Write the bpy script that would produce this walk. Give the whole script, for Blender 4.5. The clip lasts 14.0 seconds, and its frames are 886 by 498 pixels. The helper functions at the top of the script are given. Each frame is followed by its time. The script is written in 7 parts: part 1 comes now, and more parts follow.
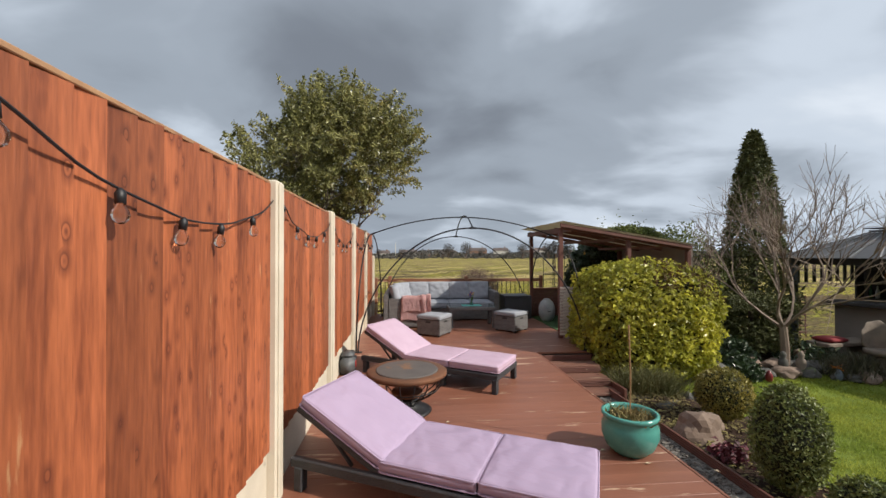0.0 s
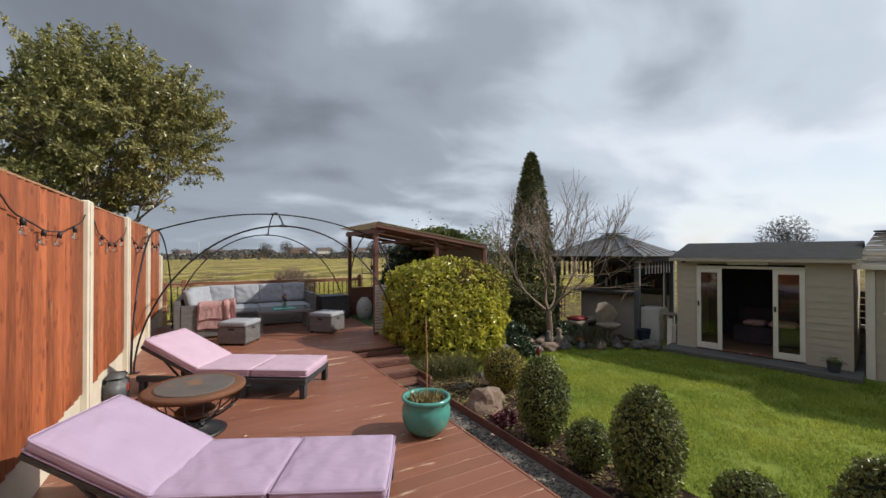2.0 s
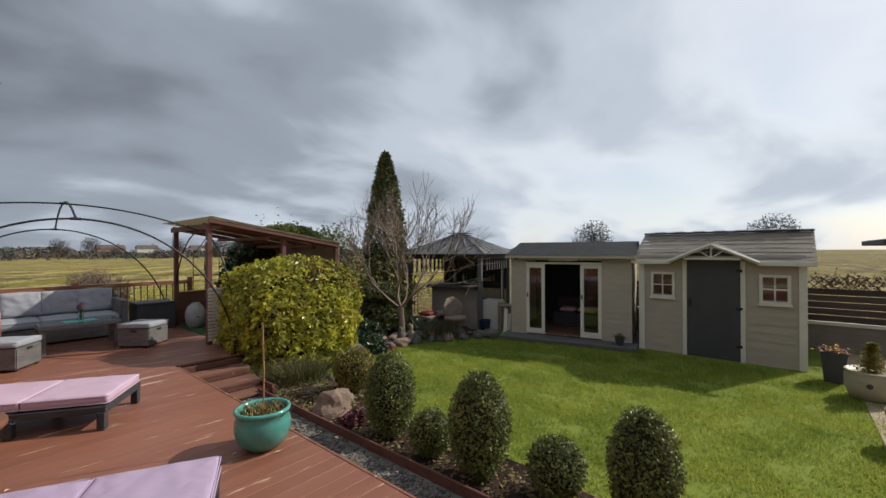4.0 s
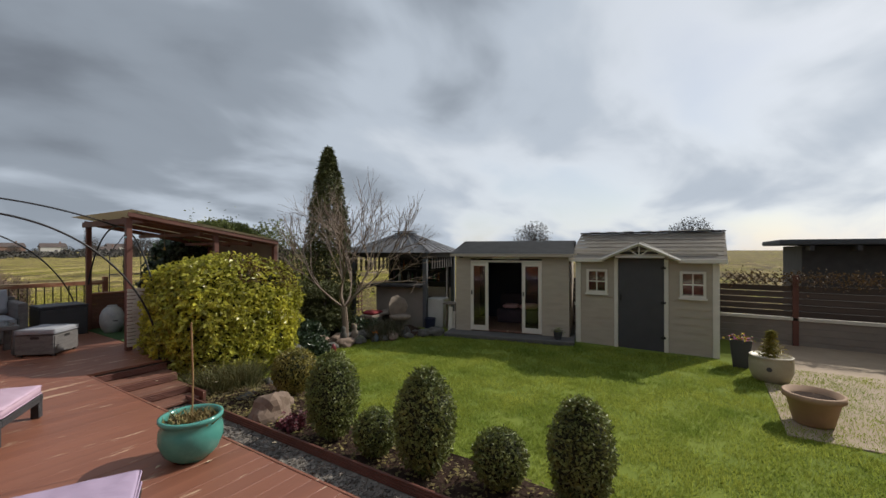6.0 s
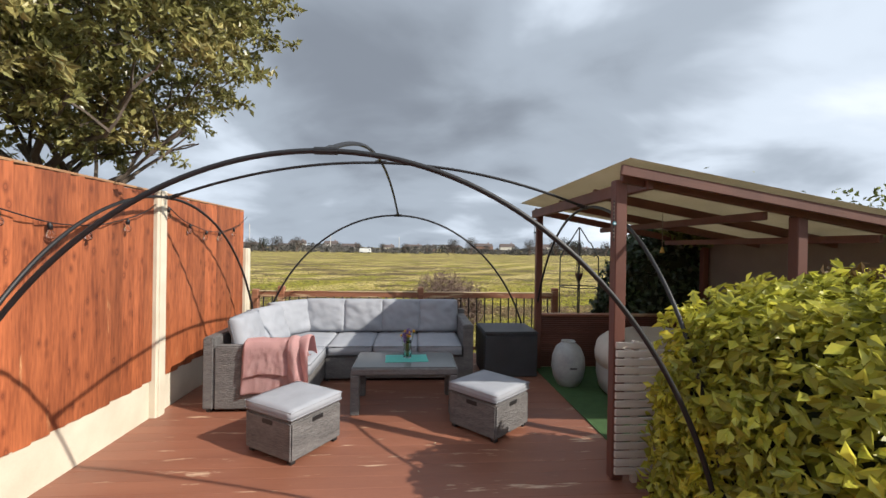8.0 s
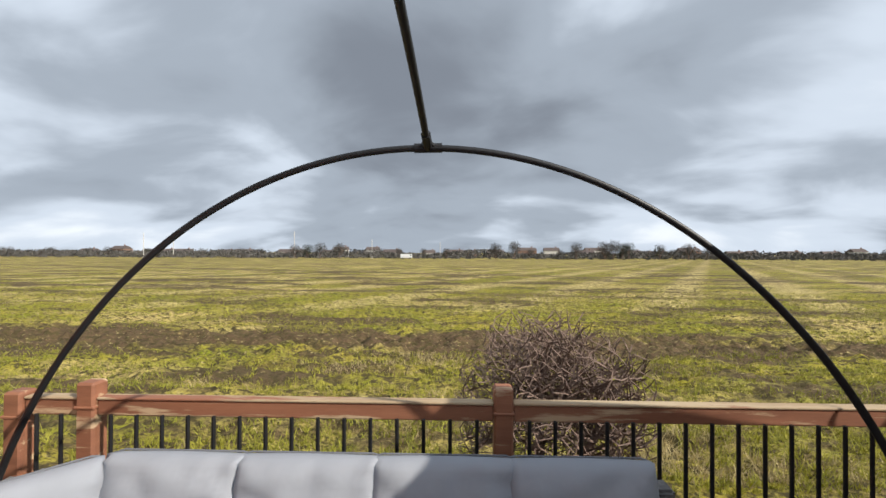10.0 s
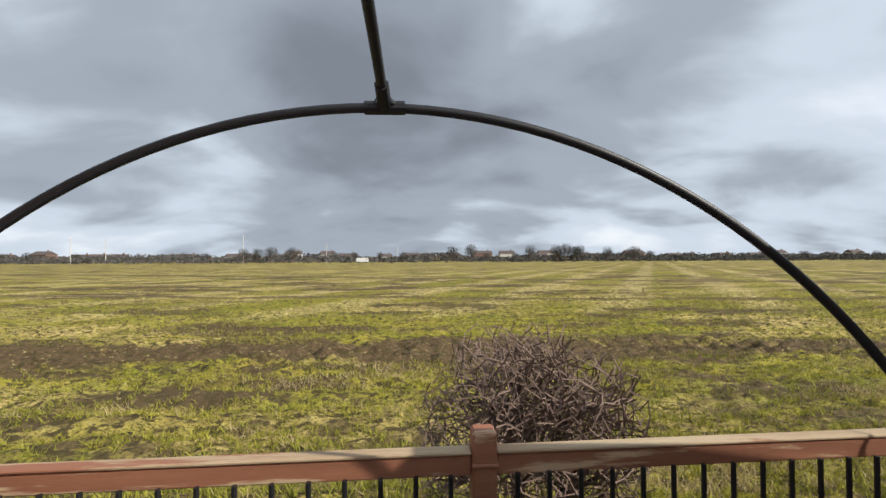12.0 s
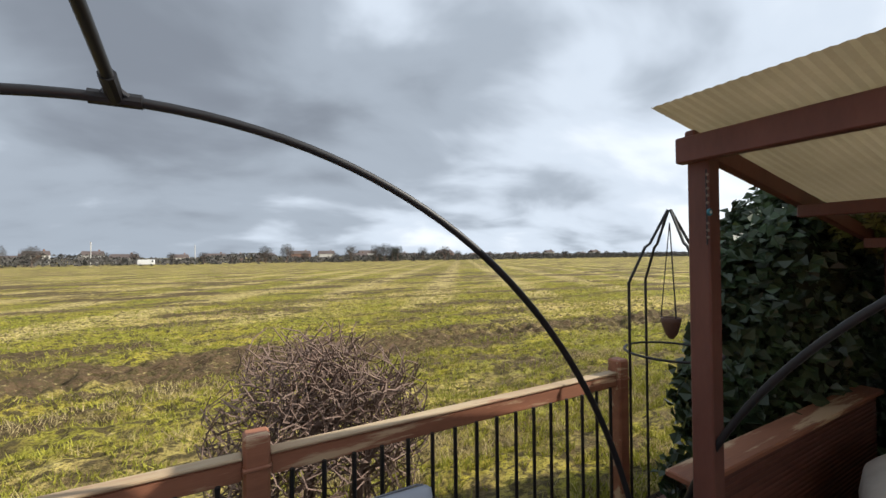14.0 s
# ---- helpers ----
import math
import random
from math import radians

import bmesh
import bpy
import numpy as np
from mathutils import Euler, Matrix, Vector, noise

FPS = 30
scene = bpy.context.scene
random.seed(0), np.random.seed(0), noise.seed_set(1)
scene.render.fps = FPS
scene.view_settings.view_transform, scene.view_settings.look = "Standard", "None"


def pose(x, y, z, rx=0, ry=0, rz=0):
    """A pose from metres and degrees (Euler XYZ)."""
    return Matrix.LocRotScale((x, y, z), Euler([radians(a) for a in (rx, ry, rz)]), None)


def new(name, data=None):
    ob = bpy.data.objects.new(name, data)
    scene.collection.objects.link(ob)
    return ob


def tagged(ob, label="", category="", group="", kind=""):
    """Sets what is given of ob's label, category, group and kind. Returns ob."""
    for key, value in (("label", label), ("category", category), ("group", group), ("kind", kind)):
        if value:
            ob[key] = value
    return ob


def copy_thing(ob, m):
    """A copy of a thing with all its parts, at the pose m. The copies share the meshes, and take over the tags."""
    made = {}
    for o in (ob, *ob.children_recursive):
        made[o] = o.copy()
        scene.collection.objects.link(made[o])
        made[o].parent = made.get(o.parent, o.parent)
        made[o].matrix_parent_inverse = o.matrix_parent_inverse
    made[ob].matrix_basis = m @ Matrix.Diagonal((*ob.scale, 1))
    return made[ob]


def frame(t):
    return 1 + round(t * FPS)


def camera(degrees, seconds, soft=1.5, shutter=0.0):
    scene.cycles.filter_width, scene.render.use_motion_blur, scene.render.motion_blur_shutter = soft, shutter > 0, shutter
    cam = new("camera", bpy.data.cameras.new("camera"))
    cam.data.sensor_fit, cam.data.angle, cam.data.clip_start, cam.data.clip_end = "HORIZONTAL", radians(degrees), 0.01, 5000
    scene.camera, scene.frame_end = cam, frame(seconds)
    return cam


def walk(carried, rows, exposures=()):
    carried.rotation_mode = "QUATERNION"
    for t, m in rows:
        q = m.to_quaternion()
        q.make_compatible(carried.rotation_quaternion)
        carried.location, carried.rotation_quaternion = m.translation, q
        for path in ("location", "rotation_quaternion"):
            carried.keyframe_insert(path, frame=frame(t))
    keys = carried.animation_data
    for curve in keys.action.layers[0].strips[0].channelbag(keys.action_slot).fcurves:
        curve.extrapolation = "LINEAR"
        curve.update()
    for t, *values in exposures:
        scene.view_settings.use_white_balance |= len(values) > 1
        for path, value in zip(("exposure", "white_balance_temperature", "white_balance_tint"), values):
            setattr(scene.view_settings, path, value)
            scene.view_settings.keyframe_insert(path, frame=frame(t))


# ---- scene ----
cam = camera(95.1, 14.0)
PATH = [
    (0, pose(1.351, 0.960, 1.586, 90.54, 0, -5.19) @ pose(0, 0, 0, 0, 0, -0)),
    (0.5, pose(1.404, 0.930, 1.580, 90.63, 0, -12.42) @ pose(0, 0, 0, 0, 0, -0.1)),
    (1, pose(1.428, 0.897, 1.586, 90.49, 0, -18.51) @ pose(0, 0, 0, 0, 0, 0.1)),
    (1.5, pose(1.454, 0.868, 1.594, 90.43, 0, -24.14) @ pose(0, 0, 0, 0, 0, 0.1)),
    (2, pose(1.493, 0.868, 1.580, 90.49, 0, -29.56) @ pose(0, 0, 0, 0, 0, -0.1)),
    (2.5, pose(1.526, 0.840, 1.584, 90.46, 0, -34.77) @ pose(0, 0, 0, 0, 0, -0.1)),
    (3, pose(1.561, 0.844, 1.577, 90.34, 0, -39.97) @ pose(0, 0, 0, 0, 0, -0.1)),
    (3.5, pose(1.581, 0.837, 1.574, 90.29, 0, -44.90) @ pose(0, 0, 0, 0, 0, -0.2)),
    (4, pose(1.583, 0.797, 1.586, 90.17, 0, -49.38) @ pose(0, 0, 0, 0, 0, -0.2)),
    (5.2, pose(1.585, 0.790, 1.570, 90.15, 0, -57.50) @ pose(0, 0, 0, 0, 0, -0.1)),
    (6.1, pose(1.600, 0.830, 1.550, 90.10, 0, -57.00) @ pose(0, 0, 0, 0, 0, 0)),
    (6.2, pose(1.625, 0.915, 1.548, 90.08, 0, -56.00) @ pose(0, 0, 0, 0, 0, 0.05)),
    (6.3, pose(1.660, 1.050, 1.545, 90.05, 0, -54.30) @ pose(0, 0, 0, 0, 0, 0.1)),
    (6.4, pose(1.710, 1.225, 1.540, 90.00, 0, -50.60) @ pose(0, 0, 0, 0, 0, 0.15)),
    (6.5, pose(1.777, 1.450, 1.534, 89.86, 0, -46.17) @ pose(0, 0, 0, 0, 0, 0.2)),
    (6.6, pose(1.872, 1.700, 1.528, 89.90, 0, -39.71) @ pose(0, 0, 0, 0, 0, 0.2)),
    (6.7, pose(1.980, 1.962, 1.520, 89.90, 0, -33.04) @ pose(0, 0, 0, 0, 0, 0.15)),
    (6.8, pose(2.088, 2.226, 1.513, 89.90, 0, -26.64) @ pose(0, 0, 0, 0, 0, 0.1)),
    (6.9, pose(2.196, 2.493, 1.505, 89.90, 0, -21.01) @ pose(0, 0, 0, 0, 0, 0.1)),
    (7, pose(2.303, 2.760, 1.498, 89.89, 0, -16.62) @ pose(0, 0, 0, 0, 0, 0.1)),
    (7.1, pose(2.371, 3.040, 1.506, 89.87, 0, -13.44) @ pose(0, 0, 0, 0, 0, 0.12)),
    (7.2, pose(2.439, 3.320, 1.515, 89.85, 0, -11.01) @ pose(0, 0, 0, 0, 0, 0.14)),
    (7.3, pose(2.506, 3.600, 1.523, 89.83, 0, -9.18) @ pose(0, 0, 0, 0, 0, 0.16)),
    (7.4, pose(2.574, 3.880, 1.532, 89.82, 0, -7.83) @ pose(0, 0, 0, 0, 0, 0.18)),
    (7.5, pose(2.642, 4.160, 1.540, 89.80, 0, -6.81) @ pose(0, 0, 0, 0, 0, 0.2)),
    (7.6, pose(2.675, 4.448, 1.545, 89.81, 0, -6.06) @ pose(0, 0, 0, 0, 0, 0.34)),
    (7.7, pose(2.708, 4.736, 1.550, 89.82, 0, -5.56) @ pose(0, 0, 0, 0, 0, 0.48)),
    (7.8, pose(2.742, 5.024, 1.555, 89.83, 0, -5.17) @ pose(0, 0, 0, 0, 0, 0.62)),
    (7.9, pose(2.775, 5.312, 1.560, 89.85, 0, -4.77) @ pose(0, 0, 0, 0, 0, 0.76)),
    (8, pose(2.808, 5.600, 1.565, 89.86, 0, -4.24) @ pose(0, 0, 0, 0, 0, 0.9)),
    (8.1, pose(2.820, 5.876, 1.571, 89.90, 0, -3.51) @ pose(0, 0, 0, 0, 0, 0.9)),
    (8.2, pose(2.832, 6.152, 1.577, 89.95, 0, -2.65) @ pose(0, 0, 0, 0, 0, 0.9)),
    (8.3, pose(2.845, 6.428, 1.582, 89.99, 0, -1.78) @ pose(0, 0, 0, 0, 0, 0.9)),
    (8.4, pose(2.857, 6.704, 1.588, 90.04, 0, -1.01) @ pose(0, 0, 0, 0, 0, 0.9)),
    (8.5, pose(2.869, 6.980, 1.594, 90.09, 0, -0.46) @ pose(0, 0, 0, 0, 0, 0.9)),
    (11, pose(2.600, 10.111, 1.621, 90.77, 0, 1.69) @ pose(0, 0, 0, 0, 0, 0.2)),
    (11.5, pose(2.638, 10.112, 1.622, 90.97, 0, -1.03) @ pose(0, 0, 0, 0, 0, 0)),
    (12, pose(2.664, 10.101, 1.625, 90.97, 0, -4.53) @ pose(0, 0, 0, 0, 0, -0.2)),
    (12.5, pose(2.689, 10.091, 1.630, 90.95, 0, -8.89) @ pose(0, 0, 0, 0, 0, -0.3)),
    (13, pose(2.734, 10.070, 1.633, 90.86, 0, -13.89) @ pose(0, 0, 0, 0, 0, -0.4)),
    (13.5, pose(2.782, 10.017, 1.625, 90.86, 0, -20.46) @ pose(0, 0, 0, 0, 0, -0.3)),
    (14, pose(2.795, 9.946, 1.632, 90.83, 0, -29.47) @ pose(0, 0, 0, 0, 0, -0.5)),
]
walk(cam, PATH,
     [(0, 0.2), (4, 0.0), (6.5, -0.12), (7, 0.12), (7.5, 0.35), (8.5, 0.6), (11, 0.25), (12.5, 0.3), (14, 0.45)])

# ---- light ----
SUN_AZ, SUN_EL = 117.0, 36.0      # degrees clockwise from +y, degrees up
world = bpy.data.worlds.new("sky")
scene.world = world
world.use_nodes = True


def sun_light():
    data = bpy.data.lights.new("sun", "SUN")
    data.energy, data.angle, data.color = 4.2, radians(0.6), (1.0, 0.93, 0.82)
    ob = new("sun", data)
    a, e = radians(SUN_AZ), radians(SUN_EL)
    to_sun = Vector((math.sin(a) * math.cos(e), math.cos(a) * math.cos(e), math.sin(e)))
    ob.rotation_mode = "QUATERNION"
    ob.rotation_quaternion = to_sun.to_track_quat("Z", "Y")
    ob.location = to_sun * 60


sun_light()


def cloudy_sky():
    nt = world.node_tree
    nt.nodes.clear()
    N = nt.nodes.new
    L = nt.links.new
    out, bg = N("ShaderNodeOutputWorld"), N("ShaderNodeBackground")
    sky = N("ShaderNodeTexSky")
    sky.sky_type, sky.sun_disc = "NISHITA", False
    sky.sun_elevation, sky.sun_rotation = radians(SUN_EL), radians(SUN_AZ)
    gain = N("ShaderNodeVectorMath"); gain.operation = "SCALE"; gain.inputs["Scale"].default_value = 0.10
    L(sky.outputs[0], gain.inputs[0])
    tc = N("ShaderNodeTexCoord")
    sep = N("ShaderNodeSeparateXYZ")
    L(tc.outputs["Generated"], sep.inputs[0])
    # a cloud deck: the direction laid on a flat layer overhead
    up = N("ShaderNodeMath"); up.operation = "ADD"; up.inputs[1].default_value = 0.32
    mx = N("ShaderNodeMath"); mx.operation = "MAXIMUM"; mx.inputs[1].default_value = 0.0
    L(sep.outputs["Z"], mx.inputs[0]); L(mx.outputs[0], up.inputs[0])
    comb = N("ShaderNodeCombineXYZ")
    for k in "XY":
        d = N("ShaderNodeMath"); d.operation = "DIVIDE"
        L(sep.outputs[k], d.inputs[0]); L(up.outputs[0], d.inputs[1]); L(d.outputs[0], comb.inputs[k])
    def noise_at(scale, detail, rough, dist, off):
        m = N("ShaderNodeMapping"); m.inputs["Location"].default_value = off
        m.inputs["Rotation"].default_value = (0, 0, 0.5)
        m.inputs["Scale"].default_value = (1.0, 1.35, 1.0)
        L(comb.outputs[0], m.inputs[0])
        n = N("ShaderNodeTexNoise")
        for key, v in (("Scale", scale), ("Detail", detail), ("Roughness", rough), ("Distortion", dist)):
            n.inputs[key].default_value = v
        L(m.outputs[0], n.inputs["Vector"])
        return n.outputs["Fac"]
    def ramp(src, stops):
        r = N("ShaderNodeValToRGB"); r.color_ramp.interpolation = "EASE"
        e = r.color_ramp.elements
        while len(e) < len(stops): e.new(0.5)
        for el, (p, c) in zip(e, stops): el.position, el.color = p, (*c, 1)
        L(src, r.inputs[0])
        return r.outputs[0]
    big = noise_at(0.50, 4, 0.48, 0.30, (3.2, 1.1, 0))
    fine = noise_at(1.6, 5, 0.47, 0.30, (7.7, 2.9, 0))
    m1 = N("ShaderNodeMath"); m1.operation = "MULTIPLY_ADD"; m1.inputs[1].default_value = 0.60
    m2 = N("ShaderNodeMath"); m2.operation = "MULTIPLY"; m2.inputs[1].default_value = 0.40
    L(fine, m2.inputs[0]); L(big, m1.inputs[0]); L(m2.outputs[0], m1.inputs[2])
    # the cover thins towards the sun's side
    dot = N("ShaderNodeVectorMath"); dot.operation = "DOT_PRODUCT"
    a = radians(SUN_AZ + 12)
    dot.inputs[1].default_value = (math.sin(a), math.cos(a), 0.10)
    L(tc.outputs["Generated"], dot.inputs[0])
    side = N("ShaderNodeMapRange")
    for key, v in (("From Min", -0.15), ("From Max", 1.0), ("To Min", -0.01), ("To Max", 0.20)):
        side.inputs[key].default_value = v
    L(dot.outputs["Value"], side.inputs["Value"])
    low = N("ShaderNodeMapRange")
    for key, v in (("From Min", 0.0), ("From Max", 0.22), ("To Min", 0.02), ("To Max", 0.0)):
        low.inputs[key].default_value = v
    L(sep.outputs["Z"], low.inputs["Value"])
    s1 = N("ShaderNodeMath"); s1.operation = "ADD"; L(m1.outputs[0], s1.inputs[0]); L(side.outputs[0], s1.inputs[1])
    s2 = N("ShaderNodeMath"); s2.operation = "ADD"; L(s1.outputs[0], s2.inputs[0]); L(low.outputs[0], s2.inputs[1])
    def lobe(src, az, el, width, amount):
        """A broad thick or thin part of the cloud cover."""
        d = N("ShaderNodeVectorMath"); d.operation = "DOT_PRODUCT"
        h, e = radians(az), radians(el)
        d.inputs[1].default_value = (math.sin(h) * math.cos(e), math.cos(h) * math.cos(e), math.sin(e))
        L(tc.outputs["Generated"], d.inputs[0])
        r = N("ShaderNodeMapRange"); r.interpolation_type = "SMOOTHSTEP"
        for key, v in (("From Min", math.cos(radians(width))), ("From Max", 1.0), ("To Min", 0.0), ("To Max", amount)):
            r.inputs[key].default_value = v
        L(d.outputs["Value"], r.inputs["Value"])
        q = N("ShaderNodeMath"); q.operation = "ADD"; L(src, q.inputs[0]); L(r.outputs[0], q.inputs[1])
        return q.outputs[0]
    cover = s2.outputs[0]
    for spec in ((-14, 38, 30, -0.025), (-34, 12, 22, 0.05), (32, 22, 24, 0.03), (54, 22, 24, -0.03), (84, 26, 24, 0.03)): cover = lobe(cover, *spec)
    cloud = ramp(cover, [(0.33, (0.18, 0.205, 0.245)), (0.48, (0.31, 0.355, 0.415)), (0.58, (0.53, 0.595, 0.68)), (0.70, (0.82, 0.865, 0.92))])
    gap = ramp(cover, [(0.60, (0, 0, 0)), (0.78, (0.45, 0.45, 0.45))])
    mix = N("ShaderNodeMix"); mix.data_type = "RGBA"
    L(gap, mix.inputs["Factor"]); L(cloud, mix.inputs["A"]); L(gain.outputs[0], mix.inputs["B"])
    L(mix.outputs["Result"], bg.inputs["Color"])
    bg.inputs["Strength"].default_value = 1.0
    L(bg.outputs[0], out.inputs[0])


cloudy_sky()


# ---- materials ----
def mat(name, c1, c2=None, scale=8.0, rough=0.7, bump=0.15, bscale=60.0, metal=0.0, spec=0.5, stretch=(1, 1, 1),
        vary=0.0, coords="Object", fine=0.25, c3=None, c3_at=0.62, c3_scale=3.0, bdist=0.01, trans=0.0, knots=None):
    """A surface with colour at two scales, optional wear colour c3, per-object variation and fine relief."""
    m = bpy.data.materials.new(name)
    m.use_nodes = True
    nt = m.node_tree
    N, L = nt.nodes.new, nt.links.new
    b = nt.nodes["Principled BSDF"]
    tc, mp = N("ShaderNodeTexCoord"), N("ShaderNodeMapping")
    mp.inputs["Scale"].default_value = stretch
    L(tc.outputs[coords], mp.inputs[0])
    info = N("ShaderNodeObjectInfo")
    shift = N("ShaderNodeVectorMath"); shift.operation = "ADD"
    big = N("ShaderNodeVectorMath"); big.operation = "SCALE"; big.inputs["Scale"].default_value = 37.0
    L(info.outputs["Random"], big.inputs[0])
    L(mp.outputs[0], shift.inputs[0]); L(big.outputs[0], shift.inputs[1])
    n1, n2 = N("ShaderNodeTexNoise"), N("ShaderNodeTexNoise")
    n1.inputs["Scale"].default_value, n1.inputs["Detail"].default_value = scale, 4
    n2.inputs["Scale"].default_value, n2.inputs["Detail"].default_value = bscale, 3
    for n in (n1, n2): L(shift.outputs[0], n.inputs["Vector"])
    mixf = N("ShaderNodeMath"); mixf.operation = "MULTIPLY_ADD"; mixf.inputs[1].default_value = fine
    L(n2.outputs["Fac"], mixf.inputs[0])
    sc = N("ShaderNodeMath"); sc.operation = "MULTIPLY"; sc.inputs[1].default_value = 1 - fine
    L(n1.outputs["Fac"], sc.inputs[0]); L(sc.outputs[0], mixf.inputs[2])
    r = N("ShaderNodeMapRange"); r.inputs["From Min"].default_value, r.inputs["From Max"].default_value = 0.32, 0.68
    L(mixf.outputs[0], r.inputs["Value"])
    mix = N("ShaderNodeMix"); mix.data_type = "RGBA"
    mix.inputs["A"].default_value = (*c1, 1)
    mix.inputs["B"].default_value = (*(c2 or [c * 0.7 for c in c1]), 1)
    L(r.outputs[0], mix.inputs["Factor"])
    col = mix.outputs["Result"]
    if c3:
        n3 = N("ShaderNodeTexNoise"); n3.inputs["Scale"].default_value = c3_scale; n3.inputs["Detail"].default_value = 8
        n3.inputs["Roughness"].default_value = 0.65
        L(shift.outputs[0], n3.inputs["Vector"])
        r3 = N("ShaderNodeMapRange"); r3.inputs["From Min"].default_value, r3.inputs["From Max"].default_value = c3_at, c3_at + 0.05
        L(n3.outputs["Fac"], r3.inputs["Value"])
        m3 = N("ShaderNodeMix"); m3.data_type = "RGBA"; m3.inputs["B"].default_value = (*c3, 1)
        L(r3.outputs[0], m3.inputs["Factor"]); L(col, m3.inputs["A"])
        col = m3.outputs["Result"]
    if knots:
        vo = N("ShaderNodeTexVoronoi"); vo.inputs["Scale"].default_value = 10.5
        km = N("ShaderNodeMapping"); km.inputs["Scale"].default_value = (1, 1.6, 0.8)
        L(tc.outputs[coords], km.inputs[0])
        ka = N("ShaderNodeVectorMath"); ka.operation = "ADD"; L(km.outputs[0], ka.inputs[0]); L(big.outputs[0], ka.inputs[1])
        L(ka.outputs[0], vo.inputs["Vector"])
        # a dark eye, a pale collar, a dark ring, then a soft figure; only some cells carry a knot
        ring = N("ShaderNodeValToRGB")
        el = ring.color_ramp.elements
        stops = ((0.0, 0.75), (0.07, 0.15), (0.11, 0.15), (0.15, 0.8), (0.20, 0.45), (0.40, 0.0))
        while len(el) < len(stops): el.new(0.5)
        for e, (p, v) in zip(el, stops): e.position, e.color = p, (v, v, v, 1)
        wob = N("ShaderNodeMath"); wob.operation = "MULTIPLY_ADD"; wob.inputs[1].default_value = 0.22
        shy = N("ShaderNodeMath"); shy.operation = "SUBTRACT"; shy.inputs[1].default_value = 0.11
        L(n1.outputs["Fac"], wob.inputs[0]); L(vo.outputs["Distance"], wob.inputs[2]); L(wob.outputs[0], shy.inputs[0])
        L(shy.outputs[0], ring.inputs[0])
        pick = N("ShaderNodeSeparateColor"); L(vo.outputs["Color"], pick.inputs[0])
        some = N("ShaderNodeMath"); some.operation = "GREATER_THAN"; some.inputs[1].default_value = 0.5
        L(pick.outputs[0], some.inputs[0])
        kr = N("ShaderNodeMath"); kr.operation = "MULTIPLY"
        L(ring.outputs[0], kr.inputs[0]); L(some.outputs[0], kr.inputs[1])
        kx = N("ShaderNodeMix"); kx.data_type = "RGBA"; kx.inputs["B"].default_value = (*knots, 1)
        L(kr.outputs[0], kx.inputs["Factor"]); L(col, kx.inputs["A"])
        col = kx.outputs["Result"]
    if vary:
        hs = N("ShaderNodeHueSaturation")
        rr = N("ShaderNodeMapRange"); rr.inputs["To Min"].default_value, rr.inputs["To Max"].default_value = 1 - vary, 1 + vary
        geo = N("ShaderNodeNewGeometry")
        add = N("ShaderNodeMath"); add.operation = "ADD"
        fr = N("ShaderNodeMath"); fr.operation = "FRACT"
        L(info.outputs["Random"], add.inputs[0]); L(geo.outputs["Random Per Island"], add.inputs[1]); L(add.outputs[0], fr.inputs[0])
        L(fr.outputs[0], rr.inputs["Value"]); L(rr.outputs[0], hs.inputs["Value"]); L(col, hs.inputs["Color"])
        col = hs.outputs[0]
    L(col, b.inputs["Base Color"])
    b.inputs["Roughness"].default_value, b.inputs["Metallic"].default_value = rough, metal
    b.inputs["Specular IOR Level"].default_value = spec
    if trans:
        b.inputs["Subsurface Weight"].default_value = 0.0
        tr, ms = N("ShaderNodeBsdfTranslucent"), N("ShaderNodeMixShader")
        L(col, tr.inputs["Color"]); ms.inputs[0].default_value = trans
        L(b.outputs[0], ms.inputs[1]); L(tr.outputs[0], ms.inputs[2])
        L(ms.outputs[0], nt.nodes["Material Output"].inputs["Surface"])
    if bump:
        bp = N("ShaderNodeBump"); bp.inputs["Strength"].default_value = bump; bp.inputs["Distance"].default_value = bdist
        L(mixf.outputs[0], bp.inputs["Height"]); L(bp.outputs[0], b.inputs["Normal"])
    return m


def glass(name, tint=(0.9, 0.95, 0.95), rough=0.02):
    m = bpy.data.materials.new(name)
    m.use_nodes = True
    b = m.node_tree.nodes["Principled BSDF"]
    b.inputs["Base Color"].default_value = (*tint, 1)
    b.inputs["Roughness"].default_value = rough
    b.inputs["Transmission Weight"].default_value = 1.0
    b.inputs["IOR"].default_value = 1.45
    return m


FENCE = mat("fence_stain", (0.44, 0.132, 0.050), (0.145, 0.036, 0.014), 3.6, 0.55, 0.6, 24, stretch=(3, 3, 0.30), vary=0.30, c3=(0.50, 0.27, 0.13), c3_at=0.66, c3_scale=4.0, fine=0.45, knots=(0.085, 0.016, 0.007))
FENCE_CAP = mat("weathered_cap", (0.42, 0.25, 0.13), (0.26, 0.13, 0.07), 5, 0.8, 0.3, 50)
CONCRETE = mat("cream_concrete", (0.66, 0.60, 0.49), (0.55, 0.49, 0.39), 4, 0.85, 0.2, 120, c3=(0.40, 0.36, 0.29), c3_at=0.66)
DECK = mat("deck_paint", (0.265, 0.108, 0.066), (0.195, 0.077, 0.048), 2.0, 0.46, 0.25, 40, stretch=(0.42, 2.6, 2.0), vary=0.06, c3=(0.52, 0.36, 0.25), c3_at=0.60, c3_scale=4.2)
STEP = mat("step_wood", (0.20, 0.09, 0.06), (0.12, 0.055, 0.04), 3, 0.6, 0.3, 60, stretch=(0.3, 3, 3), c3=(0.36, 0.25, 0.17), c3_at=0.58)
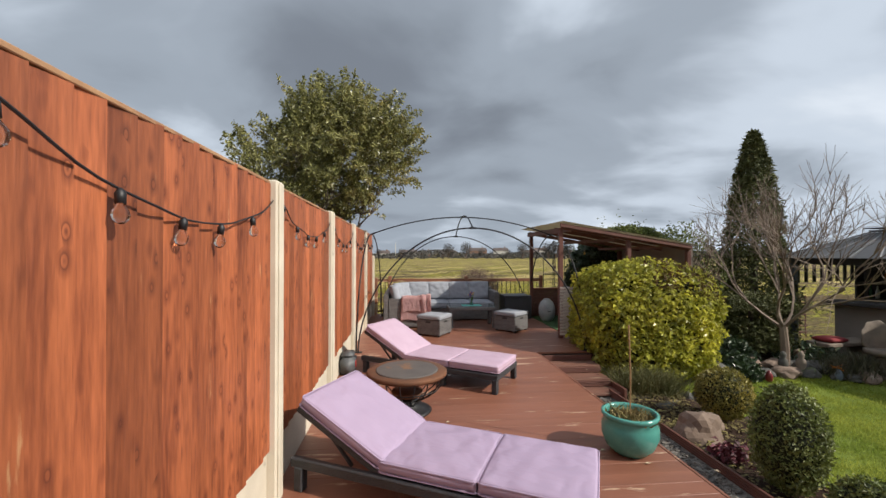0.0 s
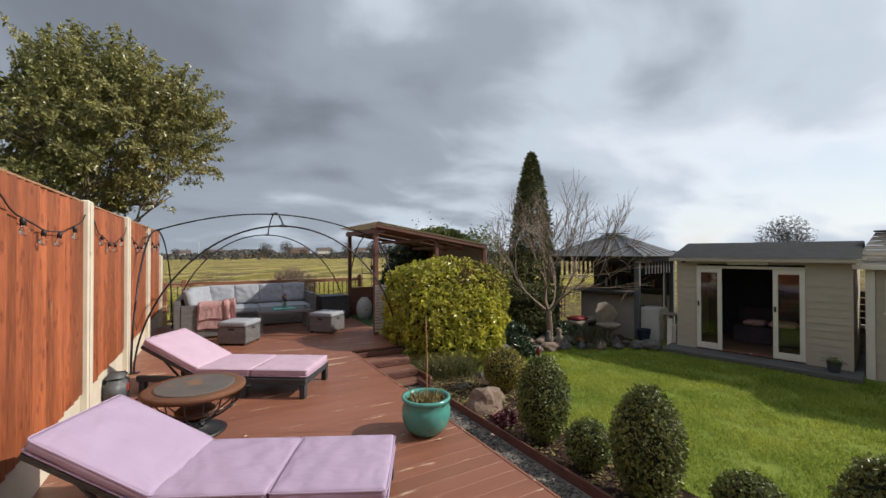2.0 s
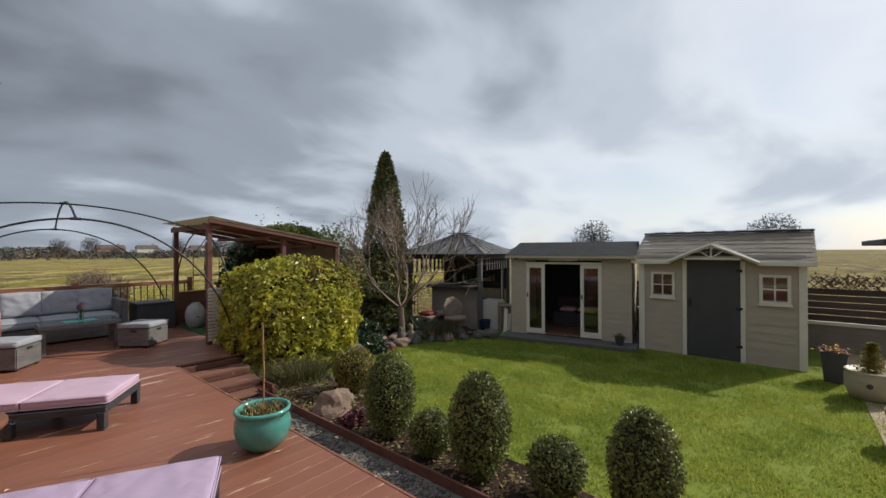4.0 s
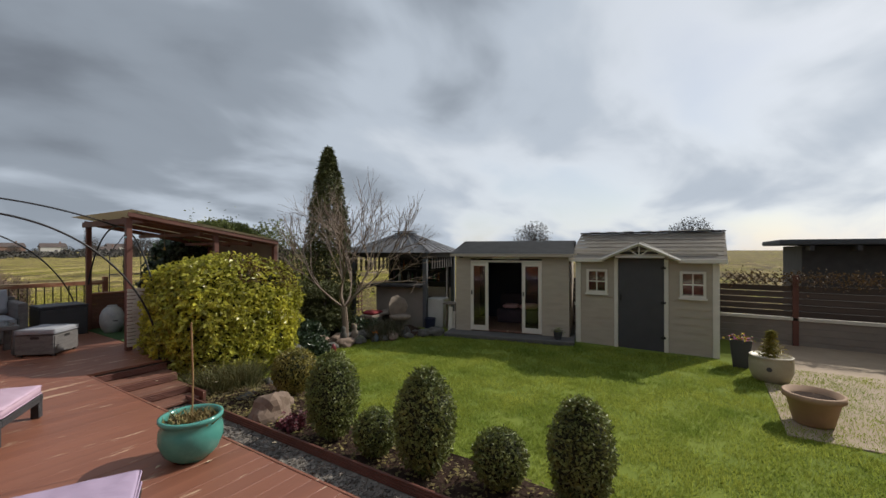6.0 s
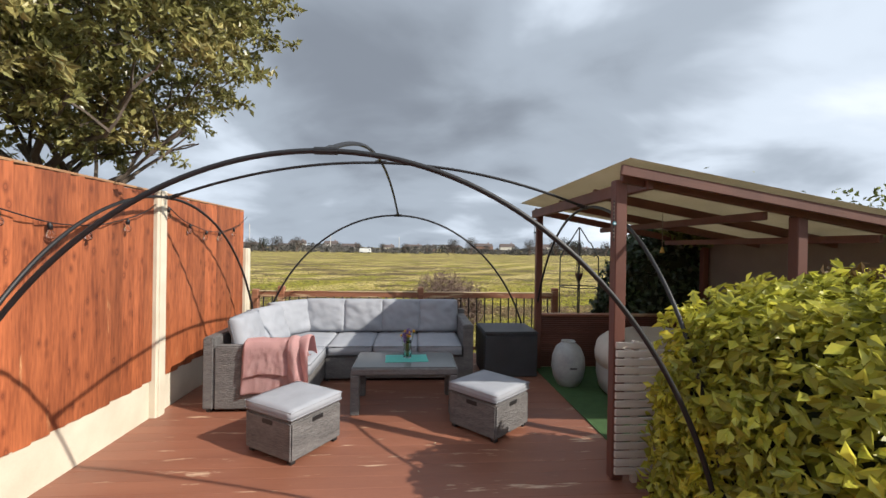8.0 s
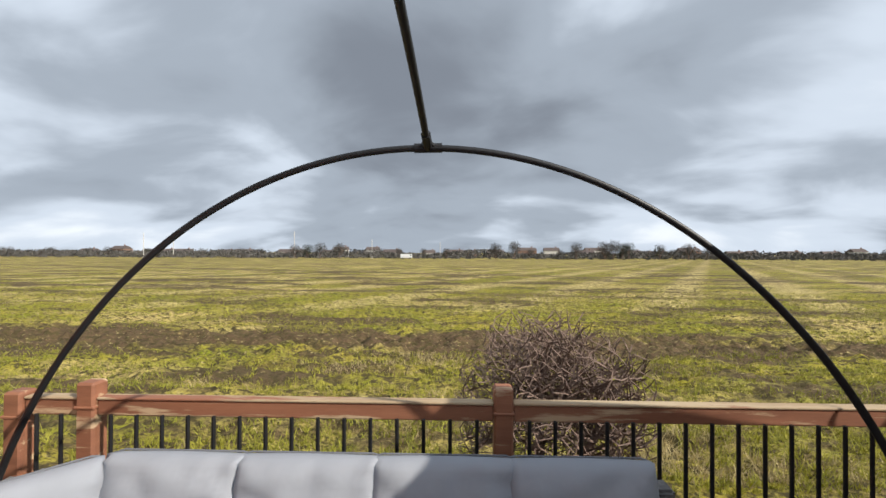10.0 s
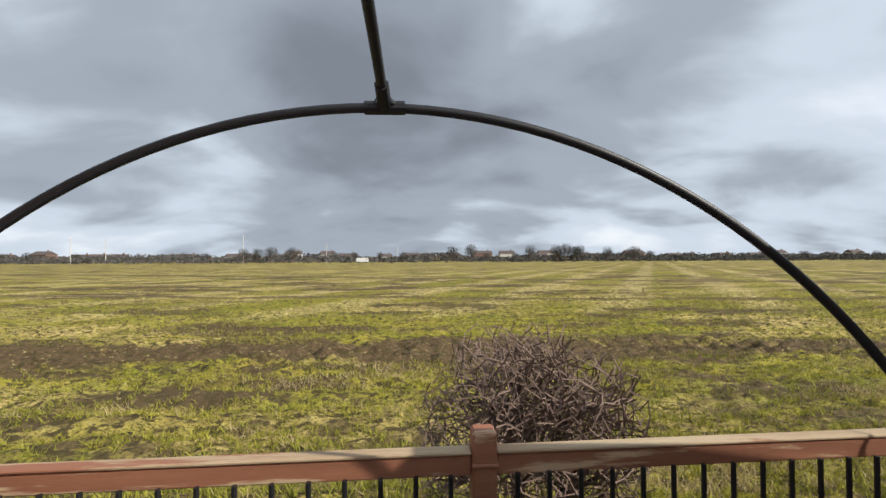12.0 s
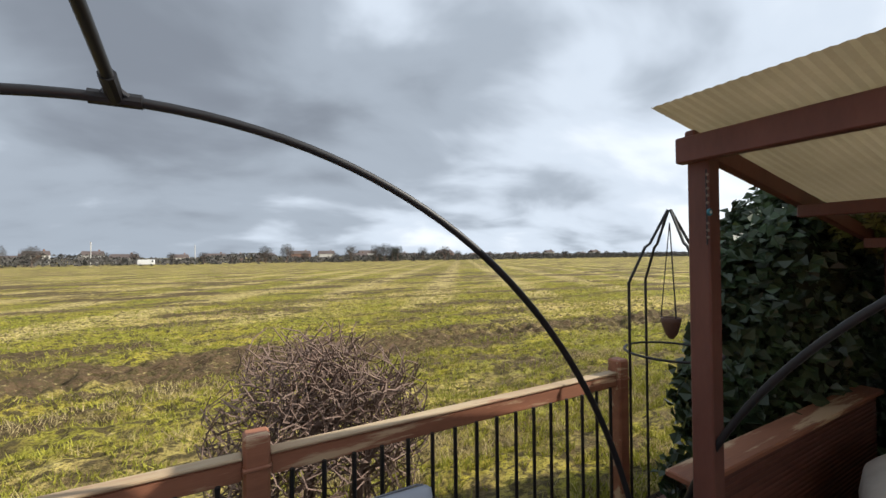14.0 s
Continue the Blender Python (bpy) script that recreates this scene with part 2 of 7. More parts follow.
BROWN = mat("brown_wood", (0.155, 0.06, 0.042), (0.10, 0.036, 0.026), 5, 0.6, 0.25, 70, stretch=(1, 1, 0.3), vary=0.1)
RAIL = mat("rail_wood", (0.34, 0.145, 0.08), (0.20, 0.08, 0.045), 4, 0.65, 0.3, 70, stretch=(0.3, 3, 3), c3=(0.52, 0.37, 0.23), c3_at=0.53, c3_scale=3)
BLACK = mat("black_metal", (0.009, 0.009, 0.011), (0.014, 0.014, 0.016), 9, 0.5, 0.03, 90)
RATTAN = mat("grey_rattan", (0.19, 0.182, 0.18), (0.075, 0.072, 0.074), 6, 0.6, 0.9, 42, stretch=(0.7, 0.7, 3.2), bdist=0.02, fine=0.55)
DARK_RATTAN = mat("charcoal_rattan", (0.05, 0.052, 0.06), (0.022, 0.022, 0.026), 6, 0.55, 0.9, 55, stretch=(0.8, 0.8, 3), bdist=0.02, fine=0.55)
CUSHION = mat("grey_cushion", (0.32, 0.335, 0.375), (0.265, 0.28, 0.315), 3, 0.9, 0.4, 7, bdist=0.03)
PINK = mat("lilac_cushion", (0.385, 0.30, 0.425), (0.365, 0.282, 0.405), 2.2, 0.85, 0.45, 5.0, bdist=0.05, fine=0.5, stretch=(0.7, 2.2, 1))
PINK2 = mat("pale_pink_cushion", (0.51, 0.375, 0.475), (0.46, 0.33, 0.425), 2.2, 0.85, 0.5, 5.0, bdist=0.03, fine=0.5)
THROW = mat("pink_throw", (0.74, 0.47, 0.46), (0.66, 0.40, 0.395), 5, 0.95, 0.5, 90)
SOIL = mat("soil", (0.055, 0.034, 0.025), (0.022, 0.014, 0.011), 7, 0.95, 1.0, 38, bdist=0.05, spec=0.1, c3=(0.11, 0.068, 0.05), c3_at=0.6, c3_scale=14)
SLATE = mat("slate", (0.20, 0.178, 0.155), (0.08, 0.072, 0.066), 8, 0.7, 0.3, 70, vary=0.4)
LAWN = mat("lawn_turf", (0.20, 0.24, 0.045), (0.12, 0.165, 0.03), 1.0, 0.95, 0.5, 60, bdist=0.02, spec=0.1, c3=(0.15, 0.17, 0.04), c3_at=0.62, c3_scale=5)
BLADE = mat("grass_blade", (0.40, 0.43, 0.085), (0.19, 0.265, 0.045), 1.6, 0.8, 0, 60, vary=0.25, trans=0.5, spec=0.15)


# ---- mesh helpers ----
def thing(name, label, category, at=(0, 0, 0), turn=0.0, group="", kind=""):
    ob = new(name)
    ob.empty_display_size = 0.1
    ob.matrix_basis = pose(*at, 0, 0, turn)
    return tagged(ob, label, category, group, kind)


def mesh_of(bm, name, material, smooth=False):
    me = bpy.data.meshes.new(name)
    bm.normal_update()
    bm.to_mesh(me)
    bm.free()
    me.materials.append(material)
    if smooth:
        me.polygons.foreach_set("use_smooth", [True] * len(me.polygons))
    return me


def part(name, bm, material, parent=None, label="", smooth=False, m=None):
    ob = new(name, bm if isinstance(bm, bpy.types.Mesh) else mesh_of(bm, name, material, smooth))
    if parent: ob.parent = parent
    if m is not None: ob.matrix_basis = m
    return tagged(ob, label) if label else ob


def setting(name, bm, material, label, smooth=False):
    return tagged(part(name, bm, material, None, "", smooth), label, name.split("_")[0], "", "structure")


def box(x0, x1, y0, y1, z0, z1, bevel=0.006, bm=None, turn=None, seg=1):
    """A box between the given planes with softened edges, added to bm."""
    one = bmesh.new()
    m = Matrix.LocRotScale(((x0 + x1) / 2, (y0 + y1) / 2, (z0 + z1) / 2), None, (abs(x1 - x0), abs(y1 - y0), abs(z1 - z0)))
    bmesh.ops.create_cube(one, size=1, matrix=m)
    if bevel:
        bmesh.ops.bevel(one, geom=one.edges[:], offset=min(bevel, 0.45 * min(abs(x1 - x0), abs(y1 - y0), abs(z1 - z0))), segments=seg, affect="EDGES")
    return join(one, bm, turn)


def join(one, bm=None, turn=None):
    if turn is not None: one.transform(turn)
    if bm is None: return one
    me = bpy.data.meshes.new("tmp")
    one.to_mesh(me)
    one.free()
    bm.from_mesh(me)
    bpy.data.meshes.remove(me)
    return bm


def lathe(profile, n=32, bm=None, turn=None):
    """A turned body from (radius, height) pairs."""
    one = bmesh.new()
    rings = []
    for r, z in profile:
        rings.append([one.verts.new((r * math.cos(2 * math.pi * k / n), r * math.sin(2 * math.pi * k / n), z)) for k in range(n)])
    for a, b in zip(rings, rings[1:]):
        for k in range(n):
            one.faces.new((a[k], a[(k + 1) % n], b[(k + 1) % n], b[k]))
    one.faces.new(rings[0][::-1])
    one.faces.new(rings[-1])
    return join(one, bm, turn)


def tube(points, radius, n=8, bm=None, taper=1.0):
    """A round bar along points; taper is the end's share of the radius."""
    one = bmesh.new()
    pts = [Vector(p) for p in points]
    rings = []
    up = Vector((0.13, 0.31, 0.94))
    for i, p in enumerate(pts):
        d = (pts[min(i + 1, len(pts) - 1)] - pts[max(i - 1, 0)]).normalized()
        s = d.cross(up)
        if s.length < 0.05: s = d.cross(Vector((1, 0, 0)))
        s.normalize()
        u = s.cross(d)
        r = radius * (1 + (taper - 1) * i / (len(pts) - 1))
        rings.append([one.verts.new(p + r * (math.cos(2 * math.pi * k / n) * s + math.sin(2 * math.pi * k / n) * u)) for k in range(n)])
    for a, b in zip(rings, rings[1:]):
        for k in range(n):
            one.faces.new((a[k], a[(k + 1) % n], b[(k + 1) % n], b[k]))
    one.faces.new(rings[0][::-1])
    one.faces.new(rings[-1])
    bmesh.ops.recalc_face_normals(one, faces=one.faces[:])
    return join(one, bm)


def rim(x0, x1, y0, y1, z, r=0.005, c=0.03, turn=None):
    """Piping round a cushion's edge: a closed cord with rounded corners."""
    pts = []
    for cx, cy, a0 in ((x1 - c, y1 - c, 0), (x0 + c, y1 - c, 90), (x0 + c, y0 + c, 180), (x1 - c, y0 + c, 270)):
        for k in range(4):
            a = radians(a0 + 30 * k)
            pts.append((cx + c * math.cos(a), cy + c * math.sin(a), z))
    bm = tube(pts + pts[:1], r, 5)
    if turn is not None: bm.transform(turn)
    return bm


def pillow(x0, x1, y0, y1, z0, z1, nx=10, ny=10, puff=0.5, seed=0, wrinkle=0.008, bm=None, turn=None):
    """A stuffed cushion: a slab with rounded rim and soft, creased faces."""
    one = bmesh.new()
    cx, cy, cz, hx, hy, hz = (x0 + x1) / 2, (y0 + y1) / 2, (z0 + z1) / 2, (x1 - x0) / 2, (y1 - y0) / 2, (z1 - z0) / 2
    def grid(side):
        g = []
        for i in range(nx + 1):
            row = []
            for j in range(ny + 1):
                u, v = -1 + 2 * i / nx, -1 + 2 * j / ny
                e = min(1 - abs(u) ** 6, 1 - abs(v) ** 6)
                h = hz * ((1 - puff) + puff * max(e, 0) ** 0.5 * (1 - 0.25 * (u * u + v * v) / 2))
                w = wrinkle * noise.noise((u * 2.3 + seed * 3.1, v * 2.3 + seed, side)) + 0.15 * wrinkle * noise.noise((u * 6 + seed, v * 6, side * 2)) - 0.6 * wrinkle * max(0.0, 1 - 8 * abs(noise.noise((u * 2.6 + v * 1.7 + seed, v * 1.1 - u * 0.6, seed + side)))) * abs(u)
                row.append(one.verts.new((cx + hx * u * (1 - 0.02 * v * v), cy + hy * v * (1 - 0.02 * u * u), cz + side * (h + w * (e > 0.01)))))
            g.append(row)
        return g
    a, b = grid(1), grid(-1)
    for i in range(nx):
        for j in range(ny):
            one.faces.new((a[i][j], a[i + 1][j], a[i + 1][j + 1], a[i][j + 1]))
            one.faces.new((b[i][j], b[i][j + 1], b[i + 1][j + 1], b[i + 1][j]))
    for i in range(nx):
        one.faces.new((a[i][0], b[i][0], b[i + 1][0], a[i + 1][0]))
        one.faces.new((a[i][ny], a[i + 1][ny], b[i + 1][ny], b[i][ny]))
    for j in range(ny):
        one.faces.new((a[0][j], a[0][j + 1], b[0][j + 1], b[0][j]))
        one.faces.new((a[nx][j], b[nx][j], b[nx][j + 1], a[nx][j + 1]))
    return join(one, bm, turn)


def blades(name, spots, material, parent, h0, h1, w, seed, lean=0.5):
    """Grass or leaf blades as one joined mesh: each a bent triangle strip."""
    rnd = random.Random(seed)
    vs, fs = [], []
    for x, y, z in spots:
        a, h = rnd.uniform(0, 6.283), rnd.uniform(h0, h1)
        dx, dy, l = math.cos(a), math.sin(a), rnd.uniform(0.1, lean) * h
        b = rnd.uniform(0, 6.283)
        i = len(vs)
        vs += [(x - dx * w, y - dy * w, z), (x + dx * w, y + dy * w, z), (x + l * math.cos(b), y + l * math.sin(b), z + h)]
        fs.append((i, i + 1, i + 2))
    me = bpy.data.meshes.new(name)
    me.from_pydata(vs, [], fs)
    me.materials.append(material)
    ob = new(name, me)
    if parent: ob.parent = parent
    return ob


# ---- ground, field and horizon ----
def mud_band(x, y):
    """How far a spot lies in the churned strip that runs along the field's near side."""
    return max(0.0, 1 - abs(y - 20.0 + 0.05 * x + 1.6 * noise.noise((x * 0.25, y * 0.25, 11))) / 1.9)


def field_z(x, y):
    """The lie of the land: garden level, then a field that falls a little towards its far hedge."""
    fall = 0.85 * min(max((y - 14) / 150, 0), 1)
    z = -0.62 - fall
    if y > 12.2 and abs(x) < 120 and y < 120:
        k = min((y - 12.2) / 2, 1) * max(0.0, 1 - y / 130)
        b = mud_band(x, y)
        z += k * (0.10 * noise.noise((x * 0.35, y * 1.1, 3)) + 0.07 * noise.noise((x * 1.3, y * 2.6, 7)) + (0.07 + 0.2 * b) * noise.noise((x * 2.8, y * 4.2, 9)) + (0.055 + 0.06 * b) * noise.noise((x * 6.5, y * 8, 5)))
        z += k * 0.045 * math.sin((y + 0.10 * x + 0.3 * noise.noise((x * 0.3, y * 0.3, 2))) * 6.8) * (0.6 + noise.noise((x * 0.15, y * 0.15, 1)))
        z -= k * 0.06 * b
    return z


def graded(lo, hi, mid0, mid1, step, growth):
    v, s, out = mid0, step, []
    while v < mid1: out.append(v); v += step
    s = step
    while v < hi: out.append(v); s *= growth; v += s
    out.append(hi)
    v, s, left = mid0, step, []
    while v > lo: s *= growth; v -= s; left.append(max(v, lo))
    return left[::-1] + out


def field_material():
    m = bpy.data.materials.new("field")
    m.use_nodes = True
    nt = m.node_tree
    N, L = nt.nodes.new, nt.links.new
    b = nt.nodes["Principled BSDF"]
    b.inputs["Roughness"].default_value = 0.95
    b.inputs["Specular IOR Level"].default_value = 0.15
    tc = N("ShaderNodeTexCoord")
    def nz(scale, stretch, detail=5, rot=0.0):
        mp = N("ShaderNodeMapping"); mp.inputs["Scale"].default_value = stretch; mp.inputs["Rotation"].default_value = (0, 0, rot)
        L(tc.outputs["Object"], mp.inputs[0])
        n = N("ShaderNodeTexNoise"); n.inputs["Scale"].default_value, n.inputs["Detail"].default_value = scale, detail
        n.inputs["Roughness"].default_value = 0.6
        L(mp.outputs[0], n.inputs["Vector"])
        return n.outputs["Fac"]
    def mixed(fac, lo, hi, a, c):
        r = N("ShaderNodeMapRange"); r.inputs["From Min"].default_value, r.inputs["From Max"].default_value = lo, hi
        L(fac, r.inputs["Value"])
        x = N("ShaderNodeMix"); x.data_type = "RGBA"
        L(r.outputs[0], x.inputs["Factor"])
        for key, v in (("A", a), ("B", c)):
            if isinstance(v, tuple): x.inputs[key].default_value = (*v, 1)
            else: L(v, x.inputs[key])
        return x.outputs["Result"]
    sep = N("ShaderNodeSeparateXYZ"); L(tc.outputs["Object"], sep.inputs[0])
    def op(kind, a, c):
        q = N("ShaderNodeMath"); q.operation = kind
        for i, v in enumerate((a, c)):
            if isinstance(v, (int, float)): q.inputs[i].default_value = v
            else: L(v, q.inputs[i])
        return q.outputs[0]
    def across(cx, cy, c, wander, rag):
        """Signed distance from the line cx x + cy y = c, made ragged by a noise."""
        d = op("ADD", op("MULTIPLY", sep.outputs["X"], cx), op("MULTIPLY", sep.outputs["Y"], cy))
        return op("ADD", op("SUBTRACT", d, c), op("MULTIPLY", op("SUBTRACT", wander, 0.5), rag))
    wide, mid, small = nz(0.16, (0.5, 1.5, 1), 6, 0.1), nz(0.9, (0.6, 1.3, 1)), nz(6.5, (0.8, 1.2, 1), 5)
    green = mixed(mid, 0.35, 0.65, (0.215, 0.235, 0.020), (0.42, 0.35, 0.055))
    straw = mixed(wide, 0.49, 0.62, green, (0.58, 0.45, 0.17))
    # seed rows that run away over the field, pale where the stubble shows
    rows = op("SINE", op("MULTIPLY", across(0.848, -0.53, 0.0, mid, 1.2), 1.05), 0.0)
    far = N("ShaderNodeMapRange"); far.inputs["From Min"].default_value, far.inputs["From Max"].default_value = 22.0, 27.0
    L(sep.outputs["Y"], far.inputs["Value"])
    rowed = mixed(op("MULTIPLY", op("ADD", op("MULTIPLY", rows, 0.5), op("MULTIPLY", small, 0.7)), far.outputs[0]), 0.35, 0.75, straw, (0.62, 0.50, 0.20))
    mud = mixed(nz(0.33, (0.40, 1.5, 1), 8, -0.12), 0.51, 0.57, rowed, (0.12, 0.083, 0.047))
    # the churned strip and the wheel track that crosses the field
    strip = op("SUBTRACT", 1.0, op("DIVIDE", op("ABSOLUTE", across(0.05, 1.0, 20.0, nz(0.5, (0.7, 1.2, 1), 6), 6.0), 0.0), 1.9))
    churned = mixed(op("MULTIPLY", strip, op("ADD", small, 0.3)), 0.10, 0.42, mud, (0.13, 0.086, 0.05))
    track = op("SUBTRACT", 1.0, op("DIVIDE", op("ABSOLUTE", across(0.325, 0.946, 53.4, wide, 3.0), 0.0), 1.5))
    rutted = mixed(track, 0.0, 0.5, churned, (0.15, 0.10, 0.06))
    track2 = op("SUBTRACT", 1.0, op("DIVIDE", op("ABSOLUTE", across(0.16, 0.987, 33.0, wide, 5.0), 0.0), 0.8))
    rutted = mixed(track2, 0.1, 0.6, rutted, (0.17, 0.12, 0.065))
    pale = mixed(nz(11.0, (0.7, 1.3, 1), 5), 0.58, 0.68, rutted, (0.44, 0.36, 0.16))
    near = N("ShaderNodeMapRange")
    for key, v in (("From Min", 15.0), ("From Max", 25.0), ("To Min", 1.0), ("To Max", 0.0)): near.inputs[key].default_value = v
    L(sep.outputs["Y"], near.inputs["Value"])
    earthy = mixed(op("MULTIPLY", near.outputs[0], nz(2.6, (0.8, 1.4, 1), 6)), 0.40, 0.60, pale, (0.16, 0.115, 0.055))
    clod = mixed(small, 0.49, 0.58, earthy, (0.085, 0.066, 0.03))
    grain = mixed(nz(26.0, (0.8, 1.2, 1), 4), 0.50, 0.64, clod, (0.10, 0.082, 0.035))
    L(grain, b.inputs["Base Color"])
    bp = N("ShaderNodeBump"); bp.inputs["Strength"].default_value, bp.inputs["Distance"].default_value = 1.0, 0.2
    L(nz(4.0, (1, 1.6, 1), 8), bp.inputs["Height"]); L(bp.outputs[0], b.inputs["Normal"])
    return m


FIELD = field_material()


def ground_sheet():
    xs = graded(-1500, 1500, -9, 17, 0.09, 1.05)
    ys = graded(-700, 1800, 11.8, 24, 0.062, 1.035)
    vs = [(x, y, field_z(x, y)) for y in ys for x in xs]
    n = len(xs)
    fs = [(j * n + i, j * n + i + 1, (j + 1) * n + i + 1, (j + 1) * n + i) for j in range(len(ys) - 1) for i in range(n - 1)]
    me = bpy.data.meshes.new("ground")
    me.from_pydata(vs, [], fs)
    me.materials.append(FIELD)
    me.polygons.foreach_set("use_smooth", [True] * len(me.polygons))
    tagged(new("ground", me), "flat muddy green and straw farm field to the horizon", "ground", "", "structure")


ground_sheet()

FX = 0.47                                   # face of the left fence
POST_Y = [3.68 + 1.93 * k for k in range(-4, 5)]
LAWN_Z, GRAVEL_Z = -0.50, -0.37


def lawn():
    bm = bmesh.new()
    box(4.86, 14.5, -4.2, 8.6, -0.62, LAWN_Z, 0, bm)
    ob = setting("lawn", bm, LAWN, "sunlit short green lawn with worn straw patches")
    ob["category"] = "lawn"
    rnd = random.Random(5)
    spots = []
    while len(spots) < 190000:
        x, y = rnd.uniform(4.95, 10.6), rnd.uniform(-1.5, 8.4)
        if rnd.random() < (1.25 - 0.09 * (x - 4.9)) * (0.75 + 0.9 * noise.noise((x * 2.2, y * 2.2, 3)) + 0.6 * noise.noise((x * 6, y * 6, 8))): spots.append((x, y, LAWN_Z - 0.002))
    tagged(blades("grass", spots, BLADE, None, 0.018, 0.055, 0.005, 8, 0.9), "short green grass blades on the lawn", "grass", "", "stuff")


lawn()


# ---- deck and steps ----
def deck():
    floor = bmesh.new()
    box(FX - 0.1, 3.38, -4.2, 11.7, -0.62, -0.034, 0, floor)
    box(3.38, 4.34, 7.17, 8.2, -0.62, -0.034, 0, floor)
    box(3.38, 6.9, 8.2, 11.7, -0.62, -0.034, 0, floor)
    ob = setting("floor_deck", floor, SOIL, "brown painted timber deck with flaking worn streaks")
    short = mesh_of(box(FX - 0.08, 3.42, -0.07, 0.07, -0.03, 0, 0.0015), "plank", DECK)
    mid = mesh_of(box(FX - 0.08, 4.36, -0.07, 0.07, -0.03, 0, 0.0015), "plank", DECK)
    long_ = mesh_of(box(FX - 0.08, 6.92, -0.07, 0.07, -0.03, 0, 0.0015), "plank", DECK)
    y = -4.05
    while y < 11.66:
        part("plank", long_ if y > 8.25 else mid if y > 7.2 else short, None, ob, m=pose(0, y, random.uniform(-0.0012, 0.0012)))
        y += 0.1406
    part("edge_board", box(3.422, 3.447, -4.1, 7.14, -0.52, 0.004, 0.004), DECK, ob)


deck()


def steps():
    ob = thing("garden_steps", "three worn grooved brown timber garden steps beside the deck", "steps", (3.46, 7.14, -0.52))
    for k in range(3):
        z = 0.52 - 0.105 * (k + 1)
        y = -0.31 * k
        tread = bmesh.new()
        for j in range(3):
            box(0.02, 0.80, y - 0.10 * j - 0.098, y - 0.10 * j - 0.002, z - 0.03, z, 0.004, tread)
        part("tread", tread, STEP, ob)
        riser = bmesh.new()
        for j in range(4):
            box(0.02, 0.80, y - 0.012, y + 0.008, z + 0.008 + 0.02 * j, z + 0.024 + 0.02 * j, 0.003, riser)
        part("riser", riser, BROWN, ob)
    last = bmesh.new()
    for j in range(4):
        box(0.02, 0.80, -0.942, -0.925, 0.0 + 0.02 * j, 0.016 + 0.02 * j, 0.003, last)
    part("riser", last, BROWN, ob)
    part("stringer", box(0.80, 0.84, -0.98, 0.05, 0.0, 0.28, 0.004, turn=None), BROWN, ob)


steps()


# ---- left fence ----
def fence():
    board = []
    for k in range(4):
        bm = bmesh.new()
        w = 0.135
        vs = [bm.verts.new(p) for p in ((0.004, -w / 2, 0), (0.022, w / 2, 0), (-0.012, w / 2, 0), (-0.012, -w / 2, 0), (0.004, -w / 2, 1.69), (0.022, w / 2, 1.69 + 0.004 * k), (-0.012, w / 2, 1.69), (-0.012, -w / 2, 1.69))]
        for f in ((0, 1, 5, 4), (1, 2, 6, 5), (2, 3, 7, 6), (3, 0, 4, 7), (4, 5, 6, 7), (3, 2, 1, 0)):
            bm.faces.new([vs[i] for i in f])
        bmesh.ops.recalc_face_normals(bm, faces=bm.faces[:])
        board.append(mesh_of(bm, "board", FENCE))
    post = bmesh.new()
    box(-0.06, 0.066, -0.069, 0.069, -0.1, 2.05, 0.010, post)
    box(0.0655, 0.076, -0.045, 0.045, -0.1, 2.035, 0.004, post)
    post_me = mesh_of(post, "concrete_post", CONCRETE)
    for i, y in enumerate(POST_Y):
        p = tagged(new("concrete_post", post_me), "cream concrete fence post between stained panels", "fence post", "fence posts")
        p.location = (FX, y, 0)
        if i == len(POST_Y) - 1: p.scale.z = 0.74
        if i == len(POST_Y) - 1: continue
        g = tagged(part("gravel_board", box(FX - 0.045, FX + 0.01, y + 0.072, y + 1.858, -0.1, 0.335, 0.006), CONCRETE), "cream concrete gravel board under the fence panel", "gravel board", "gravel boards")
        pan = thing("fence_panel", "red-brown stained vertical board fence panel with peeling spots", "fence panel", (FX, y + 0.072, 0.34), 0, "fence panels")
        for k in range(14):
            part("board", random.choice(board), None, pan, m=pose(0.004 + random.uniform(-0.003, 0.003), 0.066 + k * 0.1277, random.uniform(-0.02, 0.002), random.uniform(-0.2, 0.2), 0, random.uniform(-1.2, 1.2)))
        part("cap", box(-0.03, 0.024, 0.0, 1.785, 1.684, 1.702, 0.003), FENCE_CAP, pan, "weathered pale timber capping")
        part("rail", box(-0.055, -0.012, 0, 1.785, 0.25, 0.32), FENCE, pan)


fence()


# ---- gravel strip and planting bed ----
def rock(name, label, at, size, material, seed, group=""):
    bm = bmesh.new()
    bmesh.ops.create_icosphere(bm, subdivisions=3, radius=1)
    for v in bm.verts:
        n = noise.noise(v.co * 1.3 + Vector((seed * 3.7, seed, 0)))
        v.co *= 1 + 0.35 * n + 0.08 * noise.noise(v.co * 4 + Vector((seed, 0, 0)))
        v.co = Vector((v.co.x * size[0], v.co.y * size[1], max(v.co.z, -0.55) * size[2]))
    low = min(v.co.z for v in bm.verts)
    bmesh.ops.translate(bm, verts=bm.verts[:], vec=(0, 0, -low))
    ob = part(name, bm, material)
    ob.location = (at[0], at[1], at[2] - 0.02)
    return tagged(ob, label, "rock", group)


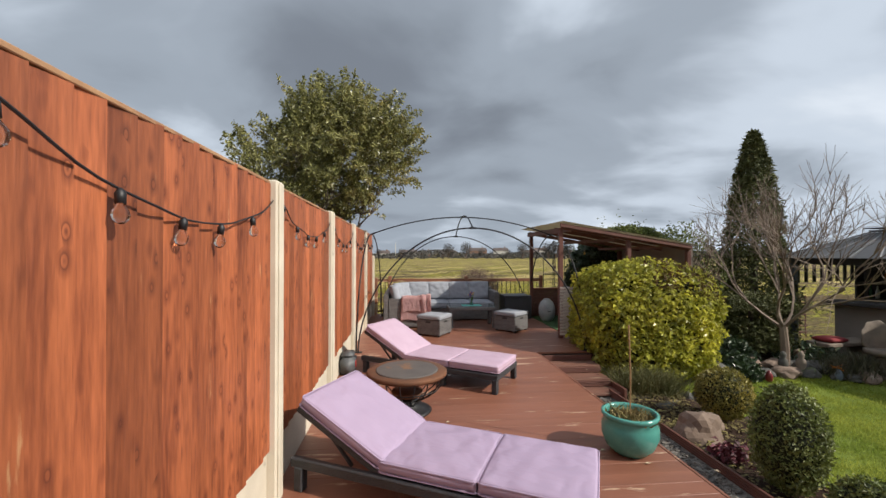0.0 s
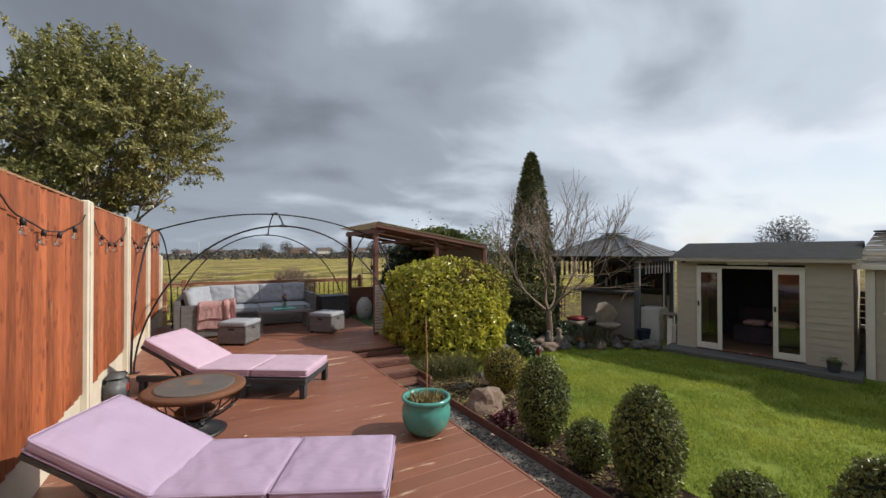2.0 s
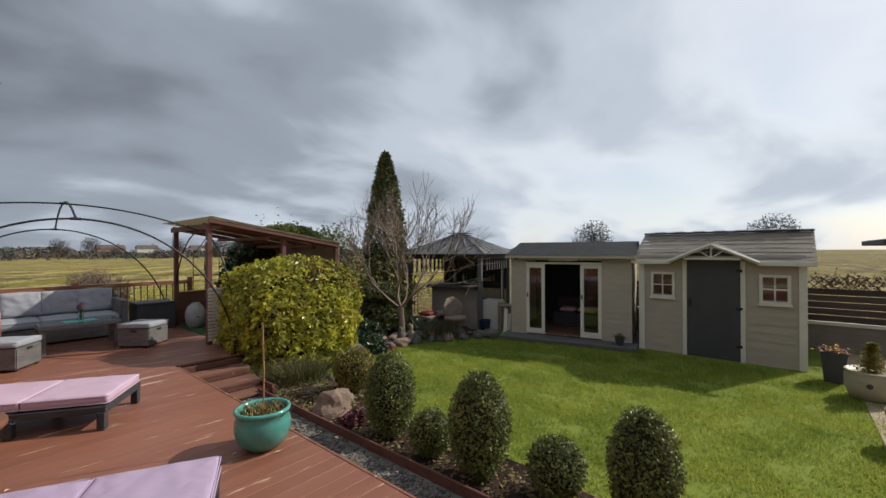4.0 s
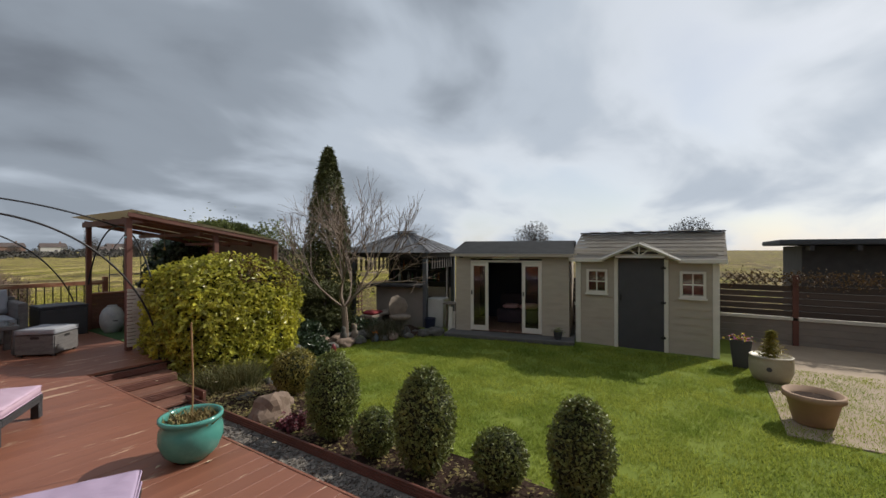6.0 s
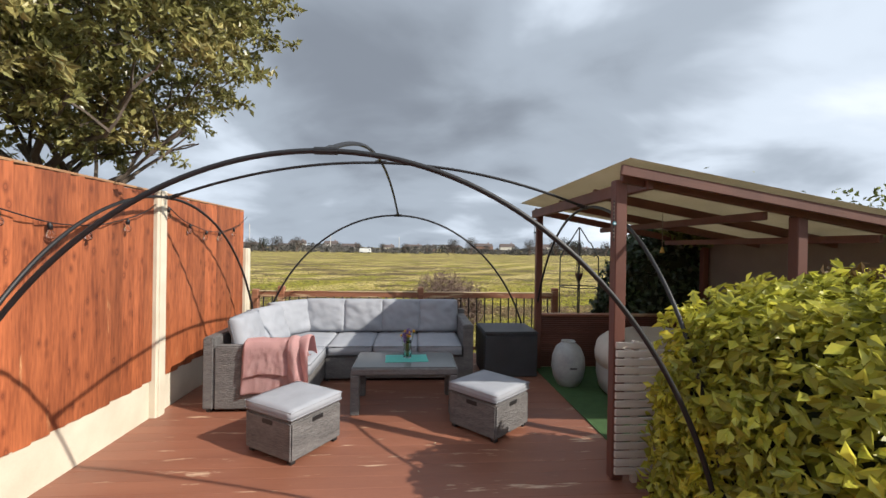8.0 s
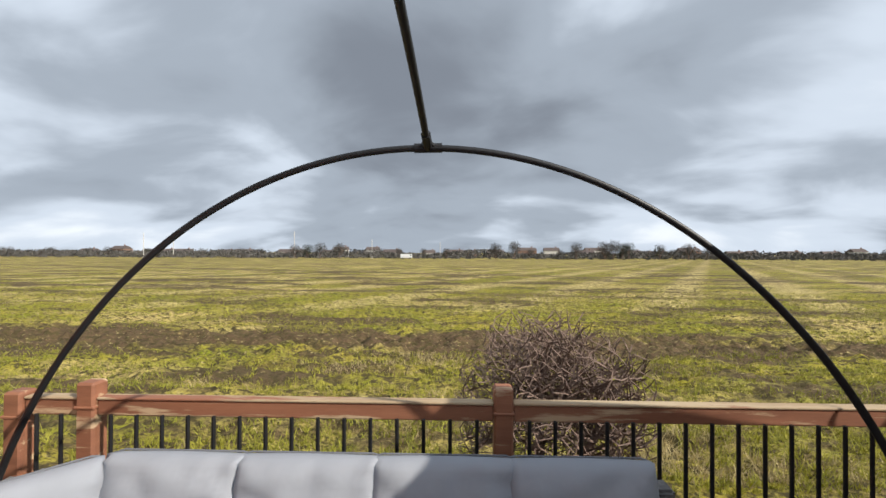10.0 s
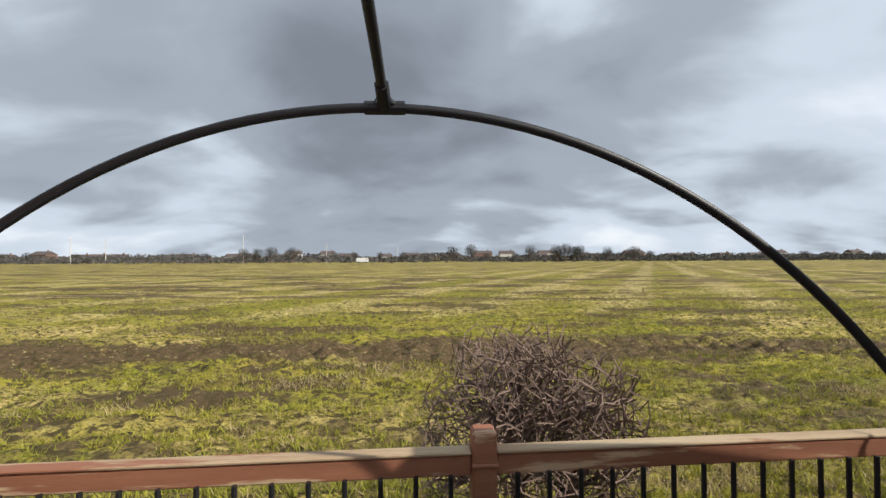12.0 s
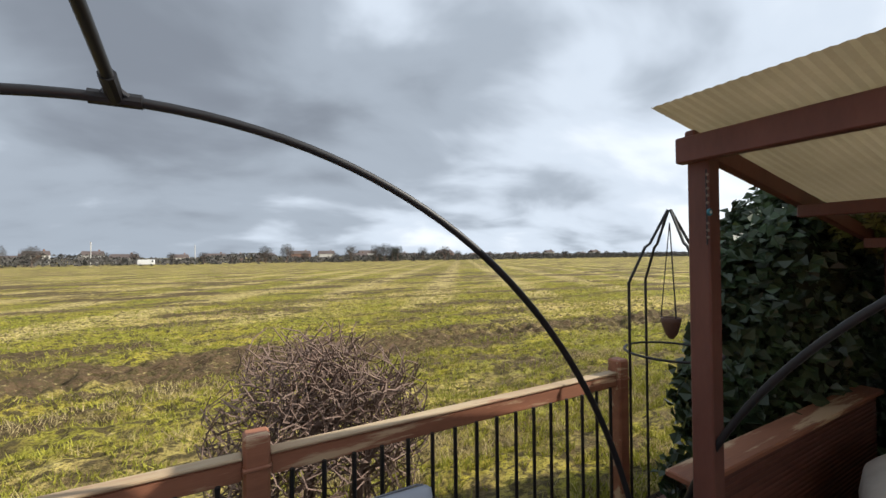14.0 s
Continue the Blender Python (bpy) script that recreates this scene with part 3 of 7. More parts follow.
STONE = mat("sandstone", (0.23, 0.165, 0.125), (0.15, 0.105, 0.08), 5, 0.85, 0.5, 40, bdist=0.02, c3=(0.36, 0.31, 0.26), c3_at=0.6)
GREY_STONE = mat("grey_stone", (0.12, 0.115, 0.105), (0.065, 0.06, 0.055), 6, 0.85, 0.5, 50, bdist=0.02, c3=(0.10, 0.12, 0.05), c3_at=0.6)
PALE_STONE = mat("pale_cast_stone", (0.25, 0.20, 0.16), (0.15, 0.12, 0.095), 7, 0.85, 0.4, 60, bdist=0.015)


def bed():
    g = setting("gravel_path", box(3.44, 4.14, -4.2, 6.3, -0.62, GRAVEL_Z, 0), SLATE, "strip of grey slate chippings along the deck")
    vs, fs = [], []
    rnd = random.Random(3)
    for k in range(5200):
        x, y = rnd.uniform(3.47, 4.09), rnd.uniform(0.6, 6.2)
        a, s, t = rnd.uniform(0, 6.28), rnd.uniform(0.012, 0.035), rnd.uniform(0.004, 0.012)
        i = len(vs)
        z = GRAVEL_Z + rnd.uniform(0, 0.012)
        tx, ty = rnd.uniform(-0.3, 0.3) * s, rnd.uniform(-0.3, 0.3) * s
        for q in range(4):
            r = s * rnd.uniform(0.6, 1.2)
            dx, dy = r * math.cos(a + q * 1.57), r * math.sin(a + q * 1.57) * 0.7
            vs.append((x + dx, y + dy, z - 0.004))
            vs.append((x + dx * 0.9, y + dy * 0.9, z + t + tx * dx / s + ty * dy / s))
        fs.append((i + 1, i + 3, i + 5, i + 7))
        for q in range(4):
            b = (q + 1) % 4
            fs.append((i + 2 * q, i + 2 * b, i + 2 * b + 1, i + 2 * q + 1))
    me = bpy.data.meshes.new("slate_chips")
    me.from_pydata(vs, [], fs)
    me.materials.append(SLATE)
    tagged(new("slate_chips", me), "loose grey slate chips between deck and bed", "gravel", "", "stuff")
    bm = bmesh.new()
    ys = [-4.2 + (6.95 + 4.2) * j / 120 for j in range(121)]
    xs = [4.16, 4.3, 4.45, 4.6, 4.75, 4.86]
    grid = [[bm.verts.new((x, y, -0.40 + 0.06 * noise.noise((x * 5, y * 5, 0)) + 0.03 * noise.noise((x * 17, y * 17, 2)))) for x in xs] for y in ys]
    for j in range(120):
        for i in range(5):
            bm.faces.new((grid[j][i], grid[j][i + 1], grid[j + 1][i + 1], grid[j + 1][i]))
    setting("ground_bed", bm, SOIL, "dark bark and soil of the planting bed", True)
    bm = bmesh.new()
    rings = []
    for i in range(9):
        t = 0.03 + 0.97 * i / 8
        rings.append([])
        for k in range(40):
            a = 2 * math.pi * k / 40
            w = 1 + 0.12 * noise.noise((math.cos(a) * 2, math.sin(a) * 2, 4))
            x, y = 5.0 + 0.66 * t * w * math.cos(a), 5.85 + 1.0 * t * w * math.sin(a)
            rings[-1].append(bm.verts.new((x, y, -0.515 + 0.11 * (1 - t * t) + (1 - t) * 0.05 * noise.noise((x * 7, y * 7, 1)))))
    for p, q in zip(rings, rings[1:]):
        for k in range(40):
            bm.faces.new((p[k], q[k], q[(k + 1) % 40], p[(k + 1) % 40]))
    bmesh.ops.remove_doubles(bm, verts=bm.verts[:], dist=0.002)
    setting("ground_bed_corner", bm, SOIL, "mossy soil and leaf litter round the golden bush", True)
    edge = thing("bed_edging", "brown grooved timber edging board of the planting bed", "edging", (4.13, 0, -0.52))
    for k in range(2):
        bm = bmesh.new()
        for j in range(5):
            box(-0.014, 0.014, -4.2, 6.3, 0.003 + k * 0.125 + j * 0.024, 0.024 + k * 0.125 + j * 0.024, 0.005, bm)
        part("board", bm, BROWN, edge)
    back = thing("lawn_edging", "dark timber edging between bed and lawn", "edging", (4.87, 0, LAWN_Z - 0.1))
    part("board", box(-0.012, 0.012, -4.2, 4.95, 0, 0.16, 0.004), BROWN, back)
    rock("rock", "rough brown sandstone boulder in the planting bed", (4.45, 5.02, -0.42), (0.24, 0.17, 0.22), STONE, 4)
    rock("rock", "small brown sandstone rock beside the bush", (4.78, 5.25, -0.42), (0.14, 0.10, 0.10), STONE, 9)
    for k in range(8):
        a = -1.5 + 0.42 * k
        rock("rock", "mossy stone edging the bed corner", (5.0 + 0.62 * math.cos(a), 5.85 + 0.95 * math.sin(a), -0.51), (random.uniform(0.07, 0.13), random.uniform(0.06, 0.10), random.uniform(0.05, 0.09)), random.choice((STONE, GREY_STONE)), 80 + k, "stones of the bed corner")
    MOSS = mat("moss_and_litter", (0.20, 0.17, 0.05), (0.12, 0.085, 0.045), 6, 0.9, 0, 30, vary=0.5)
    rnd = random.Random(44)
    litter = [(rnd.uniform(4.2, 5.5), rnd.uniform(5.2, 6.8)) for _ in range(2600)]
    litter += [(rnd.uniform(4.2, 4.82), rnd.uniform(0.8, 5.4)) for _ in range(1600)]
    vs, fs = [], []
    for x, y in litter:
        a, s, i = rnd.uniform(0, 6.28), rnd.uniform(0.010, 0.03), len(vs)
        z = -0.37 - 0.12 * max(0.0, (x - 4.8) / 0.7) + rnd.uniform(-0.01, 0.03)
        for q in range(4): vs.append((x + s * math.cos(a + 1.57 * q) * (1 if q % 2 else 0.5), y + s * math.sin(a + 1.57 * q) * (1 if q % 2 else 0.5), z + rnd.uniform(-0.008, 0.008)))
        fs.append((i, i + 1, i + 2, i + 3))
    me = bpy.data.meshes.new("leaf_litter")
    me.from_pydata(vs, [], fs)
    me.materials.append(MOSS)
    tagged(new("leaf_litter", me), "dry leaf litter and moss scraps on the bed", "leaf litter", "", "stuff")
    for k in range(9):
        rock("rock", "mossy grey rock at the foot of the hedge", (4.42 + 0.14 * k + random.uniform(-0.05, 0.05), 6.25 + random.uniform(-0.35, 0.3), -0.48), (random.uniform(0.08, 0.16), random.uniform(0.07, 0.13), random.uniform(0.06, 0.12)), random.choice((STONE, GREY_STONE)), 20 + k, "rocks under the hedge")


bed()


# ---- foliage ----
def leaf_mass(name, pts, size, material, parent, seed, label="", aspect=0.5, facing=0.7):
    """Many small folded leaves, one joined mesh; pts are (position, outward)."""
    rnd = random.Random(seed)
    vs, fs = [], []
    for p, out in pts:
        d = Vector((rnd.gauss(0, 1), rnd.gauss(0, 1), rnd.gauss(0, 1)))
        d.normalize()
        nrm = (out * facing + d * (1 - facing) * 1.4 + Vector((0, 0, 0.2))).normalized()
        t = nrm.cross(Vector((rnd.gauss(0, 1), rnd.gauss(0, 1), rnd.gauss(0, 1))))
        if t.length < 1e-3: continue
        t.normalize()
        s = nrm.cross(t)
        l = size * rnd.uniform(0.6, 1.35)
        w = l * aspect
        i = len(vs)
        vs += [p[:], (p + t * l * 0.5 + s * w * 0.5 + nrm * w * 0.2)[:], (p + t * l - nrm * l * 0.1)[:], (p + t * l * 0.5 - s * w * 0.5 + nrm * w * 0.2)[:]]
        fs += [(i, i + 1, i + 2), (i, i + 2, i + 3)]
    me = bpy.data.meshes.new(name)
    me.from_pydata(vs, [], fs)
    me.materials.append(material)
    ob = new(name, me)
    ob.parent = parent
    return tagged(ob, label) if label else ob


def lumpy(rnd, shape, n, depth, lump=0.18, freq=1.6, seed=0):
    """Points in the outer layer of a body; shape(u) gives the surface point for a unit direction."""
    out = []
    while len(out) < n:
        u = Vector((rnd.gauss(0, 1), rnd.gauss(0, 1), rnd.gauss(0, 1)))
        u.normalize()
        p = shape(u) * (1 + lump * noise.noise(u * freq * 2 + Vector((seed, 0, 0))) + 0.5 * lump * noise.noise(u * freq * 6 + Vector((0, seed, 0))))
        out.append((p * (1 - depth * rnd.random() ** 1.7), u))
    return out


HOLLY = mat("olive_leaf", (0.34, 0.325, 0.12), (0.15, 0.155, 0.055), 2, 0.33, 0, 30, vary=0.45, c3=(0.33, 0.29, 0.11), c3_at=0.54, c3_scale=1.2, trans=0.3)
HEDGE_LEAF = mat("golden_hedge_leaf", (0.49, 0.46, 0.075), (0.27, 0.30, 0.045), 1.6, 0.34, 0, 30, vary=0.5, c3=(0.58, 0.55, 0.08), c3_at=0.51, c3_scale=1.6, trans=0.45)
HEDGE_BROWN = mat("bronze_leaf", (0.15, 0.085, 0.03), (0.09, 0.055, 0.02), 2, 0.6, 0, 30, vary=0.35, trans=0.2)
# near-black colour stands in for the shade deep between the leaves
SHADE_CORE = mat("shaded_foliage_core", (0.02, 0.026, 0.008), (0.012, 0.016, 0.006), 9, 0.9, 0.6, 40, bdist=0.03)
BOX_LEAF = mat("box_leaf", (0.20, 0.225, 0.06), (0.105, 0.135, 0.034), 4, 0.5, 0, 30, vary=0.45, trans=0.15)
GOLD_BOX = mat("yellow_box_leaf", (0.38, 0.31, 0.07), (0.16, 0.15, 0.03), 4, 0.5, 0, 30, vary=0.4, trans=0.2)
IVY_LEAF = mat("ivy_leaf", (0.05, 0.082, 0.034), (0.026, 0.046, 0.02), 4, 0.35, 0, 30, vary=0.4, trans=0.1)
CONIFER_LEAF = mat("conifer_leaf", (0.14, 0.145, 0.045), (0.07, 0.08, 0.026), 3, 0.7, 0, 30, vary=0.4, c3=(0.11, 0.095, 0.03), c3_at=0.58, c3_scale=2)
BARK = mat("grey_bark", (0.15, 0.12, 0.095), (0.085, 0.066, 0.052), 8, 0.85, 0.5, 50, stretch=(1, 1, 0.3))
PALE_BARK = mat("pale_bark", (0.25, 0.19, 0.145), (0.16, 0.115, 0.085), 8, 0.8, 0.4, 50, stretch=(1, 1, 0.3))
TWIG = mat("brown_twig", (0.23, 0.155, 0.12), (0.095, 0.062, 0.05), 8, 0.8, 0.2, 50)


def branching(rnd, bm, p, d, length, radius, level, tips, spread=0.6, up=0.25, sides=6, kids=(2, 3), shrink=0.72, thin=0.6):
    """A limb with a slight wander, then its forks."""
    pts, q, dd = [p], p, d.normalized()
    for _ in range(3):
        dd = (dd + Vector((rnd.gauss(0, 0.14), rnd.gauss(0, 0.14), rnd.gauss(0, 0.10)))).normalized()
        q = q + dd * length / 3
        pts.append(q)
    tube(pts, radius, max(3, sides), bm, 0.66)
    if level == 0:
        tips.append((q, dd))
        return
    for _ in range(rnd.randint(*kids)):
        nd = (dd + spread * Vector((rnd.gauss(0, 1), rnd.gauss(0, 1), rnd.gauss(0, 0.8))) + Vector((0, 0, up))).normalized()
        start = pts[-1] if rnd.random() < 0.6 else pts[-2]
        branching(rnd, bm, start, nd, length * shrink * rnd.uniform(0.8, 1.15), radius * thin, level - 1, tips, spread, up, max(3, sides - 1), kids, shrink, thin)


def holly_tree():
    """The round evergreen that stands behind the fence and leans over it."""
    rnd = random.Random(11)
    ob = thing("tree", "round olive-green evergreen tree behind the fence", "tree", (-0.15, 9.0, -0.6))
    bm = bmesh.new()
    branching(rnd, bm, Vector((0, 0, 0)), Vector((0.05, 0, 1)), 2.5, 0.13, 0, [], sides=9)
    for k in range(9):
        a = 0.7 * k
        branching(rnd, bm, Vector((0.05, 0, 2.3 + 0.05 * k)), Vector((math.cos(a) * 0.8 + 0.2, math.sin(a) * 0.8, 0.75)), 0.7, 0.032, 2, [], 0.45, 0.3, 5)
    part("trunk", bm, BARK, ob)
    c = Vector((0.30, 0, 4.30))
    pts, vs, fs = [], [], []
    def spray(base, d, length, n):
        """A leafy shoot: a thin twig with leaves along it."""
        side = d.cross(Vector((0.3, 0.2, 1))).normalized() * 0.006
        i = len(vs)
        back = base - d * 0.25
        vs.extend([(back + side)[:], (back - side)[:], (base + d * length)[:], (back + side.cross(d).normalized() * 0.006)[:]])
        fs.extend([(i, i + 1, i + 2), (i + 1, i + 3, i + 2), (i + 3, i, i + 2)])
        for _ in range(n):
            t = rnd.random()
            w = 0.05 * (1.15 - t)
            pts.append((base + d * length * t + Vector((rnd.gauss(0, w), rnd.gauss(0, w), rnd.gauss(0, w))), d))
    for k in range(700):
        u = Vector((rnd.gauss(0, 1), rnd.gauss(0, 1), rnd.gauss(0.1, 0.9))).normalized()
        r = (0.35 + 0.6 * rnd.random() ** 0.6) * (1 + 0.30 * noise.noise(u * 2.1 + Vector((3, 0, 0))))
        base = c + Vector((u.x * 1.34, u.y * 1.44, u.z * (0.88 if u.z > 0 else 1.36))) * r
        d = (u + Vector((rnd.gauss(0, 0.35), rnd.gauss(0, 0.35), 0.55 + rnd.gauss(0, 0.3)))).normalized()
        spray(base, d, rnd.uniform(0.25, 0.5), 66)
    for o, r, n in ((Vector((-0.9, -0.9, 3.5)), 0.7, 80), (Vector((-0.9, 0.6, 3.5)), 0.75, 70), (Vector((-0.3, -1.2, 3.8)), 0.55, 40), (Vector((0.15, -0.45, 3.3)), 0.5, 45), (Vector((0.3, 0.4, 3.3)), 0.5, 35)):
        for k in range(n):
            u = Vector((rnd.gauss(0, 1), rnd.gauss(0, 1), rnd.gauss(0, 1))).normalized()
            spray(o + u * r * rnd.random() ** 0.5, (u + Vector((0, 0, 0.6))).normalized(), 0.35, 60)
    leaf_mass("crown", pts, 0.066, HOLLY, ob, 4, "olive green leaves in loose upright sprays", 0.48, 0.30)
    me = bpy.data.meshes.new("twig_framework")
    me.from_pydata(vs, [], fs)
    me.materials.append(BARK)
    tw = new("twig_framework", me)
    tw.parent = ob


holly_tree()


def hedge():
    rnd = random.Random(21)
    ob = thing("hedge", "clipped golden-green leafy hedge with bronze top beside the steps", "hedge", (5.29, 7.45, -0.5))
    hx, hy, hz = 1.08, 0.80, 0.95
    def body(u):
        k = 3.2
        s = (abs(u.x) ** k + abs(u.y) ** k + abs(u.z) ** k) ** (-1 / k)
        return Vector((u.x * s * hx, u.y * s * hy, u.z * s * hz))
    # dark filler body: gaps in the hedge show it as deep shade
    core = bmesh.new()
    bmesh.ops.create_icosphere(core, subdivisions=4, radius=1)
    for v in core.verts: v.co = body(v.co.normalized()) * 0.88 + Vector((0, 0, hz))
    part("core", core, SHADE_CORE, ob)
    pts = [(q + Vector((0, 0, hz + 0.02)), u) for q, u in lumpy(rnd, body, 36000, 0.16, 0.11, 2.2, 5)]
    pts = [p for p in pts if p[0].z > 0.08]
    bronze = [p for p in pts if p[0].z > 1.55 - 0.25 * max(0.0, p[0].x) and p[0].x > -0.2 and rnd.random() < 0.6]
    shown = set(id(p) for p in bronze)
    leaf_mass("leaves", [p for p in pts if id(p) not in shown], 0.076, HEDGE_LEAF, ob, 5, "glossy yellow-green leaves", 0.55, 0.55)
    leaf_mass("bronze_leaves", bronze, 0.055, HEDGE_BROWN, ob, 6, "bronze brown leaves on the top", 0.5, 0.3)


hedge()


def topiary(label, at, r, h, kind, leaf, seed):
    rnd = random.Random(seed)
    ob = thing("topiary_bush", label, "bush", (at[0], at[1], -0.42), 0, "clipped bushes in the bed")
    def body(u):
        if kind == "ball": return Vector((u.x * r, u.y * r, u.z * h / 2))
        z = u.z
        rr = r * (1.0 - 0.30 * max(z, 0) ** 1.5 - 0.12 * max(-z, 0))
        k = (abs(u.x) ** 2.6 + abs(u.y) ** 2.6 + abs(u.z) ** 2.6) ** (-1 / 2.6)
        return Vector((u.x * rr * k, u.y * rr * k, u.z * k * h / 2))
    # dark filler body, the bush's inner shade given as colour
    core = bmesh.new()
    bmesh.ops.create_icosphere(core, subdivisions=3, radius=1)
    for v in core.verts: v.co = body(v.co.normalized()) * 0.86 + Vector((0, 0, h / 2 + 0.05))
    part("core", core, SHADE_CORE, ob)
    part("stem", tube([(0, 0, 0), (0.01, 0, 0.2)], 0.02, 6), BARK, ob)
    n = int(26000 * r * h) + 700
    leaf_mass("leaves", [(q + Vector((0, 0, h / 2 + 0.05)), u) for q, u in lumpy(rnd, body, n, 0.14, 0.10, 2.5, seed)], 0.032, leaf, ob, seed, "", 0.55, 0.45)


topiary("round yellow-green clipped bush beside the hedge", (5.12, 5.48), 0.30, 0.58, "ball", GOLD_BOX, 31)
topiary("dark green box bush clipped to a tall dome", (4.50, 4.05), 0.25, 0.86, "cone", BOX_LEAF, 32)
topiary("small round dark green box ball", (4.46, 3.43), 0.20, 0.42, "ball", BOX_LEAF, 33)
topiary("tall dark green clipped box cone", (4.48, 2.87), 0.25, 0.88, "cone", BOX_LEAF, 34)
topiary("round dark green box ball beside the lawn", (4.62, 2.22), 0.22, 0.46, "ball", BOX_LEAF, 35)
topiary("broad dark green clipped box cone", (4.72, 1.60), 0.235, 0.80, "cone", BOX_LEAF, 36)


def grass_tufts():
    rnd = random.Random(9)
    DRY = mat("dry_heather", (0.17, 0.15, 0.055), (0.08, 0.095, 0.03), 5, 0.8, 0, 30, vary=0.4)
    RED = mat("red_heuchera", (0.13, 0.025, 0.035), (0.06, 0.012, 0.02), 5, 0.5, 0, 30, vary=0.4)
    for at, label in (((4.62, 6.55), "wispy green and brown rosemary shrub"), ((4.95, 6.45), "low wispy green shrub under the hedge")):
        ob = thing("shrub", label, "shrub", (*at, -0.48), 0, "low shrubs at the hedge foot")
        spots = [(rnd.gauss(0, 0.12), rnd.gauss(0, 0.12), rnd.uniform(0, 0.12)) for _ in range(1400)]
        blades("foliage", spots, DRY, ob, 0.15, 0.42, 0.005, 3, 1.5)
    ob = thing("plant", "small dark red leafy plant in the bed", "plant", (4.42, 4.58, -0.42))
    leaf_mass("leaves", [(Vector((rnd.gauss(0, 0.07), rnd.gauss(0, 0.07), 0.05 + abs(rnd.gauss(0, 0.05)))), Vector((0, 0, 1))) for _ in range(260)], 0.06, RED, ob, 2, "", 0.8, 0.5)


grass_tufts()


def conifer():
    rnd = random.Random(41)
    ob = thing("conifer_tree", "tall narrow dark green cypress", "tree", (9.41, 9.7, -0.6))
    part("trunk", tube([(0, 0, 0), (0, 0, 2), (0, 0, 4.2)], 0.12, 8, None, 0.2), BARK, ob)
    pts = []
    for _ in range(15000):
        z = 4.95 * (1 - rnd.random() ** 1.25 * 0.96)
        t = z / 4.95
        prof = 0.78 * (1 - t) ** 0.62 * (0.75 + 0.4 * min(1, t * 4))
        a = rnd.uniform(0, 6.283)
        r = prof * (1 + 0.22 * noise.noise((math.cos(a) * 1.5, math.sin(a) * 1.5, z * 2.2))) * (1 - 0.4 * rnd.random() ** 2)
        u = Vector((math.cos(a), math.sin(a), 0.9))
        pts.append((Vector((r * math.cos(a), r * math.sin(a), z)), u.normalized()))
    leaf_mass("crown", pts, 0.13, CONIFER_LEAF, ob, 3, "upright dark green scaly sprays", 0.3, 0.5)
    # the dark spreading juniper at its foot
    ju = thing("juniper", "dark green spreading juniper in layers", "shrub", (8.45, 8.75, -0.6))
    pts = []
    for k in range(46):
        a, r, z = rnd.uniform(0, 6.28), rnd.uniform(0.1, 0.75), rnd.uniform(0.25, 1.35)
        for _ in range(170):
            pts.append((Vector((r * math.cos(a) + rnd.gauss(0, 0.2), r * math.sin(a) + rnd.gauss(0, 0.2), z + rnd.gauss(0, 0.05))), Vector((0, 0, 1))))
    leaf_mass("crown", pts, 0.09, CONIFER_LEAF, ju, 3, "", 0.35, 0.4)
    part("stem", tube([(0, 0, 0), (0, 0, 0.6), (0, 0, 1.2)], 0.05, 6), BARK, ju)


conifer()


def bare_tree():
    rnd = random.Random(58)
    ob = thing("bare_tree", "small bare ornamental tree with fine pale twigs", "tree", (7.95, 7.5, -0.52))
    trunk, crown, tips = bmesh.new(), bmesh.new(), []
    tube([(0, 0, 0), (0.02, 0.01, 0.4), (0.0, 0.03, 0.85)], 0.075, 9, trunk, 0.8)
    for k in range(6):
        a = k * 1.05 + 0.3
        d = Vector((math.cos(a) * 0.75, math.sin(a) * 0.75, 0.75))
        one = bmesh.new()
        branching(rnd, one, Vector((0, 0.03, 0.8)), d, 1.06, 0.027, 4, tips, 0.40, 0.22, 4, (3, 4), 0.76, 0.62)
        join(one, crown)
    part("trunk", trunk, PALE_BARK, ob, "pale brown trunk")
    crown.transform(Matrix.Diagonal((0.95, 0.95, 0.98, 1.0)))
    part("crown", crown, PALE_BARK, ob)


bare_tree()


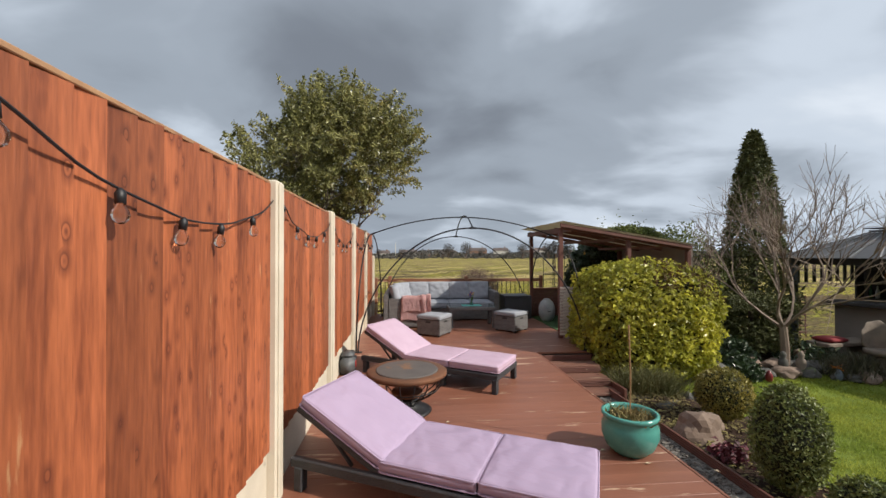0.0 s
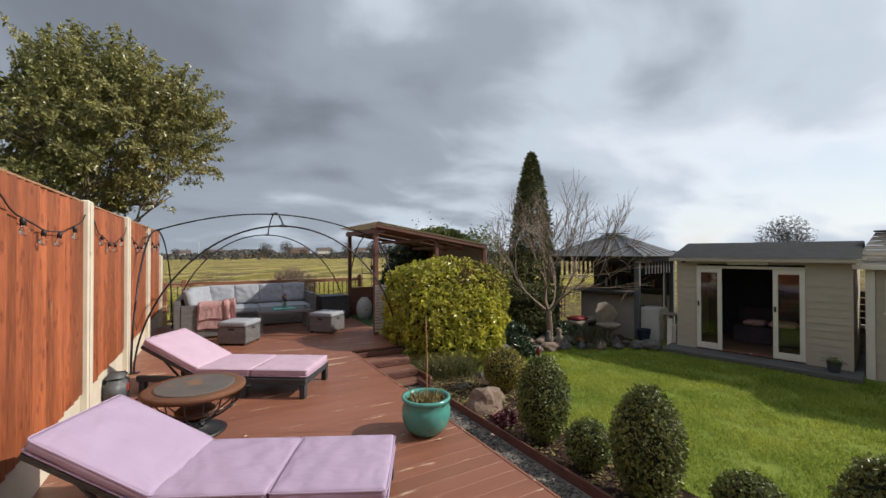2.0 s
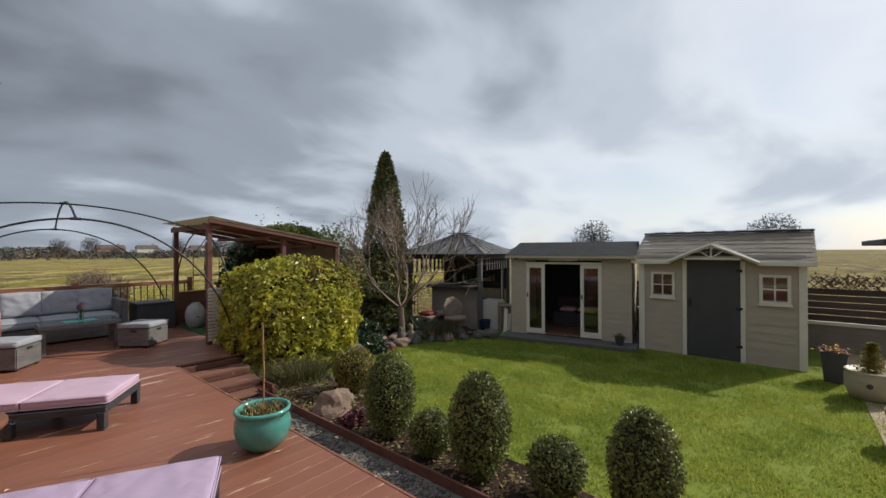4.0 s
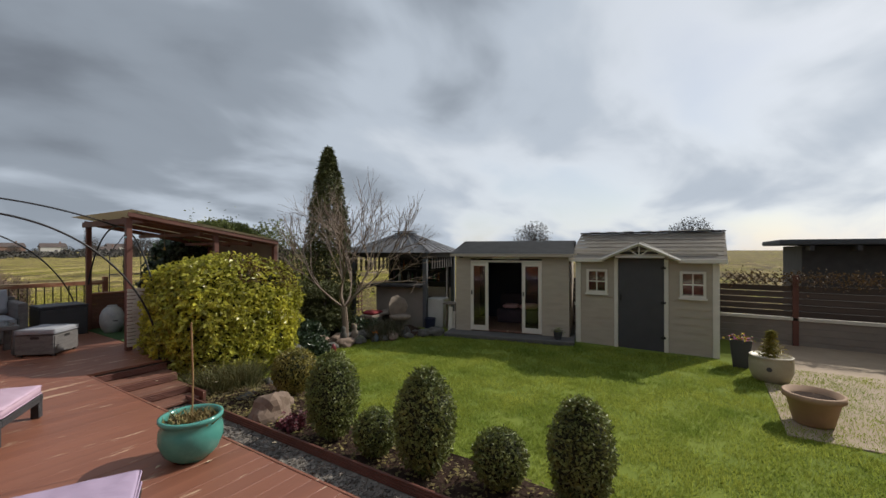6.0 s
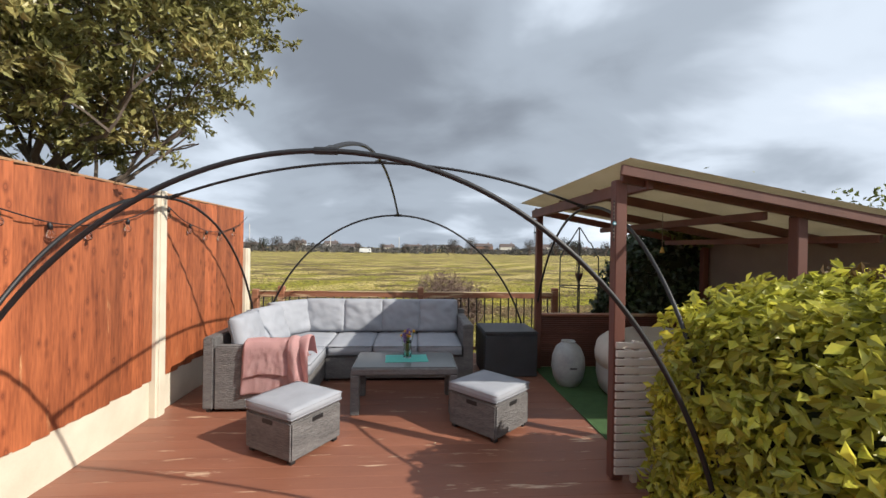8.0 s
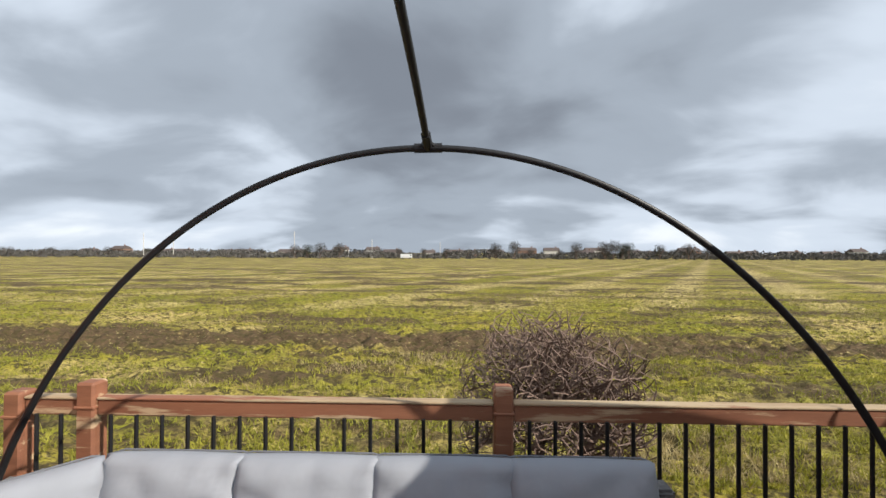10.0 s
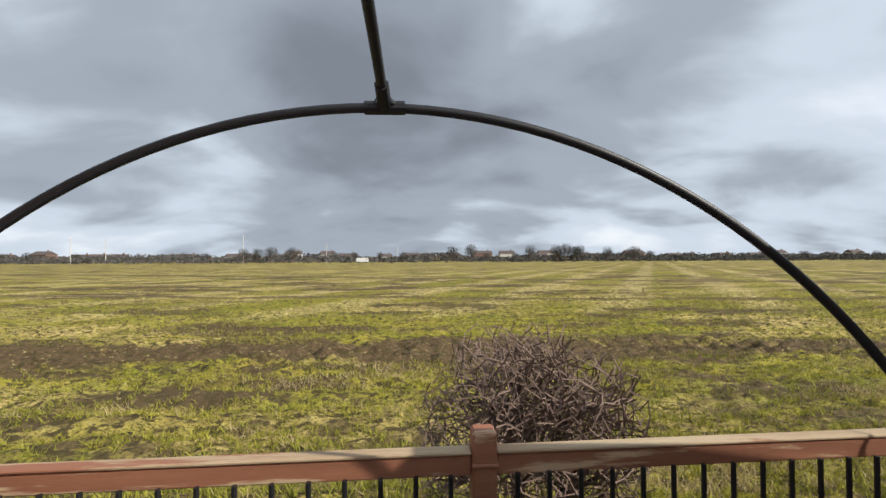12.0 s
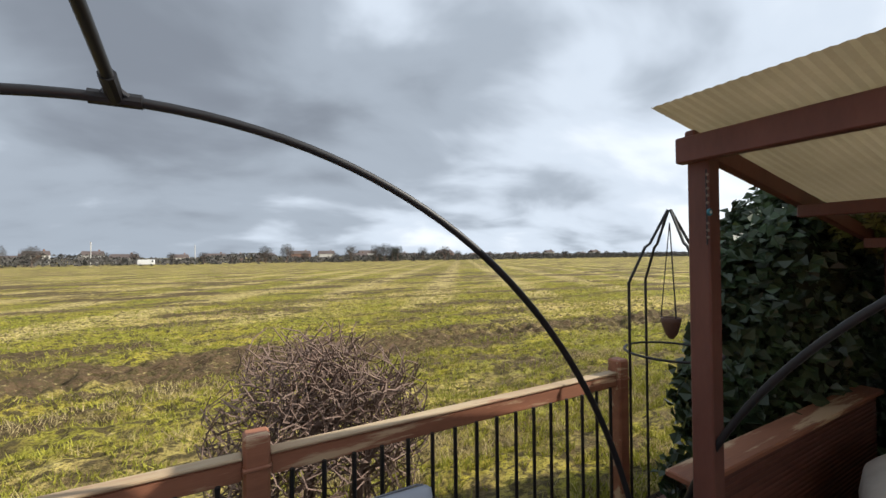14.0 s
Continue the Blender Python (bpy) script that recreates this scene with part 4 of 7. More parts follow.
def field_shrub():
    """A hedge-cut thorn bush: few bent stems under a dense flat crown of crooked twigs."""
    rnd = random.Random(71)
    ob = thing("bare_shrub", "leafless twiggy brown hawthorn bush beyond the rail", "shrub", (3.38, 12.5, -0.66))
    stems, crown, tips = bmesh.new(), bmesh.new(), []
    for k in range(9):
        a = k * 0.7
        p = Vector((0.16 * math.cos(a), 0.12 * math.sin(a), 0))
        q = Vector((0.36 * math.cos(a) + rnd.gauss(0, 0.1), 0.24 * math.sin(a) + rnd.gauss(0, 0.06), rnd.uniform(0.95, 1.2)))
        m = p.lerp(q, 0.5) + Vector((rnd.gauss(0, 0.04), rnd.gauss(0, 0.04), 0))
        tube([p, m, q], rnd.uniform(0.020, 0.032), 6, stems, 0.7)
        tips += [(m.lerp(q, 0.5), 0.010), (m.lerp(q, 0.75), 0.010), (q, 0.014), (q, 0.013), (q, 0.012), (q, 0.011)]
    vs, fs = [], []
    def rod(a, b, r0, r1):
        d = (b - a).normalized()
        s = d.cross(Vector((0.31, 0.77, 0.55))).normalized()
        u = s.cross(d)
        i = len(vs)
        for c, r in ((a, r0), (b, r1)):
            for k in range(3): vs.append((c + max(r, 0.0040) * (math.cos(2.094 * k) * s + math.sin(2.094 * k) * u))[:])
        for k in range(3): fs.append((i + k, i + (k + 1) % 3, i + 3 + (k + 1) % 3, i + 3 + k))
    def inside(p): return abs(p.x / 0.68) ** 2.6 + abs(p.y / 0.50) ** 2.6 + (abs(p.z - 1.2) / (0.68 + 0.1 * noise.noise((p.x * 5, p.y * 5, 0)))) ** 2.6 < 1
    def twig(p, d, r, level):
        for seg in range(3):
            d = (d + Vector((rnd.gauss(0, 0.55), rnd.gauss(0, 0.55), rnd.gauss(0.10, 0.42)))).normalized()
            q = p + d * rnd.uniform(0.08, 0.14) * (1 if level > 1 else 0.8)
            if not inside(q): return
            rod(p, q, r, r * 0.85)
            p, r = q, r * 0.85
            if level > 0:
                for _ in range(2 if seg == 2 else int(rnd.random() < 0.62)): twig(p, (d + 1.1 * Vector((rnd.gauss(0, 1), rnd.gauss(0, 1), rnd.gauss(0.15, 0.7)))).normalized(), r * 0.72, level - 1)
    for p, r in tips: twig(p, Vector((p.x * 1.5, p.y * 1.5, 0.7)).normalized(), r, 3)
    me = bpy.data.meshes.new("crown")
    me.from_pydata(vs, [], fs)
    me.materials.append(TWIG)
    part("stems", stems, TWIG, ob, "dark crooked stems")
    part("crown", me, None, ob, "dense crown of pale-lit crooked twigs")


field_shrub()


# ---- loungers ----
def lounger(label, at, turn, cushion, crease):
    """Foot end at the origin, head towards +x; backrest raised."""
    ob = thing("sun_lounger", label, "sun lounger", at, turn, "loungers on the deck")
    w = 0.33
    for s in (-1, 1):
        part("side_rail", box(0.0, 1.93, s * w - 0.025, s * w + 0.025, 0.15, 0.215, 0.008), DARK_RATTAN, ob)
        for x in (0.04, 0.70, 1.86):
            part("leg", box(x - 0.032, x + 0.032, s * w - 0.033, s * w + 0.033, 0, 0.16, 0.006), DARK_RATTAN, ob)
    part("end_rail", box(0.0, 0.05, -w + 0.026, w - 0.026, 0.15, 0.212, 0.006), DARK_RATTAN, ob)
    for k in range(9): part("slat", box(0.06 + 0.136 * k, 0.17 + 0.136 * k, -w + 0.026, w - 0.026, 0.19, 0.21, 0.004), DARK_RATTAN, ob)
    tilt = pose(1.27, 0, 0.222, 0, -27, 0)
    back = part("backrest", box(0.66, 0.70, -0.275, 0.275, -0.03, 0.012, 0.006, None, tilt), DARK_RATTAN, ob)
    for s in (-1, 1): part("side_bar", box(0, 0.70, s * 0.3 - 0.024, s * 0.3 + 0.024, -0.03, 0.012, 0.006, None, tilt), DARK_RATTAN, back)
    for k in range(4): part("slat", box(0.05 + 0.14 * k, 0.15 + 0.14 * k, -0.275, 0.275, -0.012, 0.006, 0.004, None, tilt), DARK_RATTAN, back)
    part("strut", tube([(1.72, -0.26, 0.42), (1.5, -0.26, 0.19)], 0.014, 6), DARK_RATTAN, ob)
    part("strut", tube([(1.72, 0.26, 0.42), (1.5, 0.26, 0.19)], 0.014, 6), DARK_RATTAN, ob)
    mt = part("mattress", pillow(0.0, 0.632, -w, w, 0.213, 0.315, 36, 36, 0.32, 1, crease), cushion, ob, "", True)
    part("mattress", pillow(0.636, 1.27, -w, w, 0.213, 0.312, 36, 36, 0.32, 2, crease), cushion, ob, "", True)
    b = part("mattress", pillow(0.004, 0.70, -w, w, 0.012, 0.105, 36, 36, 0.32, 3, crease, None, tilt), cushion, ob, "", True)
    for z in (0.233, 0.295):
        part("piping", rim(-0.003, 0.635, -w - 0.003, w + 0.003, z), cushion, mt)
        part("piping", rim(0.633, 1.273, -w - 0.003, w + 0.003, z), cushion, mt)
    for z in (0.028, 0.088): part("piping", rim(0.002, 0.703, -w - 0.003, w + 0.003, z, turn=tilt), cushion, b)
    part("fabric_label", box(0.66, 0.70, -w - 0.004, -w + 0.06, 0.03, 0.085, 0.002, None, tilt), mat("white_label", (0.75, 0.75, 0.73), (0.68, 0.68, 0.66)), b, "white fabric label")
    return ob


lounger("dark rattan sun lounger with a creased lilac mattress", (2.46, 3.23, 0), 180 - 26.5, PINK, 0.011)
lounger("dark rattan sun lounger with a smooth pale pink mattress", (2.56, 5.71, 0), 180 - 33, PINK2, 0.005)


def fire_pit():
    RUST = mat("rusty_iron", (0.20, 0.085, 0.04), (0.10, 0.055, 0.04), 5, 0.75, 0.4, 60, metal=0.3)
    SLAB = mat("grey_slate_top", (0.125, 0.11, 0.10), (0.085, 0.075, 0.07), 5, 0.6, 0.3, 50, c3=(0.20, 0.11, 0.06), c3_at=0.6)
    ob = thing("fire_pit", "round rusty iron fire pit with a slate lid", "fire pit", (1.36, 5.06, 0))
    part("foot", lathe([(0.24, 0), (0.25, 0.015), (0.22, 0.03), (0.19, 0.035), (0.17, 0.06), (0.12, 0.075), (0.11, 0.13)], 40), BLACK, ob, "", True)
    part("bowl", lathe([(0.06, 0.13), (0.14, 0.16), (0.16, 0.20), (0.15, 0.21)], 32), RUST, ob, "", True)
    part("rim", lathe([(0.30, 0.37), (0.385, 0.365), (0.40, 0.38), (0.40, 0.405), (0.385, 0.415), (0.30, 0.412)], 56), RUST, ob, "rusty orange rim", True)
    part("lid", lathe([(0.31, 0.395), (0.31, 0.418), (0.30, 0.424), (0.01, 0.426)], 48), SLAB, ob, "grey slate disc")
    for k in range(18):
        a = 2 * math.pi * k / 18
        c, s = math.cos(a), math.sin(a)
        part("basket_bar", tube([(r * c, r * s, z) for r, z in ((0.385, 0.365), (0.36, 0.29), (0.29, 0.21), (0.19, 0.15), (0.12, 0.125))], 0.006, 5), BLACK, ob)
    part("basket_ring", tube([(0.33 * math.cos(0.2094 * k), 0.33 * math.sin(0.2094 * k), 0.25) for k in range(31)], 0.006, 5), BLACK, ob)
    for s in (-1, 1):
        part("ring_handle", tube([(s * 0.405 + s * 0.03 * math.sin(0.39 * k), 0.05 * math.cos(0.39 * k), 0.36 - 0.012 * math.sin(0.39 * k)) for k in range(17)], 0.006, 6), BLACK, ob)


fire_pit()


def teal_pot():
    TEAL = mat("teal_glaze", (0.10, 0.34, 0.29), (0.07, 0.26, 0.225), 4, 0.18, 0.05, 40, c3=(0.10, 0.34, 0.29), c3_at=0.6)
    ob = thing("plant_pot", "round teal glazed pot with a dead plant and cane", "plant pot", (3.13, 4.06, 0))
    part("pot", lathe([(r * 0.82, z * 0.95) for r, z in [(0.13, 0), (0.16, 0.008), (0.225, 0.07), (0.262, 0.16), (0.258, 0.24), (0.235, 0.285), (0.25, 0.30), (0.262, 0.315), (0.26, 0.335), (0.235, 0.338), (0.225, 0.31), (0.23, 0.27), (0.02, 0.265)]], 56), TEAL, ob, "", True)
    part("soil", lathe([(0.187, 0.256), (0.18, 0.27), (0.1, 0.28), (0.01, 0.275)], 28), SOIL, ob)
    part("cane", tube([(0.02, 0.03, 0.25), (0.025, 0.03, 0.6), (0.015, 0.035, 1.0)], 0.006, 6), mat("bamboo", (0.38, 0.24, 0.11), (0.28, 0.17, 0.08), 8), ob, "tall thin bamboo cane")
    rnd = random.Random(4)
    blades("dead_leaves", [(rnd.gauss(0, 0.075), rnd.gauss(0, 0.075), 0.268) for _ in range(420)], mat("dead_leaf", (0.24, 0.16, 0.06), (0.16, 0.15, 0.05), 9, vary=0.4), ob, 0.02, 0.08, 0.008, 4, 1.5)


teal_pot()


# ---- gazebo frame over the seating ----
GX0, GX1, GY0, GY1 = 0.64, 4.30, 7.42, 11.12


def dome_frame():
    ob = thing("gazebo_frame", "bare black steel frame of a domed garden gazebo", "gazebo frame", (0, 0, 0))
    cx, cy = (GX0 + GX1) / 2, (GY0 + GY1) / 2
    def arch(a, b, h):
        a, b = Vector(a), Vector(b)
        pts = []
        for k in range(91):
            t = math.pi * k / 90
            pts.append(a + (b - a) * (0.5 - 0.5 * math.cos(t)) + Vector((0, 0, h * math.sin(t) ** 1.1)))
        return pts
    r = 0.0125
    ob.matrix_basis = pose(cx, cy, 0, 0, 0, -2.8) @ pose(0.04 - cx, -cy, 0)
    part("front_arch", tube(arch((GX0, GY0, 0), (GX1, GY0, 0), 1.985), r, 10), BLACK, ob, "", True)
    part("back_arch", tube(arch((GX0, GY1, 0), (GX1 - 0.04, GY1, 0), 1.995), r, 10), BLACK, ob, "", True)
    part("side_arch", tube(arch((GX0 - 0.03, GY0, 0), (GX0 - 0.03, GY1, 0), 1.97), r, 10), BLACK, ob, "", True)
    part("side_arch", tube(arch((GX1 + 0.03, GY0, 0), (GX1 + 0.03, GY1, 0), 1.95), r, 10), BLACK, ob, "", True)
    def ridge(a, b, h):
        a, b = Vector(a), Vector(b)
        return [a + (b - a) * k / 48 + Vector((0, 0, h * (1 - (2 * k / 48 - 1) ** 2))) for k in range(49)]
    part("ridge", tube(ridge((GX0 - 0.03, cy, 1.97), (GX1 + 0.03, cy, 1.95), 0.36), r, 10), BLACK, ob, "", True)
    part("ridge", tube(ridge((cx, GY0, 1.985), (cx, GY1, 1.995), 0.34), r, 10), BLACK, ob, "", True)
    for x, y, z, ax in ((cx, GY0, 1.985, 0), (cx, GY1, 1.995, 0), (GX0 - 0.03, cy, 1.97, 1), (GX1 + 0.03, cy, 1.95, 1), (cx, cy, 2.325, 0)):
        bm = bmesh.new()
        e = Vector((0.05, 0, 0)) if ax == 0 else Vector((0, 0.05, 0))
        tube([Vector((x, y, z)) - e, Vector((x, y, z)) + e], 0.0175, 10, bm)
        inward = Vector((cx - x, cy - y, 0))
        if inward.length > 0.1:
            inward.normalize()
            top = Vector((x, y, z)) + inward * 0.075 + Vector((0, 0, 0.028))
            tube([Vector((x, y, z)), top], 0.0175, 10, bm)
            for s in (-1, 1):
                v = [bm.verts.new(Vector((x, y, z)) + e * s * 0.75 + Vector((0, 0, dz))) for dz in (0.004, -0.004)] + [bm.verts.new(top * 0.75 + Vector((x, y, z)) * 0.25 + Vector((0, 0, dz))) for dz in (-0.004, 0.004)]
                bm.faces.new(v)
        part("bracket", bm, BLACK, ob)
    for x in (GX0, GX1):
        for y in (GY0, GY1):
            part("foot_plate", box(x - 0.06, x + 0.06, y - 0.05, y + 0.05, 0, 0.008, 0.002), BLACK, ob)


dome_frame()


# ---- corner sofa, table, footstools ----
def sofa():
    ob = thing("corner_sofa", "grey rattan corner sofa with pale grey cushions", "sofa", (0.88, 9.5, 0))
    L, D = 2.66, 1.72                       # along the rail, along the fence
    def slab(name, *a): return part(name, box(*a, 0.012, None, None, 2), RATTAN, ob)
    slab("base", 0.02, 0.93, 0.10, D, 0.03, 0.29)
    slab("base", 0.935, L - 0.10, 0.86, D, 0.03, 0.29)
    slab("back_panel", 0.0, 0.10, 0.0, D + 0.06, 0.03, 0.70)
    slab("back_panel", 0.105, L, D, D + 0.09, 0.03, 0.72)
    slab("arm", 0.105, 0.93, 0.0, 0.10, 0.03, 0.62)
    slab("arm", L - 0.12, L, 0.86, D - 0.004, 0.03, 0.66)
    for x, y in ((0.05, 0.05), (0.9, 0.05), (0.05, D), (L - 0.05, 0.9), (L - 0.05, D), (0.95, 0.9)):
        part("foot", box(x - 0.025, x + 0.025, y - 0.025, y + 0.025, 0, 0.035, 0.004), BLACK, ob)
    CORD = mat("dark_grey_piping", (0.17, 0.175, 0.195), (0.13, 0.135, 0.15), 6, 0.9)
    def seat(x0, x1, y0, y1, s):
        c = part("seat_cushion", pillow(x0, x1, y0, y1, 0.29, 0.43, 20, 20, 0.3, s, 0.010), CUSHION, ob, "", True)
        for z in (0.313, 0.408): part("piping", rim(x0 - 0.002, x1 + 0.002, y0 - 0.002, y1 + 0.002, z, 0.004), CORD, c)
    seat(0.10, 0.95, 0.11, 0.84, 1); seat(0.10, 0.95, 0.845, D, 2)
    w = (L - 0.13 - 0.955) / 3
    for k in range(3): seat(0.955 + k * w, 0.95 + (k + 1) * w, 0.84, D, 3 + k)
    def back(cx, cy, turn, s, wd=0.56, tilt=-14):
        m = pose(cx, cy, 0.43, 0, 0, turn) @ pose(0, 0, 0, tilt, 0, 0)
        part("back_cushion", pillow(-wd / 2, wd / 2, 0.0, 0.44, -0.09, 0.09, 24, 24, 0.75, s, 0.018, None, m @ pose(0, 0, 0, 90, 0, 0)), CUSHION, ob, "", True)
        part("piping", rim(-wd / 2 - 0.002, wd / 2 + 0.002, -0.002, 0.442, -0.022, 0.004, 0.04, m @ pose(0, 0, 0, 90, 0, 0)), CORD, ob)
    for k in range(4): back(0.78 + 0.50 * k, D - 0.15, 0, 10 + k, 0.54)
    back(0.30, 0.42, 90, 20); back(0.34, 0.92, 72, 21, 0.54, -20); back(0.42, 1.38, 50, 22, 0.54, -16)


sofa()


def throw_blanket():
    """A pink throw folded double over the sofa's arm, its loose end bunched towards the seat."""
    ob = thing("throw_blanket", "folded pink throw draped over the sofa arm", "blanket", (1.54, 9.55, 0.62))
    def layer(name, drop, lift, u0, u1, inner, seed, bunch):
        bm = bmesh.new()
        nu, nv = 40, 40
        g = []
        for i in range(nu + 1):
            row = []
            for j in range(nv + 1):
                u, v = u0 + (u1 - u0) * i / nu, j / nv
                s = v * (drop + 0.14 + inner)
                soft = 0.016 * noise.noise((u * 5, v * 3, seed)) + 0.006 * noise.noise((u * 16, v * 9, seed))
                fold = abs(soft) + bunch * abs(math.sin(u * 13 + 2.5 * v)) * max(0.0, (u - 0.05) * 4)
                hem = 0.03 * u + 0.015 * math.sin(u * 8 + seed)
                if s < drop: p = (u * 0.58 + 0.06 * (drop - s) * (u - 0.1), -0.072 - lift - fold - 0.02 * (drop - s), -drop + s + hem * (1 - s / drop))
                elif s < drop + 0.14: p = (u * 0.58, -0.06 - lift + (s - drop) * (0.86 + lift * 12), 0.022 + lift + 0.018 * math.sin((s - drop) / 0.14 * math.pi) + fold * 0.4)
                else: p = (u * 0.58 + 0.06 * (s - drop - 0.14), 0.07 + (s - drop - 0.14) * 0.62, 0.032 + lift - 0.20 * min(1, (s - drop - 0.14) * 6) + fold * 0.6)
                row.append(bm.verts.new(p))
            g.append(row)
        for i in range(nu):
            for j in range(nv): bm.faces.new((g[i][j], g[i + 1][j], g[i + 1][j + 1], g[i][j + 1]))
        bmesh.ops.solidify(bm, geom=bm.faces[:], thickness=0.012)
        part(name, bm, THROW, ob, "", True)
    layer("under_layer", 0.44, 0.0, -0.5, 0.42, 0.30, 4, 0.02)
    layer("top_layer", 0.26, 0.022, -0.47, 0.36, 0.10, 9, 0.01)
    layer("bunched_end", 0.34, 0.035, 0.22, 0.56, 0.20, 14, 0.035)


throw_blanket()


def table():
    ob = thing("coffee_table", "grey rattan coffee table with a glass top", "table", (2.75, 9.68, 0))
    part("frame", box(-0.50, 0.50, -0.29, 0.29, 0.37, 0.435, 0.01), RATTAN, ob)
    for x in (-0.46, 0.46):
        for y in (-0.25, 0.25):
            part("leg", box(x - 0.04, x + 0.04, y - 0.04, y + 0.04, 0, 0.37, 0.006), RATTAN, ob)
    TOP = mat("grey_table_glass", (0.15, 0.165, 0.165), (0.13, 0.142, 0.142), 2, 0.12, 0.02, 20)
    part("glass_top", box(-0.485, 0.485, -0.275, 0.275, 0.436, 0.444, 0.003), TOP, ob, "smoked glass top")
    mt = thing("table_mat", "turquoise woven table mat under the vase", "table mat", (2.75, 9.70, 0.4445), 3)
    part("cloth", box(-0.20, 0.22, -0.13, 0.13, 0, 0.004, 0.001), mat("turquoise_cloth", (0.10, 0.46, 0.40), (0.08, 0.40, 0.35), 20, 0.8, 0.3, 150), mt)
    v = thing("flower_vase", "clear glass vase of daffodils and purple hyacinths", "vase", (2.77, 9.72, 0.449))
    part("vase", lathe([(0.034, 0), (0.04, 0.004), (0.04, 0.08), (0.036, 0.15), (0.042, 0.17), (0.038, 0.17), (0.032, 0.15), (0.036, 0.08), (0.034, 0.01), (0.01, 0.008)], 24), glass("clear_glass"), v, "", True)
    rnd = random.Random(6)
    STEM = mat("stem_green", (0.12, 0.24, 0.05), (0.08, 0.17, 0.035), 9)
    stems = bmesh.new()
    heads = []
    for k in range(11):
        a, r = rnd.uniform(0, 6.28), rnd.uniform(0.02, 0.085)
        top = Vector((r * math.cos(a), r * math.sin(a), rnd.uniform(0.18, 0.27)))
        tube([(0.012 * math.cos(a), 0.012 * math.sin(a), 0.012), top * 0.5, top], 0.003, 5, stems)
        heads.append(top)
    part("stems", stems, STEM, v)
    YEL, PUR = mat("daffodil", (0.80, 0.50, 0.02), (0.72, 0.36, 0.01), 9), mat("hyacinth", (0.18, 0.10, 0.34), (0.10, 0.035, 0.14), 30, vary=0.4)
    for k, top in enumerate(heads):
        if k % 2 == 0:
            bm = bmesh.new()
            for q in range(6):
                a = q * 1.047
                vs = [bm.verts.new(top + Vector(c)) for c in ((0, 0, 0), (0.014 * math.cos(a - 0.4), 0.014 * math.sin(a - 0.4), 0.006), (0.028 * math.cos(a), 0.028 * math.sin(a), 0.0), (0.014 * math.cos(a + 0.4), 0.014 * math.sin(a + 0.4), 0.006))]
                bm.faces.new(vs)
            lathe([(0.006, 0), (0.009, 0.012), (0.013, 0.018)], 8, bm, Matrix.Translation(top))
            part("daffodil_head", bm, YEL, v)
        else:
            leaf_mass("hyacinth_head", [(top + Vector((rnd.gauss(0, 0.012), rnd.gauss(0, 0.012), rnd.uniform(-0.03, 0.045))), Vector((0, 0, 1))) for _ in range(50)], 0.02, PUR, v, k, "", 0.6, 0.2)


table()


def footstool(label, at, turn):
    ob = thing("footstool", label, "footstool", at, turn, "footstools on the deck")
    h = 0.25
    part("basket", box(-h, h, -h, h, 0.03, 0.31, 0.012, None, None, 2), RATTAN, ob)
    for x in (-1, 1):
        for y in (-1, 1): part("foot", box(x * 0.21 - 0.022, x * 0.21 + 0.022, y * 0.21 - 0.022, y * 0.21 + 0.022, 0, 0.03, 0.004), BLACK, ob)
    for s in (-1, 1):
        part("handle_slot", box(s * h - 0.004, s * h + 0.004, -0.055, 0.055, 0.255, 0.29, 0.003), BLACK, ob)
        part("handle_slot", box(-0.055, 0.055, s * h - 0.004, s * h + 0.004, 0.255, 0.29, 0.003), BLACK, ob)
    c = part("cushion", pillow(-h - 0.005, h + 0.005, -h - 0.005, h + 0.005, 0.31, 0.405, 10, 10, 0.3, turn, 0.008), CUSHION, ob, "pale grey cushion", True)
    for z in (0.335, 0.385):
        q = h + 0.004
        part("piping", tube([(-q, -q, z), (q, -q, z), (q, q, z), (-q, q, z), (-q, -q, z)], 0.004, 5), CUSHION, c)


footstool("grey rattan footstool with a flat pale cushion", (1.90, 8.86, 0), -33)
footstool("grey rattan footstool with a pale cushion near the table", (3.50, 9.14, 0), 43)


def storage_box():
    ob = thing("storage_box", "black plastic garden storage box with a lid", "storage box", (4.02, 10.78, 0), 1)
    PL = mat("black_plastic", (0.05, 0.053, 0.06), (0.037, 0.039, 0.045), 6, 0.5, 0.15, 90)
    part("body", box(-0.33, 0.33, -0.31, 0.28, 0, 0.51, 0.012), PL, ob)
    part("lid", box(-0.34, 0.34, -0.32, 0.29, 0.513, 0.555, 0.014, None, None, 2), PL, ob)
    part("handle", box(-0.06, 0.06, -0.325, -0.31, 0.47, 0.49, 0.004), PL, ob)


storage_box()


# ---- rail at the field ----
RY = 11.60


# pale tone joins weathered streaks with the light on the rail's top face
PALE_RAIL = mat("bleached_sunlit_rail", (0.48, 0.38, 0.25), (0.36, 0.25, 0.15), 4, 0.75, 0.4, 60, stretch=(0.4, 4, 3), c3=(0.28, 0.12, 0.07), c3_at=0.55, c3_scale=2.2)


